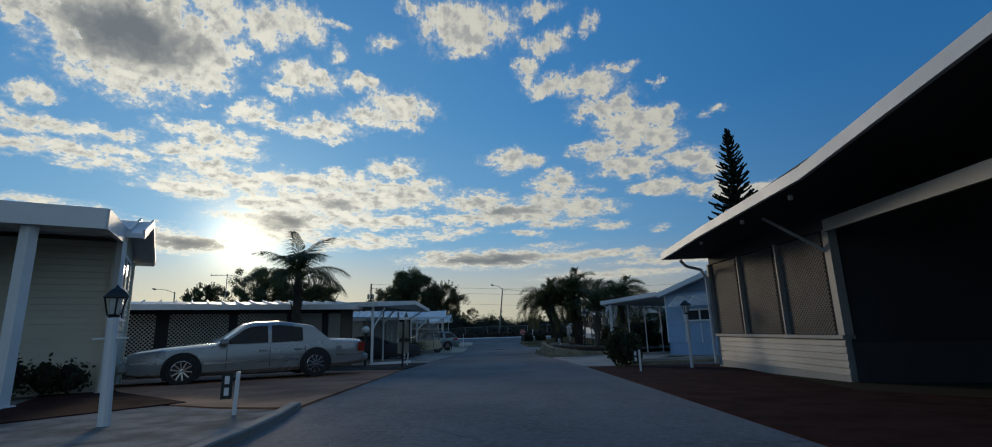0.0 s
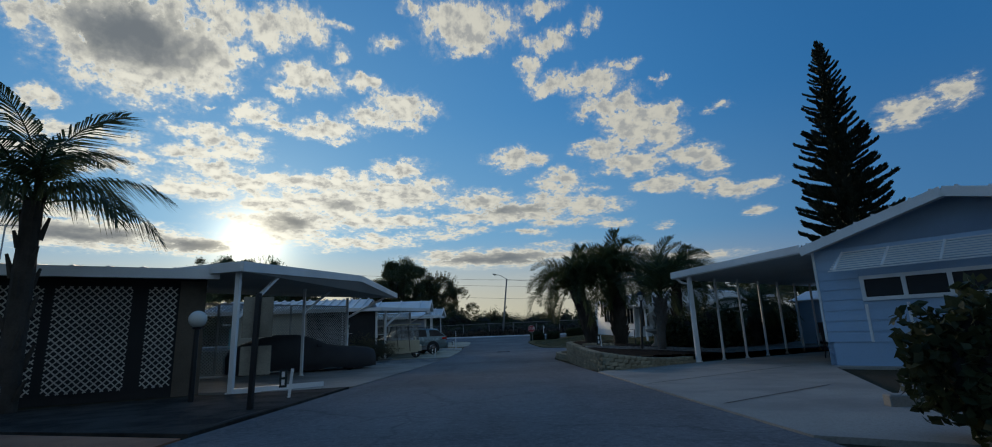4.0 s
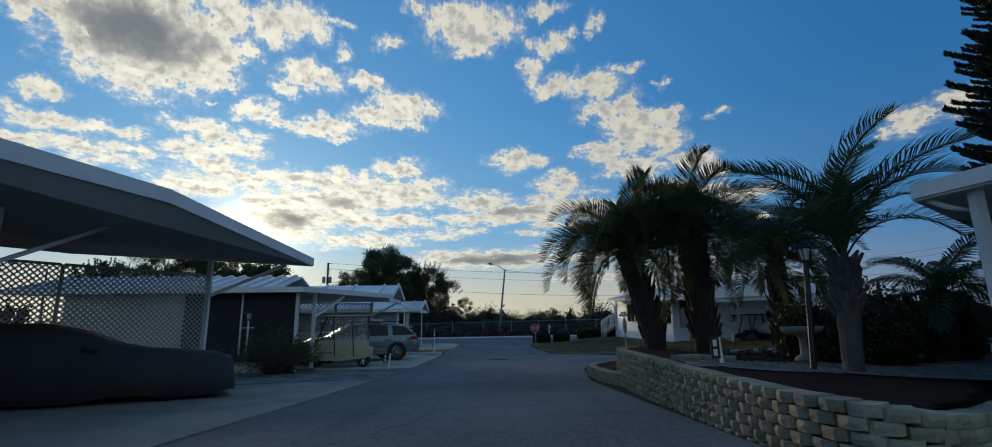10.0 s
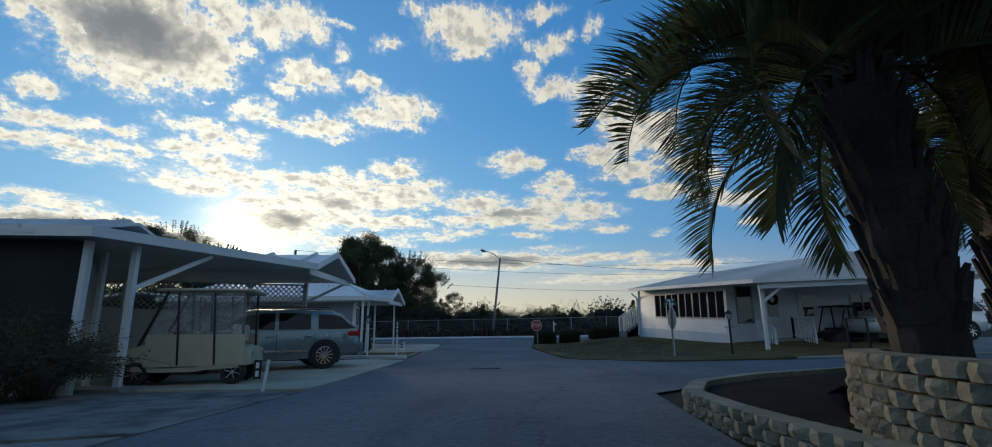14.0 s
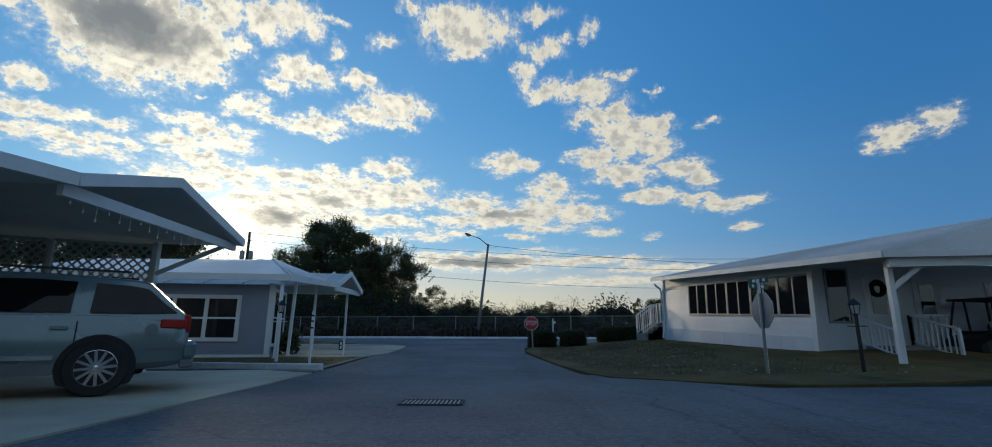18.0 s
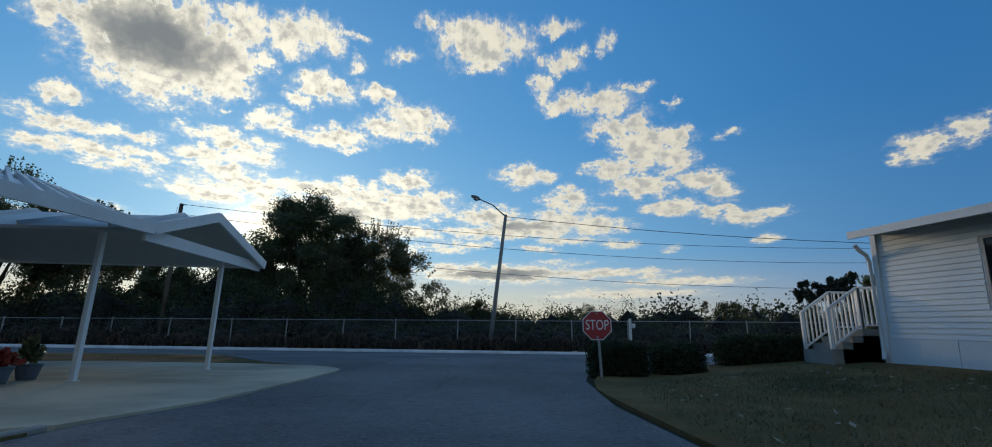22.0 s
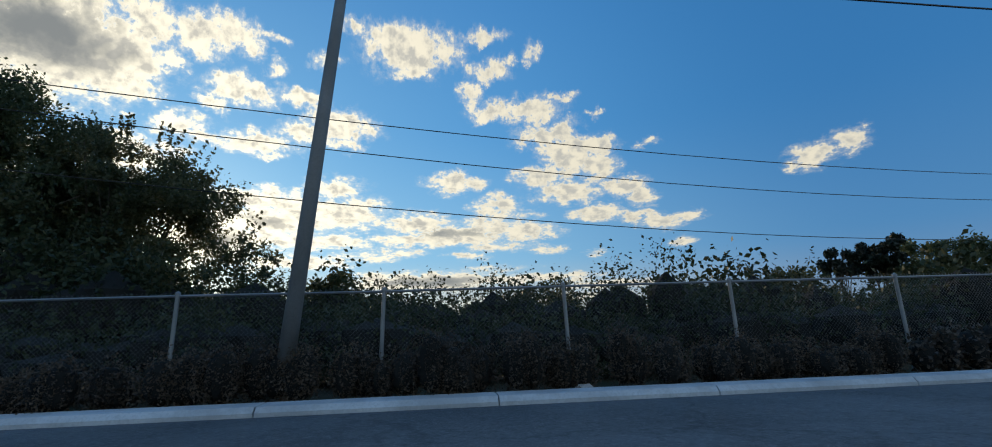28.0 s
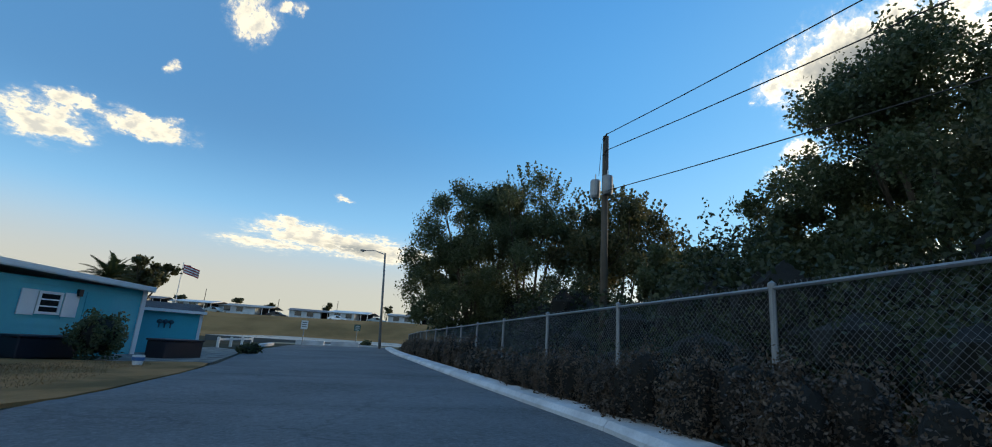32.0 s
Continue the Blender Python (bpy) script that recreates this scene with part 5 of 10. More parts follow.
    for i in range(4):
        bm = new_bm()
        box(bm, 7.4 + i * 0.24, 8.9, 59.75, 60.9, gz(60) - 0.05, -0.02 + 0.15 * (i + 1))
        wpart("step", bm, CONCRETE, st)
    for y in (59.8, 60.85):
        rail_run(st, (7.45, y, 0.05), (8.17, y, 0.55), 0.97, 7)
        rail_run(st, (8.2, y, 0.55), (8.85, y, 0.55), 0.97, 6)
    st2 = thing("porch_steps", 11.6, 49.6, gz(50), 0, "entry steps with white railings by the doors", "steps")
    for i in range(3):
        bm = new_bm()
        box(bm, 11.2, 13.6, 48.9 + i * 0.35, 50.75, gz(50) - 0.05, gz(50) + 0.16 * (i + 1))
        wpart("step", bm, DARK if i < 2 else CONCRETE, st2)
    rail_run(st2, (10.9, 48.9, gz(50) + 0.1), (10.9, 50.3, gz(50) + 0.5), 0.8, 9)
    rail_run(st2, (12.4, 48.8, gz(50) + 0.1), (12.4, 50.3, gz(50) + 0.5), 0.85, 9)
    rail_run(st2, (12.4, 50.3, gz(50) + 0.5), (13.6, 50.3, gz(50) + 0.5), 0.85, 8)
    return h


def rail_run(home, p, q, h, n):
    """A white railing from p to q with n balusters."""
    p, q, up = Vector(p), Vector(q), Vector((0, 0, h))
    bm = new_bm()
    bar(bm, p + up, q + up, 0.06, 0.05)
    wpart("handrail", bm, WHITE, home)
    bm = new_bm()
    bar(bm, p + Vector((0, 0, 0.12)), q + Vector((0, 0, 0.12)), 0.04, 0.04)
    wpart("bottom_rail", bm, WHITE, home)
    for i in range(n + 1):
        c = p.lerp(q, i / n)
        bm = new_bm()
        bar(bm, c + Vector((0, 0, 0.0 if i in (0, n) else 0.12)), c + up, 0.07 if i in (0, n) else 0.03, 0.07 if i in (0, n) else 0.03, up=(0, 1, 0))
        wpart("baluster", bm, WHITE, home)


cream_house()
screen_house()
blue_house()
lattice_house()
cart_house()
porch_house()
white_house()
# ---- drives, beds, lawns, kerbs ----
surface("drive", [(-2.35, 6.6), (-2.95, 16.0), (-6.5, 16.9), (-13, 13.2), (-9.6, 12.3), (-6.4, 8.4), (-3.6, 6.9)], 0.02, PAVING, "red-brown paved driveway under the parked sedan", "driveway", 0.06)
surface("planting_bed", [(-3.0, 16.2), (-3.12, 21.6), (-5.6, 20.6), (-7.4, 19.4), (-9.5, 16.9), (-6.6, 17.0)], 0.03, GRITTY, "dark mulch bed with the number post", "planting bed", 0.08)
surface("planting_bed", [(-2.3, 6.4), (-1.85, 2.5), (-5.8, 3.5), (-9.4, 10.6), (-8.6, 11.6), (-6.3, 8.2), (-3.4, 6.7)], 0.015, GRAVEL, "grey gravel bed in front of the cream house", "gravel bed", 0.05)
surface("planting_bed", [(-4.4, 7.6), (-5.6, 5.4), (-9.2, 10.8), (-8.8, 11.7), (-7.2, 9.9)], 0.03, RED_MULCH, "reddish mulch bed along the house wall", "planting bed", 0.06)
surface("drive", [(-3.1, 21.8), (-3.06, 33.1), (-6.4, 31.8), (-11, 28.5), (-10, 25.4), (-6.2, 21.5), (-4.2, 21.2)], 0.02, CONCRETE, "stained grey concrete drive under the carport", "driveway", 0.06)
surface("gravel_strip", [(-3.07, 33.3), (-3.06, 36.8), (-4.8, 37.0), (-7.0, 36.7), (-11, 35.9), (-6.6, 32.2)], 0.012, GRAVEL, "pale gravel strip with a kerb", "gravel bed", 0.05)
surface("drive", [(-3.06, 37.1), (-3.28, 46.2), (-4.6, 46.9), (-9.6, 45.9), (-11.5, 41.0), (-7.2, 37.2), (-5.0, 37.2)], 0.02, PALE_CONCRETE, "pale concrete drive under the golf cart and SUV", "driveway", 0.06)
surface("gravel_strip", [(-3.3, 46.4), (-3.35, 47.0), (-5.6, 47.8), (-11, 48.0), (-11, 47.0), (-4.8, 47.0)], 0.02, GRAVEL, "white gravel strip behind a kerb", "gravel bed", 0.06)
surface("lawn", [(-3.45, 47.2), (-3.7, 52.2), (-6.6, 51.6), (-14, 50.6), (-14, 48.1), (-5.4, 48.0)], 0.02, LAWN, "patch of dry green lawn in front of the grey-blue house", "lawn", 0.05)
surface("drive", smooth_loop([(-3.75, 52.5), (-3.72, 58.6), (-4.1, 60.6), (-5.6, 61.6), (-9, 61.8), (-13, 60.9), (-12.5, 54.5), (-6.9, 52.2)], 3), 0.03, PALE_CONCRETE, "pale concrete porch slab with a rounded edge", "driveway", 0.08)
surface("lawn", [(-5.6, 61.85), (-6.6, 62.1), (-9.2, 62.3), (-14, 61.6), (-14, 65.6), (-10.4, 66.2), (-7.4, 63.2)], 0.015, LAWN, "strip of dry grass beside the porch slab", "lawn", 0.05)
surface("drive", [(2.62, 15.2), (2.35, 23.7), (3.1, 24.6), (5.6, 26.2), (13, 31), (17, 26), (9.2, 20.6), (7.4, 22.6), (5.0, 17.6), (3.6, 14.6)], 0.02, CONCRETE, "broad concrete drive running under the blue carport", "driveway", 0.06)
for p, q in (((2.62, 20.1), (7.0, 23.45)), ((2.75, 17.2), (5.0, 18.9))):
    bm = new_bm()
    u = Vector((q[0] - p[0], q[1] - p[1]))
    v = Vector((-u.y, u.x)).normalized() * 0.014
    rows = [[bm.verts.new((p[0] + u.x * i / 12 + k * v.x, p[1] + u.y * i / 12 + k * v.y, ground_z(p[0] + u.x * i / 12, p[1] + u.y * i / 12) + 0.025)) for i in range(13)] for k in (-1, 1)]
    for i in range(12):
        bm.faces.new((rows[0][i], rows[0][i + 1], rows[1][i + 1], rows[1][i]))
    tagged(new("drive_joint", mesh_of("drive_joint", bm, DARK_EDGE)), "dark expansion joint across the concrete drive", "joint", kind="structure")
surface("planting_bed", [(2.55, 5.5), (2.62, 14.6), (4.2, 14.4), (6.6, 14.4), (5.9, 13.0), (4.9, 6.9), (6.5, 4.0), (2.55, -4)], 0.02, RED_MULCH, "dark red mulch bed in front of the screened porch", "planting bed", 0.06)
surface("gravel_yard", [(4.0, 15.0), (5.2, 17.8), (8.2, 21.6), (11.5, 17.6), (8.4, 14.8), (6.4, 14.5)], 0.015, GRAVEL, "gravel yard beside the blue house", "gravel bed", 0.05)
surface("lawn", smooth_loop([(1.75, 57.6), (1.7, 54.6), (2.35, 46.6), (3.3, 45.2), (5.4, 44.2), (9.2, 44.9), (14.5, 46.6), (14.5, 51), (9.6, 50.6), (8.2, 60), (9.6, 62.4), (5.0, 62.0), (2.5, 60.2)], 3), 0.02, LAWN, "dry brown-green corner lawn with a worn edge", "lawn", 0.06)
surface("drive", [(14.6, 46.8), (9.6, 45.3), (9.2, 44.6), (30, 46.7), (30, 50), (16, 50.6)], 0.015, CONCRETE, "concrete drive under the white house's carport", "driveway", 0.05)
surface("lawn", smooth_loop([(-10.6, 66.3), (-14, 66.4), (-19.4, 65.6), (-19, 63.8), (-17.2, 60.0), (-9, 60), (-8.5, 63.6)], 3), 0.02, LAWN_DRY, "dry brown lawn beside the road and teal house", "lawn", 0.05)
surface("gravel_yard", [(-19.6, 65.6), (-30, 63.7), (-34, 61), (-23, 61.5), (-19.2, 63.0)], 0.012, GRAVEL, "sandy gravel yard by the teal shed", "gravel bed", 0.04)
surface("verge", [(-52, 70.9), (-40, 71.4), (-33, 71.8), (-16.3, 73.4), (-10, 74.2), (60, 75.5), (60, 140), (-60, 140)], 0.01, EARTH, "dark leaf-littered verge behind the kerb", "verge", 0.0)
surface("bank", [(-73, 20), (-73, 90), (-118, 120), (-118, -10)], 0.03, BERM, "dry grass bank rising beyond the road's end", "bank")


def path_y(knots, x):
    for (x0, y0), (x1, y1) in zip(knots, knots[1:]):
        if x0 <= x <= x1:
            return y0 + (y1 - y0) * (x - x0) / (x1 - x0)
    return knots[0][1] if x < knots[0][0] else knots[-1][1]


KERB = [(-52, 69.6), (-40, 70.2), (-33, 70.6), (-16.3, 72.2), (-10, 72.9), (16, 73.3), (60, 74.4)]
FENCE = [(-46, 71.6), (-33, 71.95), (-14.1, 73.43), (-8.6, 73.94), (-2.7, 74.2), (6.2, 74.35), (40, 75.4), (60, 76)]


def white_kerb():
    root = thing("kerb", 0, 73, gz(73), 0, "white-painted concrete kerb along the cross street", "kerb", kind="structure")
    x = -46.0
    while x < 44:
        n = 3.0
        y0, y1 = path_y(KERB, x), path_y(KERB, x + n)
        m, ln = along((x, y0), (x + n - 0.02, y1), gz(72))
        bm = new_bm()
        vs = []
        for u in (0, ln):
            for v, w in ((-0.06, -0.05), (-0.06, 0.05), (0.0, 0.12), (0.4, 0.14), (0.46, -0.05)):
                vs.append(bm.verts.new(m @ Vector((u, v, w))))
        for i in range(4):
            bm.faces.new((vs[i], vs[i + 1], vs[i + 6], vs[i + 5]))
        bm.faces.new(vs[:5])
        bm.faces.new(vs[9:4:-1])
        wpart("kerb_stone", bm, KERB_WHITE, root)
        x += n


white_kerb()


def edge_kerb(pts, label, w=0.14, h=0.1, mat=CONCRETE):
    root = thing("edging", pts[0][0], pts[0][1], gz(pts[0][1]), 0, label, "kerb", kind="structure")
    for a, b in zip(pts, pts[1:]):
        bm = new_bm()
        bar(bm, (a[0], a[1], gz(a[1]) + h / 2 - 0.02), (b[0], b[1], gz(b[1]) + h / 2 - 0.02), w, h)
        wpart("edging_stone", bm, mat, root, bevel=0.015)


edge_kerb([(-2.4, 6.7), (-2.15, 5.6), (-2.0, 4.6), (-1.9, 3.4), (-1.8, 2.0)], "dark concrete edging beside the street")
edge_kerb([(-3.1, 16.4), (-3.14, 18.2), (-3.16, 20), (-3.2, 21.6)], "low dark edging round the mulch bed", 0.07, 0.05, DARK_EDGE)
edge_kerb([(-3.4, 47.1), (-4.6, 47.2), (-6.2, 47.4), (-8, 47.6), (-11, 47.9)], "white concrete edging beside the drive", 0.2, 0.16, KERB_WHITE)
edge_kerb([(-3.5, 47.3), (-3.6, 49.2), (-3.72, 51.2), (-3.75, 52.4)], "pale lawn edging along the street", 0.08, 0.07)
edge_kerb([(3.9, 14.9), (5.4, 15.2), (7.0, 15.6)], "brick edging of the red mulch bed", 0.14, 0.14, BLOCK)
edge_kerb([(4.2, 16.6), (6.2, 16.3), (8.6, 16.2), (11, 16.4)], "low stone border of the gravel yard", 0.16, 0.16, CONCRETE)


# ---- retaining wall of split-face blocks, with its raised bed ----
def wall_block(w, h, d, seed):
    """A block whose split face has two facets that meet in a rough ridge."""
    r = random.Random(seed)
    g = 0.012
    ridge = r.uniform(0.5, 0.72)
    us = (0.0, 0.1, ridge, 0.9, 1.0)
    outs = (0.0, 0.024, 0.052, 0.022, 0.0)
    nx, nz = 4, 2
    verts, faces = [], []
    for j in range(nz + 1):
        for i in range(nx + 1):
            v = j / nz
            rough = r.uniform(-0.007, 0.007)
            out = outs[i] + rough + (0.004 if j == 1 else -0.005)
            verts.append((g + (w - 2 * g) * us[i] + (r.uniform(-0.008, 0.008) if 0 < i < nx else 0), -max(out, 0.0), (h - g) * v + (r.uniform(-0.006, 0.006) if j == 1 else -abs(r.gauss(0, 0.002)))))
    for j in range(nz):
        for i in range(nx):
            a = j * (nx + 1) + i
            faces.append((a, a + 1, a + nx + 2, a + nx + 1))
    b = len(verts)
    verts += [(g, d, 0), (w - g, d, 0), (w - g, d, h - g), (g, d, h - g)]
    t0 = nz * (nx + 1)
    faces.append(tuple(range(t0, t0 + nx + 1)) + (b + 2, b + 3))
    faces.append(tuple(range(nx, -1, -1)) + (b, b + 1))
    faces.append((b + 3, b + 2, b + 1, b))
    faces.append(tuple(k * (nx + 1) for k in range(nz + 1)) + (b + 3, b))
    faces.append(tuple(k * (nx + 1) + nx for k in range(nz, -1, -1)) + (b + 1, b + 2))
    return facet_mesh("block", verts, faces, BLOCK)


BLOCK_W, BLOCK_H = 0.225, 0.098
BLOCKS = [wall_block(BLOCK_W + 0.008, BLOCK_H, 0.18, i) for i in range(9)]


def retaining_wall(name, pts, label):
    """Courses run parallel to the sloping top; each lower course steps out a little."""
    root = thing(name, pts[3][0], pts[3][1], gz(pts[3][1]), 0, label, "wall", kind="structure")
    seg = [Vector(p) for p in pts]
    dist = [0.0]
    for a, b in zip(seg, seg[1:]):
        dist.append(dist[-1] + (b - a).xy.length)
    tot = dist[-1]

    def at(s):
        s = min(max(s, 0), tot - 1e-4)
        i = min(max(j for j in range(len(dist)) if dist[j] <= s), len(seg) - 2)
        return seg[i].lerp(seg[i + 1], (s - dist[i]) / (dist[i + 1] - dist[i]))

    r = random.Random(5)
    n = 0
    for row in range(9):
        s = -(row % 2) * BLOCK_W / 2 + r.uniform(-0.02, 0.02)
        while s < tot - 0.05:
            p, q = at(s), at(s + BLOCK_W)
            d = (q - p).xy
            base = (p.z + q.z) / 2 - (row + 1) * BLOCK_H
            if d.length > 0.05 and base + BLOCK_H > gz(p.y) - 0.03:
                side = Vector((-d.y, d.x)).normalized() * (0.004 * row + r.uniform(-0.006, 0.006))
                a = math.degrees(math.atan2(d.y, d.x))
                wpiece("block", BLOCKS[n * 5 % 9], root, pose(q.x + side.x, q.y + side.y, base + r.uniform(-0.002, 0.002), 0, 0, a + 180 + r.uniform(-1.5, 1.5)))
                n += 1
            s += BLOCK_W
    return root


WALL_LINE = [(5.55, 26.2, -0.36), (4.6, 25.4, -0.32), (3.6, 24.55, -0.22), (3.0, 24.1, -0.13), (2.62, 24.25, -0.08), (2.46, 24.8, -0.065), (2.42, 26.0, -0.055), (2.4, 27.2, -0.04), (2.4, 28.6, 0.0), (2.38, 30.2, 0.03), (2.42, 31.0, 0.035), (2.56, 31.8, 0.035), (2.84, 32.5, 0.03), (3.26, 33.1, 0.02), (3.9, 33.6, 0.0), (4.8, 34.1, -0.03)]
LOW_LINE = [(2.36, 31.0, -0.43), (2.24, 32.0, -0.44), (2.2, 33.2, -0.46), (2.3, 34.6, -0.48), (2.9, 36.0, -0.5), (4.2, 37.1, -0.5), (6.0, 38.0, -0.5), (8.0, 38.8, -0.5)]


def fill(name, pts, mat, label, category):
    """A raised bed: the loop carries its own heights."""
    bm = new_bm()
    vs = [bm.verts.new(p) for p in pts]
    c = bm.verts.new((sum(p[0] for p in pts) / len(pts), sum(p[1] for p in pts) / len(pts), sum(p[2] for p in pts) / len(pts) + 0.08))
    for i in range(len(vs)):
        bm.faces.new((vs[i], vs[(i + 1) % len(vs)], c))
    return tagged(new(name, mesh_of(name, bm, mat, smooth=True)), label, category, kind="structure")


def bed_z(x, y):
    """Surface of the raised ground behind the block wall."""
    if y < 26.5:
        z = -0.16 + 0.075 * min(max((y - 24.0) / 2.5, 0.0), 1.0)
    else:
        z = -0.085 + 0.095 * min((y - 26.5) / 4.0, 1.0)
    return max(z - 0.09 * max(0.0, x - 2.9), -0.46)


def bed(name, pts, lift, cell, mat, label, category):
    """A raised bed: a fine uneven sheet over the outline."""
    r = random.Random(3)
    ids, verts, faces = {}, [], []

    def inside(x, y):
        hit = False
        for (xa, ya), (xb, yb) in zip(pts, pts[1:] + pts[:1]):
            if (ya > y) != (yb > y) and x < xa + (y - ya) / (yb - ya) * (xb - xa):
                hit = not hit
        return hit

    def corner(i, j):
        if (i, j) not in ids:
            ids[i, j] = len(verts)
            x, y = i * cell, j * cell
            verts.append((x + r.uniform(-0.3, 0.3) * cell, y + r.uniform(-0.3, 0.3) * cell, bed_z(x, y) + lift + r.uniform(-0.003, 0.003)))
        return ids[i, j]

    for i in range(int(min(p[0] for p in pts) / cell), int(max(p[0] for p in pts) / cell) + 1):
        for j in range(int(min(p[1] for p in pts) / cell), int(max(p[1] for p in pts) / cell) + 1):
            if inside((i + 0.5) * cell, (j + 0.5) * cell):
                faces.append((corner(i, j), corner(i + 1, j), corner(i + 1, j + 1), corner(i, j + 1)))
    return tagged(new(name, facet_mesh(name, verts, faces, mat)), label, category, kind="structure")


GRAVEL_LINE = [(2.66, 28.15), (2.72, 27.3), (3.3, 27.1), (4.4, 27.6), (5.8, 28.0), (9.0, 29.2), (14.0, 31.5), (18.0, 36.0), (14.0, 38.0), (9.0, 36.0), (7.2, 33.0), (6.4, 31.0), (5.4, 29.9), (4.4, 29.2), (3.5, 28.7), (3.1, 28.45)]
bed("raised_bed", [(5.5, 26.5), (4.4, 25.5), (3.55, 24.75), (3.0, 24.3), (2.75, 24.4), (2.58, 25.0), (2.54, 26.5), (2.52, 28.5), (2.5, 30.4), (2.56, 31.2), (2.7, 31.8), (2.95, 32.45), (3.35, 33.0), (3.9, 33.45), (4.7, 33.9), (6.5, 33.9), (8.5, 33), (7.5, 29)], 0.0, 0.14, MULCH, "raised bed of dark mulch behind the block wall", "planting bed")
bed("gravel_yard", GRAVEL_LINE, 0.013, 0.14, GRAVEL, "gravel yard between palms and carport", "gravel bed")


def pebbles():
    """Loose stones lying on the gravel yard."""
    r = random.Random(12)
    verts, faces = [], []
    for k in range(5200):
        x, y = r.uniform(2.75, 9.5), r.uniform(26.7, 31.5)
        if y < 27.2 + 0.35 * max(0, x - 3.2) or y > 28.35 + 0.62 * max(0, x - 3.0):
            continue
        s = r.uniform(0.008, 0.024)
        z = bed_z(x, y) + 0.013
        b = len(verts)
        a = r.uniform(0, 6.28)
        for i in range(5):
            q = a + i * 1.2566
            verts.append((x + s * 1.2 * math.cos(q), y + s * math.sin(q), z - 0.006))
        for i in range(5):
            q = a + i * 1.2566 + 0.3
            verts.append((x + s * 0.7 * math.cos(q), y + s * 0.6 * math.sin(q), z + s * r.uniform(0.6, 1.0)))
        faces += [(b + i, b + (i + 1) % 5, b + 5 + (i + 1) % 5, b + 5 + i) for i in range(5)] + [(b + 5, b + 6, b + 7, b + 8, b + 9)]
    return tagged(new("pebbles", facet_mesh("pebbles", verts, faces, PEBBLE)), "loose pale pebbles on the gravel yard", "gravel", kind="stuff")


PEBBLE = material("pale_pebble", (0.23, 0.21, 0.185), 0.85, 0.4, 20, 80, 0.3)
pebbles()
fill("low_bed", [(2.5, 31.8, -0.52), (2.3, 33.4, -0.54), (2.45, 34.8, -0.56), (3.1, 35.9, -0.58), (4.4, 36.9, -0.58), (6.1, 37.8, -0.58), (8, 38.5, -0.6), (9, 37.5, -0.55), (7, 35, -0.5), (4.6, 34.6, -0.45), (3.4, 33.8, -0.45)], MULCH, "lower bed of dark mulch behind the block wall", "planting bed")


# ---- chain-link fence ----
def chain_link():
    root = thing("fence", 0, 74.2, gz(74), 0, "galvanised chain-link fence with a top rail", "fence")
    zt, zb = 1.37, gz(74) + 0.02
    xs = [-22.57 - 2.9 * k for k in range(8, 0, -1)] + [-22.57, -20.15, -17.3, -14.18, -11.45, -8.6, -5.85, -2.66, 0.33, 3.27, 6.13, 9.3] + [9.3 + 3.0 * k for k in range(1, 12)]
    bm = new_bm()
    rod(bm, (0, 0, 0), (0, 0, zt - zb + 0.02), 0.032, seg=8)
    lathe(bm, [(0.04, zt - zb), (0.04, zt - zb + 0.05), (0.0, zt - zb + 0.08)], 8)
    pm = mesh_of("fence_post", bm, METAL)

    def top(x):
        return zt - 0.01 * max(0, -x - 2) + (0.008 * x if x > 2 else 0)

    for i, x in enumerate(xs):
        wpiece("fence_post", pm, root, pose(x, path_y(FENCE, x), zb + top(x) - zt, 0, 1.4 * math.sin(i * 2.1), 0))
    for a, b in zip(xs, xs[1:]):
        bm = new_bm()
        rod(bm, (a, path_y(FENCE, a), top(a)), (b, path_y(FENCE, b), top(b)), 0.021, seg=6)
        wpart("top_rail", bm, METAL, root)
    for x0, x1, step in ((-46.0, -20.0, 0.16), (-20.0, 16.0, 0.066), (16.0, 45.0, 0.2)):
        verts, faces = [], []
        r = 0.0018 if step < 0.1 else 0.004
        h = 1.52

        def wire(xa, za, xb, zbb, off):
            b = len(verts)
            ya, yb = path_y(FENCE, xa) + off, path_y(FENCE, xb) + off
            for x, y, z in ((xa, ya, za), (xb, yb, zbb)):
                ta = top(x)
                for dx, dy in ((0, r * 1.3), (r, -r * 0.7), (-r, -r * 0.7)):
                    verts.append((x + dx, y + dy, ta - h + z))
            faces.extend([(b, b + 1, b + 4, b + 3), (b + 1, b + 2, b + 5, b + 4), (b + 2, b, b + 3, b + 5)])

        x = x0 - h
        while x < x1:
            a, b = max(x, x0), min(x + h, x1)
            if b > a:
                wire(a, a - x, b, b - x, 0.03)
                wire(a, h - (a - x), b, h - (b - x), 0.036)
            if x0 < x < x1 and step < 0.1:
                wire(x - 0.012, h, x + 0.012, h + 0.06, 0.033)
                wire(x + 0.012, h, x - 0.012, h + 0.06, 0.033)
            x += step
        ob = new("wire_mesh", facet_mesh("wire_mesh", verts, faces, WIRE))
        ob.parent = root
        ob.matrix_parent_inverse = place(root).inverted()
        tagged(ob, kind="stuff")


chain_link()


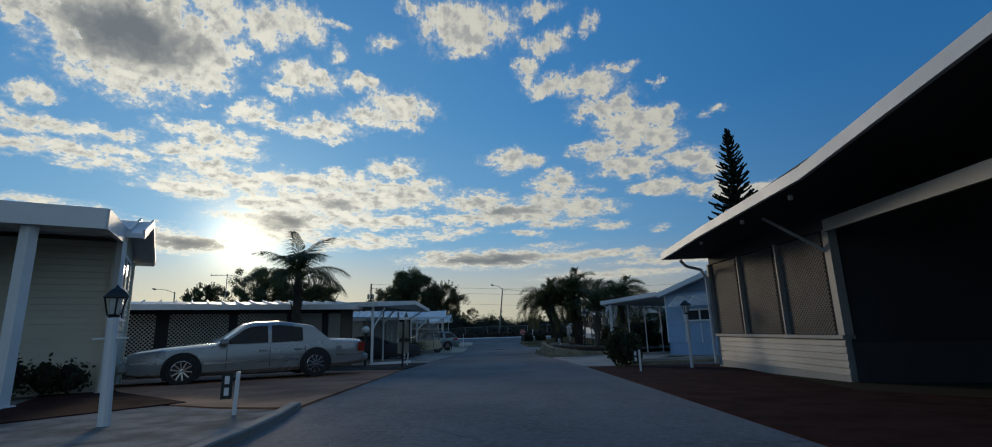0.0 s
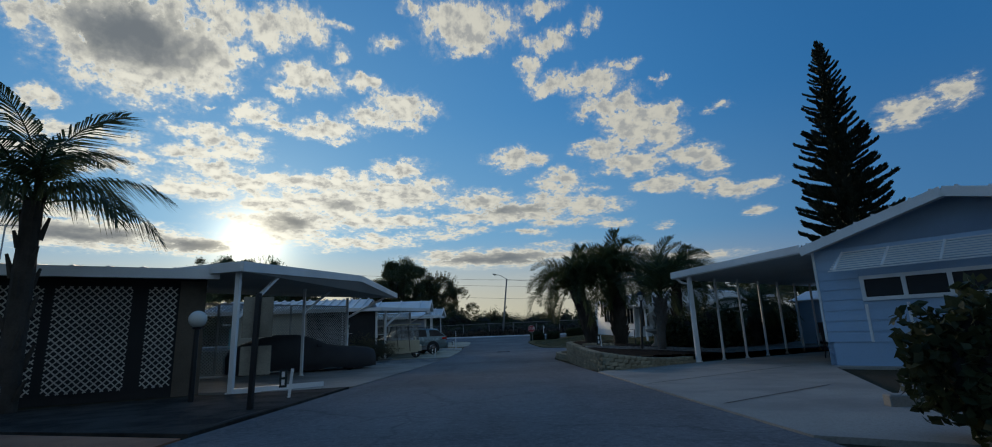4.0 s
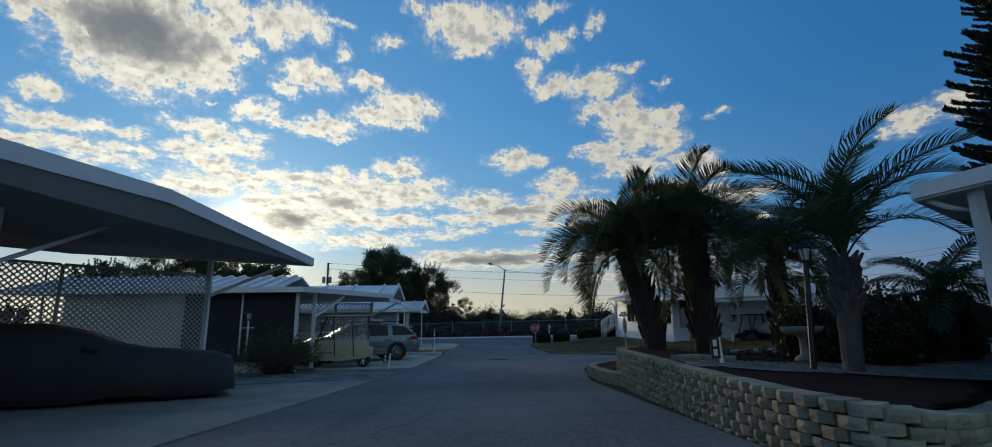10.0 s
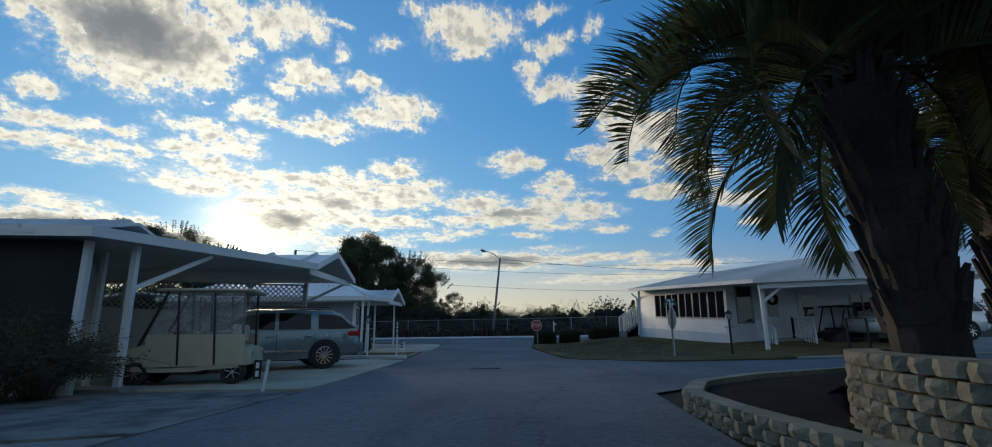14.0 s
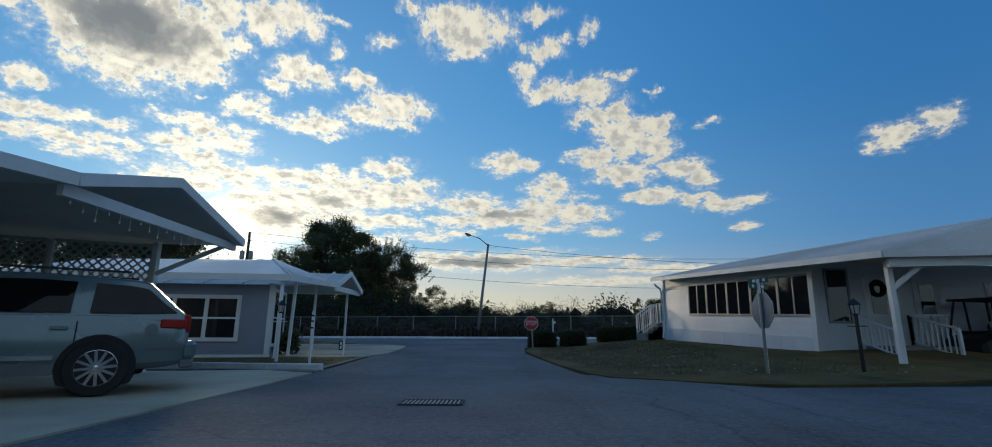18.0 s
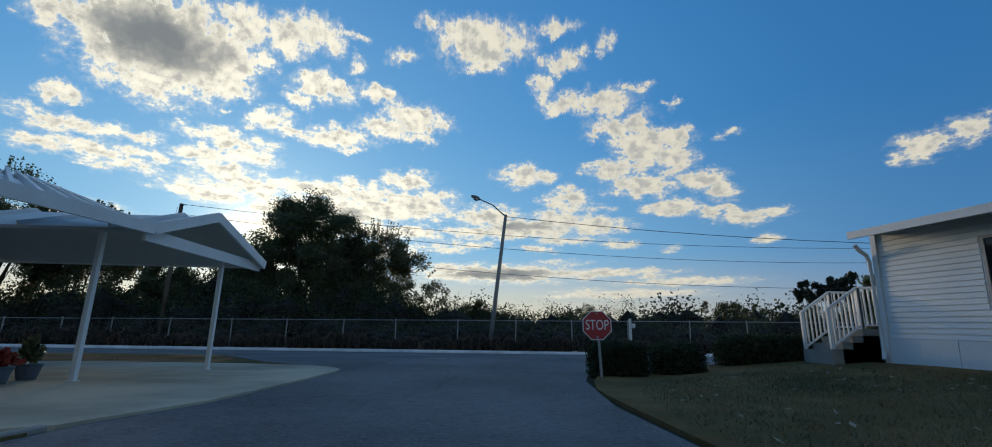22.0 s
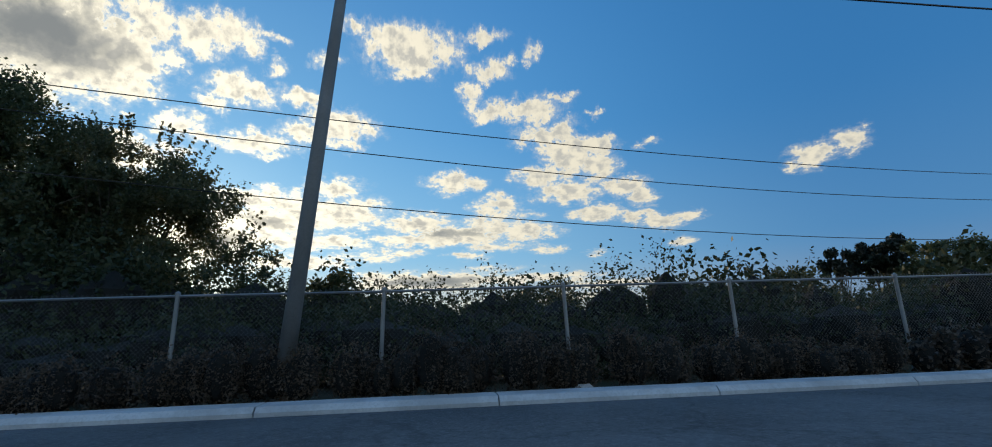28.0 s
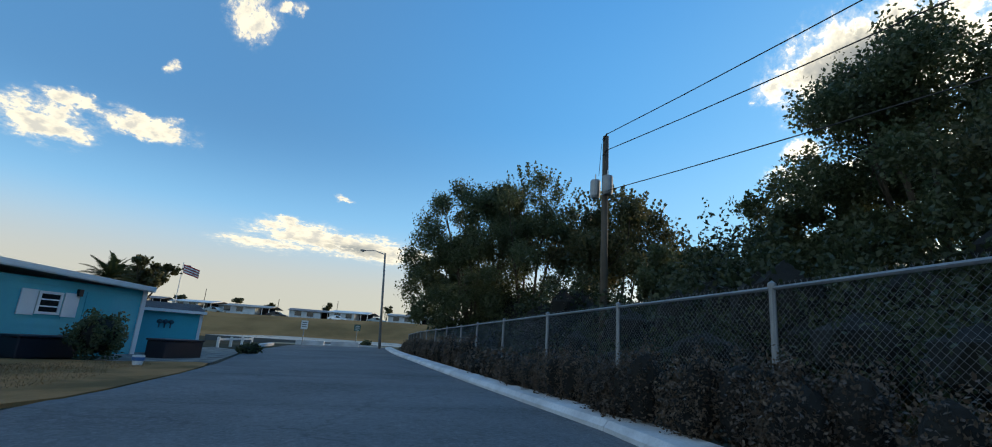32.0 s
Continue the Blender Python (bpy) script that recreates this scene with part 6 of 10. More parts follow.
# ---- foliage ----
def leaf_quads(centres, radii, counts, size, seed, stretch=1.6, shell=0.45, droop=0.0):
    """Leaves as small folded diamonds scattered in ellipsoidal clumps; returns verts and faces."""
    g = np.random.default_rng(seed)
    pos = []
    for c, r, n in zip(centres, radii, counts):
        v = g.normal(size=(n, 3))
        v /= np.linalg.norm(v, axis=1, keepdims=True) + 1e-9
        rad = shell + (1 - shell) * g.random((n, 1)) ** 0.6
        rad *= 0.8 + 0.35 * np.sin(v[:, :1] * 5 + c[0]) * np.cos(v[:, 1:2] * 6 + c[1])
        pos.append(np.asarray(c) + v * rad * np.asarray(r))
    p = np.concatenate(pos)
    n = len(p)
    a = g.normal(size=(n, 3))
    a[:, 2] -= droop
    a /= np.linalg.norm(a, axis=1, keepdims=True)
    b = np.cross(a, g.normal(size=(n, 3)))
    b /= np.linalg.norm(b, axis=1, keepdims=True) + 1e-9
    s = size * (0.6 + 0.8 * g.random((n, 1)))
    nrm = np.cross(a, b)
    v0 = p - a * s * stretch / 2
    v1 = p + b * s * 0.5 + nrm * s * 0.12
    v2 = p + a * s * stretch / 2
    v3 = p - b * s * 0.5 + nrm * s * 0.12
    verts = np.stack([v0, v1, v2, v3], 1).reshape(-1, 3)
    faces = np.arange(n * 4).reshape(n, 4)
    return verts, faces


def np_mesh(name, verts, faces, mat):
    me = bpy.data.meshes.new(name)
    nf = len(faces)
    me.vertices.add(len(verts))
    me.vertices.foreach_set("co", np.asarray(verts, np.float32).ravel())
    me.loops.add(nf * 4)
    me.loops.foreach_set("vertex_index", np.asarray(faces, np.int32).ravel())
    me.polygons.add(nf)
    me.polygons.foreach_set("loop_start", np.arange(0, nf * 4, 4, dtype=np.int32))
    me.polygons.foreach_set("loop_total", np.full(nf, 4, dtype=np.int32))
    me.update(calc_edges=True)
    me.materials.append(mat)
    return me


def tree(name, x, y, h, spread, label, mat=LEAF, seed=1, leaves=9000, size=0.16, trunk=0.22, low=0.35, clumps=26, lean=0.0, flat=0.7, clump=0.32, stems=1):
    """A broadleaf tree: tapered trunk, forked limbs, clumps of leaves at their ends."""
    r = random.Random(seed)
    z = ground_z(x, y)
    t = thing(name, x, y, z, 0, label, "tree")
    bm = new_bm()
    fork = h * low
    tips = []
    rod(bm, (0, 0, -0.2), (lean * 0.4, 0, fork), trunk, trunk * 0.7, 9)
    for i in range(7 + stems):
        a = 2 * math.pi * (i / (7.0 + stems)) + r.uniform(-0.3, 0.3)
        k = r.uniform(0.35, 0.8)
        mid = Vector((lean * 0.6 + math.cos(a) * spread * k * 0.5, math.sin(a) * spread * k * 0.5, fork + (h - fork) * r.uniform(0.25, 0.5)))
        end = Vector((lean + math.cos(a) * spread * k, math.sin(a) * spread * k, fork + (h - fork) * r.uniform(0.55, 0.95)))
        rod(bm, (lean * 0.4 * r.random(), 0, fork * r.uniform(0.6, 1.0)), mid, trunk * 0.45, trunk * 0.28, 7, False)
        rod(bm, mid, end, trunk * 0.28, trunk * 0.08, 6, False)
        for j in range(3):
            e2 = mid.lerp(end, r.uniform(0.2, 0.9)) + Vector((r.uniform(-1, 1), r.uniform(-1, 1), r.uniform(-0.1, 0.8))) * spread * 0.3
            rod(bm, mid.lerp(end, 0.1 + 0.25 * j), e2, trunk * 0.14, trunk * 0.04, 5, False)
            tips.append(e2)
        tips.append(end)
    part("trunk", bm, BARK, t)
    cs, rs, ns = [], [], []
    sprays = clumps if 7 < h < 11.9 and clumps >= 50 else 0
    for i in range(sprays):
        a, e = r.uniform(0, 6.28), r.uniform(0.15, 1.35)
        d = Vector((math.cos(a) * math.cos(e), math.sin(a) * math.cos(e), math.sin(e)))
        c = Vector((lean, 0, fork + (h - fork) * 0.45)) + Vector((d.x * spread, d.y * spread, d.z * (h - fork) * 0.55))
        for j in range(4):
            q = 0.13 - 0.02 * j
            cs.append(tuple(c + (d + Vector((0, 0, 0.6))).normalized() * 0.22 * j))
            rs.append((q, q, q * 1.6))
            ns.append(7)
    for i in range(clumps):
        if i < len(tips):
            c = tips[i]
        else:
            a, rr = r.uniform(0, 6.28), math.sqrt(r.random())
            zz = r.uniform(0.1, 1.0)
            w = math.sqrt(max(0.05, 1 - (2 * zz - 1.0) ** 2 * 0.85))
            c = Vector((lean + math.cos(a) * rr * spread * w, math.sin(a) * rr * spread * w, fork + (h - fork) * zz * 0.93))
        q = spread * clump * r.uniform(0.55, 1.15)
        cs.append(tuple(c))
        rs.append((q, q, q * flat))
        ns.append(max(20, int(leaves / clumps * r.uniform(0.7, 1.3))))
    v, f = leaf_quads(cs, rs, ns, size, seed, 1.7, 0.25)
    piece("crown", np_mesh("crown", v, f, mat), t)
    return t


def woods(name, label, band, seed, mat=HEDGE, size=0.14, category="woods"):
    """A mass of scrub: leafy clumps round dark solid cores over bands of (x0, x1, y0, y1, height, clumps per metre)."""
    r = random.Random(seed)
    cs, rs, ns = [], [], []
    for x0, x1, y0, y1, h, dens in band:
        for i in range(int(abs(x1 - x0) * dens)):
            x, y = r.uniform(x0, x1), r.uniform(y0, y1)
            hh = h * (0.8 + 0.16 * math.sin(x * 0.55 + y) + r.uniform(-0.14, 0.14))
            w = r.uniform(0.7, 1.3) * (0.8 + 0.1 * h)
            cs.append((x, y, ground_z(x, y) + hh * 0.46))
            rs.append((w, w, hh * 0.56))
            ns.append(int(46 * w * hh * (0.14 / size) ** 2.1))
    v, f = leaf_quads(cs, rs, ns, size, seed, 1.6, 0.66)
    ob = tagged(new(name, np_mesh(name, v, f, mat)), label, category, kind="stuff")
    # near-black cores stop the view through and put inner shade into colour
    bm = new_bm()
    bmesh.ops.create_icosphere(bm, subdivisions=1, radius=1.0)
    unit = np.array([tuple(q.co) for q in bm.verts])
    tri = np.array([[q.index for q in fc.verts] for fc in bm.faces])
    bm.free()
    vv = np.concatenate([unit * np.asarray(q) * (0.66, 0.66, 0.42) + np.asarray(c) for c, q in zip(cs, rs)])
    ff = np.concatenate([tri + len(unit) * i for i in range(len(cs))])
    inner = new("undergrowth", facet_mesh("undergrowth", vv.tolist(), ff.tolist(), DARK_FILL))
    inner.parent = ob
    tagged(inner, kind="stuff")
    return ob


def clipped_hedge(pts, h, w, label, seed, leaf=0.045, dens=900, mat=HEDGE, name="hedge"):
    """A dense shrub row: lumpy core with leaves on it."""
    r = random.Random(seed)
    t = thing(name, pts[0][0], pts[0][1], ground_z(*pts[0]), 0, label, "hedge")
    base = place(t).inverted()
    cs, rs, ns = [], [], []
    for a, b in zip(pts, pts[1:]):
        n = max(1, int(math.dist(a, b) / (w * 0.34)))
        for i in range(n):
            f = (i + r.random()) / n
            x, y = a[0] + (b[0] - a[0]) * f + r.uniform(-0.2, 0.2) * w, a[1] + (b[1] - a[1]) * f + r.uniform(-0.2, 0.2) * w
            hh, k = h * r.uniform(0.7, 1.12), w * r.uniform(0.36, 0.56)
            cs.append((x, y, ground_z(x, y) + hh * 0.48))
            rs.append((k, k, hh * 0.54))
            ns.append(int(dens * w * h * 0.7))
    # solid dark lumps stand in for the shade inside the shrub
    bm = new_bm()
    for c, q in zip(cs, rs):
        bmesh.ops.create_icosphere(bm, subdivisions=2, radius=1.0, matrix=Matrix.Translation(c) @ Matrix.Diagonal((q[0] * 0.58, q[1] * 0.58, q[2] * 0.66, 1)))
    ob = wpart("undergrowth", bm, DARK_FILL, t, "dark solid core that stands in for the inner shade")
    v, f = leaf_quads(cs, rs, ns, leaf, seed, 1.7, 0.55)
    ob = new("leaves", np_mesh("leaves", v, f, mat))
    ob.parent = t
    ob.matrix_parent_inverse = base
    return t


# shrubs between kerb and fence
for i, (x0, x1) in enumerate(((-38, -31), (-30.8, -24.5), (-24.2, -19), (-18.8, -14.6), (-14.4, -10.6), (-10.4, -7.2), (-7.0, -3.4), (-3.2, 0.4), (0.7, 4.2), (4.6, 8.5), (9, 15), (16, 24))):
    pts = [(x0, path_y(FENCE, x0) - 0.48), ((x0 + x1) / 2, path_y(FENCE, (x0 + x1) / 2) - 0.42), (x1, path_y(FENCE, x1) - 0.48)]
    near = -16 < x0 < 8
    clipped_hedge(pts, 0.84 + 0.1 * (i % 3), 0.74, "low brownish shrub hedge along the fence", 40 + i, 0.021 if near else 0.045, 4300 if near else 1000, SHRUB)
# clipped hedges by the stop sign
def box_hedge(x0, x1, y0, y1, h, label, seed):
    """A hedge trimmed to a rounded box, its faces made of small leafy tufts."""
    r = random.Random(seed)
    z = ground_z((x0 + x1) / 2, y0)
    t = thing("hedge", (x0 + x1) / 2, (y0 + y1) / 2, z, 0, label, "hedge")
    base = place(t).inverted()
    # dark box core in place of the hedge's shaded inside
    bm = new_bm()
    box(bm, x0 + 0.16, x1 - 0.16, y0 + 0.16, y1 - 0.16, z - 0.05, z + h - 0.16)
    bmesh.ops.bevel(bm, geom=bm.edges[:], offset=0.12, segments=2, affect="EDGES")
    wpart("undergrowth", bm, DARK_FILL, t, "dark solid core that stands in for the inner shade")
    nx, ny, nz = int((x1 - x0) / 0.2), int((y1 - y0) / 0.2), int(h / 0.2)
    cs, rs, ns = [], [], []
    for i in range(nx + 1):
        for j in range(ny + 1):
            for k in range(nz + 1):
                if i in (0, nx) or j in (0, ny) or k == nz:
                    q = r.uniform(0.13, 0.19)
                    cut = 0.06 * ((i in (0, nx)) + (j in (0, ny)) + (k == nz) - 1)
                    cx, cy = (x0 + x1) / 2, (y0 + y1) / 2
                    x, y = x0 + 0.13 + (x1 - x0 - 0.26) * i / nx, y0 + 0.13 + (y1 - y0 - 0.26) * j / ny
                    x, y = x + (cut if x < cx else -cut) + r.uniform(-0.04, 0.04), y + (cut if y < cy else -cut) + r.uniform(-0.04, 0.04)
                    cs.append((x, y, z + 0.1 + (h - 0.22) * k / nz - cut + r.uniform(-0.04, 0.03)))
                    rs.append((q, q, q))
                    ns.append(150)
    v, f = leaf_quads(cs, rs, ns, 0.03, seed, 1.7, 0.55)
    ob = new("leaves", np_mesh("leaves", v, f, HEDGE))
    ob.parent = t
    ob.matrix_parent_inverse = base
    return t


box_hedge(1.95, 3.3, 59.35, 60.35, 0.8, "dark boxy clipped hedge beside the stop sign", 70)
box_hedge(3.55, 4.85, 60.1, 61.1, 0.76, "dark boxy clipped hedge beside the lawn", 71)
box_hedge(5.6, 8.0, 61.2, 62.3, 0.75, "dark clipped hedge beside the lawn", 72)
box_hedge(8.8, 10.1, 62.3, 63.3, 0.75, "dark clipped hedge near the steps", 73)
clipped_hedge([(11.5, 64.0), (12.6, 64.4)], 1.2, 1.3, "yellowish shrub by the steps", 78, 0.05, 2500, LEAF_WARM, "shrub")
# round bush by the drive
clipped_hedge([(3.45, 14.6), (4.1, 14.75)], 1.0, 1.2, "dense round dark hibiscus bush", 80, 0.06, 3600, HEDGE, "bush")
clipped_hedge([(-19.7, 62.7), (-19.1, 62.95)], 1.5, 1.5, "loose green shrub in front of the teal wall", 81, 0.055, 2300, LEAF, "shrub")
# thin branching shrub in front of the screened wall
clipped_hedge([(-8.6, 8.6), (-8.0, 9.6)], 0.9, 0.7, "sparse shrub against the cream wall", 84, 0.05, 900, HEDGE, "shrub")

# scrub and woods behind the fence
woods("scrub", "dark tangled scrub and small trees behind the fence", [(-42, -22, 84, 92, 4.8, 2.6), (-60, -20, 79, 86, 4.2, 2.2), (9, 34, 80, 88, 4.0, 2.8), (20, 60, 90, 104, 5.0, 1.8), (40, 100, 84, 110, 5.0, 1.4)], 5)
woods("scrub", "dense small-leaved scrub close behind the fence", [(-25, -6, 79.5, 84, 5.0, 3.4), (-10, -2, 80, 84, 4.4, 3.4), (-4, 4, 80, 84, 3.1, 2.0), (-48, -24, 76.8, 80, 5.2, 2.6), (-25, -13, 77.5, 81, 4.6, 2.4), (-24, -8, 81, 85, 6.6, 1.2), (12, 40, 78, 82, 2.6, 2.0)], 12, HEDGE, 0.1)
woods("scrub", "fine twiggy scrub pressed against the wire fence", [(-4, 9, 78.5, 84, 3.6, 3.6), (-30, -3, 76.6, 79, 2.5, 1.9), (-4, 12, 77.2, 79, 2.3, 2.2)], 13, HEDGE, 0.06)
woods("distant_woods", "distant dark belt of trees beyond the scrub", [(-60, 40, 104, 120, 5.0, 1.0), (20, 140, 120, 140, 6.0, 0.8), (90, 190, 70, 130, 8.0, 0.6), (-120, -60, 100, 130, 6.0, 0.6)], 6, HEDGE, 0.5)
tree("tall_tree", -16.6, 87.4, 12.0, 5.3, "tall spreading tree with a clumped dark crown", LEAF, 3, 104000, 0.09, 0.34, 0.16, 104, 0, 0.85, 0.25)
tree("small_tree", -11.0, 86.0, 9.3, 4.3, "bushy tree with thin sunlit leaves", LEAF_WARM, 4, 46000, 0.08, 0.2, 0.12, 80, 0.3, 0.85, 0.25)
tree("small_tree", -13.6, 86.8, 8.0, 3.2, "dense dark tree between the taller crowns", LEAF, 14, 34000, 0.085, 0.2, 0.12, 54, 0, 0.85, 0.28)
tree("small_tree", -20.4, 86.4, 9.0, 3.4, "bushy tree behind the fence", LEAF, 5, 48000, 0.085, 0.18, 0.06, 48, 0, 0.9, 0.29)
tree("small_tree", -25.4, 83.6, 5.9, 2.8, "low bushy tree behind the fence", LEAF, 15, 30000, 0.09, 0.14, 0.06, 60, 0, 0.9, 0.3)
tree("small_tree", -37.0, 75.4, 12.0, 4.6, "dense dark tree overhanging the fence", LEAF, 7, 84000, 0.085, 0.25, 0.04, 140, 0, 1.0, 0.24)
tree("small_tree", -33.6, 78.2, 11.6, 3.8, "twiggy dark tree behind the fence", LEAF, 17, 52000, 0.08, 0.22, 0.05, 90, 0, 0.95, 0.27)
tree("small_tree", -31.4, 82.6, 9.9, 4.3, "leafy green tree behind the utility pole", LEAF_WARM, 8, 40000, 0.11, 0.22, 0.08, 70, 0, 0.85, 0.28)
tree("small_tree", -45.5, 75.2, 9.0, 3.6, "dark bushy tree where the fence ends", LEAF, 9, 28800, 0.131, 0.2, 0.08, 50, 0, 1.0, 0.28)
for i, (x, y, h, s) in enumerate(((-6.8, 84, 4.9, 2.6), (-2, 84, 3.3, 2.4), (5.0, 85, 3.2, 2.4), (17, 88, 4.0, 2.4), (24, 101, 4.6, 3.0), (33, 105, 5.2, 3.3))):
    tree("small_tree", x, y, h, s, "thin twiggy tree in the scrub", LEAF_WARM, 20 + i, 8000, 0.08, 0.06, 0.05, 70, 0, 0.95, 0.2)
tree("pine", 30.4, 100, 7.7, 1.45, "slender pine with an open, gappy crown", NEEDLES, 30, 7000, 0.13, 0.11, 0.42, 20, 0, 1.15, 0.3)
tree("pine", 33.2, 100, 8.0, 2.1, "pine with a rounded clumpy crown", NEEDLES, 33, 15000, 0.14, 0.14, 0.38, 34, 0, 0.95, 0.27)
for i, (x, y, h, s) in enumerate(((38, 100, 8.0, 3.6), (45, 102, 8.6, 4.2), (53, 104, 9.0, 4.6), (35, 99, 5.0, 2.4))):
    tree("tall_tree", x, y, h, s, "leafy tree at the edge of the far woods", LEAF, 36 + i, 12000, 0.16, 0.3, 0.1, 46, 0, 0.85, 0.3)


def grass(name, label, spots, count, seed, h=0.05, mat=None):
    """Blades of dry grass scattered over ellipses (x, y, half width, half length)."""
    g = np.random.default_rng(seed)
    pos = []
    for x, y, a, b in spots:
        n = int(count * a * b)
        r, t = np.sqrt(g.random(n)), g.random(n) * 6.283
        px, py = x + a * r * np.cos(t), y + b * r * np.sin(t)
        pos.append(np.stack([px, py, np.array([ground_z(u, v) for u, v in zip(px, py)]) + 0.015], 1))
    p = np.concatenate(pos)
    n = len(p)
    up = np.stack([g.normal(size=n) * 0.7, g.normal(size=n) * 0.7, np.ones(n)], 1)
    up *= (h * (0.4 + g.random((n, 1)))) / np.linalg.norm(up, axis=1, keepdims=True)
    t = g.random(n) * 6.283
    side = np.stack([np.cos(t), np.sin(t), np.zeros(n)], 1) * 0.006
    v = np.stack([p - side, p + side, p + up + side * 0.3, p + up - side * 0.3], 1).reshape(-1, 3)
    return tagged(new(name, np_mesh(name, v, np.arange(n * 4).reshape(n, 4), mat or DRYGRASS)), label, "grass", kind="stuff")


def fallen_leaves(name, label, spots, seed):
    """Single dry leaves lying flat on the grass."""
    g = np.random.default_rng(seed)
    pos = []
    for x, y, a, b, n in spots:
        r, t = np.sqrt(g.random(n)), g.random(n) * 6.283
        px, py = x + a * r * np.cos(t), y + b * r * np.sin(t)
        pos.append(np.stack([px, py, np.array([ground_z(u, v) for u, v in zip(px, py)]) + 0.045], 1))
    p = np.concatenate(pos)
    n = len(p)
    t = g.random(n) * 6.283
    u = np.stack([np.cos(t), np.sin(t), g.normal(size=n) * 0.3], 1) * (0.025 + 0.03 * g.random((n, 1)))
    v = np.stack([-np.sin(t), np.cos(t), g.normal(size=n) * 0.3], 1) * (0.02 + 0.02 * g.random((n, 1)))
    q = np.stack([p - u, p + v, p + u, p - v], 1).reshape(-1, 3)
    return tagged(new(name, np_mesh(name, q, np.arange(n * 4).reshape(n, 4), DEAD_LEAF)), label, "leaves", kind="stuff")


DEAD_LEAF = leafy("dead_leaves", (0.22, 0.16, 0.09), (0.42, 0.34, 0.22), 0.1)
fallen_leaves("fallen_leaves", "scattered pale dry leaves on the corner lawn", [(4.8, 53.0, 2.6, 6.0, 130), (6.8, 55.0, 1.6, 4.0, 60), (6.5, 47.2, 4.0, 1.8, 60)], 31)
STRAW = leafy("straw_blades", (0.24, 0.125, 0.05), (0.40, 0.23, 0.105), 0.2)
DRYGRASS = leafy("dry_grass_blades", (0.09, 0.09, 0.035), (0.24, 0.19, 0.09), 0.2)
grass("grass", "short patchy grass on the corner lawn", [(4.6, 53.5, 2.6, 6.0), (6.3, 55.5, 1.7, 5.0), (4.2, 48.0, 1.6, 2.0), (7.0, 47.6, 2.6, 1.7)], 900, 7)
grass("grass", "short dry grass on the lawn by the teal house", [(-13.2, 63.6, 3.6, 2.0), (-17.2, 63.8, 1.6, 1.2)], 900, 8, 0.04, STRAW)
grass("grass", "short grass before the grey-blue house", [(-6.0, 49.8, 2.0, 1.5)], 900, 9)
retaining_wall("retaining_wall", WALL_LINE, "curved retaining wall of tan split-face concrete blocks")
edging = thing("stone_edging", 3.1, 28.5, bed_z(3.1, 28.5), 0, "short row of tan blocks between mulch and gravel", "edging", kind="structure")
for k in range(5):
    q = Vector((2.72, 28.28)).lerp(Vector((3.62, 28.78)), k / 4)
    wpiece("block", BLOCKS[k], edging, pose(q.x, q.y, bed_z(q.x, q.y) - 0.01, 0, 0, 29 + k % 3))
retaining_wall("low_retaining_wall", LOW_LINE, "low curved wall of tan split-face blocks at the kerb")
# ---- palms ----
def frond_mesh(name, length, a0, a1, pairs, leaf, width, vee, seed, mat=PALMLEAF, hang=0.5):
    """A feather leaf along +x: an arching rib with two rows of narrow leaflets."""
    r = random.Random(seed)
    verts, faces = [], []
    p, n = Vector((0, 0, 0)), 14
    pts = [p.copy()]
    dirs = []
    for i in range(n):
        t = (i + 0.5) / n
        a = math.radians(a0 + (a1 - a0) * t ** 1.15)
        d = Vector((math.cos(a), 0, math.sin(a)))
        dirs.append(d)
        p = p + d * (length / n)
        pts.append(p.copy())
    for i in range(n):
        w0, w1 = 0.022 * (1 - i / n) + 0.004, 0.022 * (1 - (i + 1) / n) + 0.004
        b = len(verts)
        up = Vector((-dirs[i].z, 0, dirs[i].x))
        for c, w in ((pts[i], w0), (pts[i + 1], w1)):
            verts += [tuple(c + Vector((0, w, 0))), tuple(c - Vector((0, w, 0))), tuple(c - up * w * 1.2)]
        faces += [(b, b + 3, b + 4, b + 1), (b + 1, b + 4, b + 5, b + 2), (b + 2, b + 5, b + 3, b)]
    for k in range(pairs):
        t = 0.16 + 0.83 * k / (pairs - 1)
        f = t * n
        i = min(int(f), n - 1)
        c = pts[i].lerp(pts[i + 1], f - i)
        d = dirs[i]
        up = Vector((-d.z, 0, d.x))
        size = leaf * (0.45 + 0.9 * math.sin(math.pi * min(1.0, 0.12 + t * 0.92)) ** 0.8) * r.uniform(0.85, 1.1)
        for s in (-1, 1):
            out = (d * (0.45 + 0.5 * t) + Vector((0, s, 0)) * (1.0 - 0.35 * t) + up * vee + Vector((r.uniform(-0.12, 0.12), r.uniform(-0.1, 0.1), r.uniform(-0.15, 0.1)))).normalized()
            tip = c + out * size + Vector((0, 0, -hang * size * size / leaf))
            mid = c + out * size * 0.5 + Vector((0, 0, -hang * 0.12 * size))
            side = out.cross(up).normalized() * width
            b = len(verts)
            verts += [tuple(c - side * 0.5), tuple(c + side * 0.5), tuple(mid + side), tuple(mid - side), tuple(tip)]
            faces += [(b, b + 1, b + 2, b + 3), (b + 3, b + 2, b + 4)]
    return facet_mesh(name, verts, faces, mat)


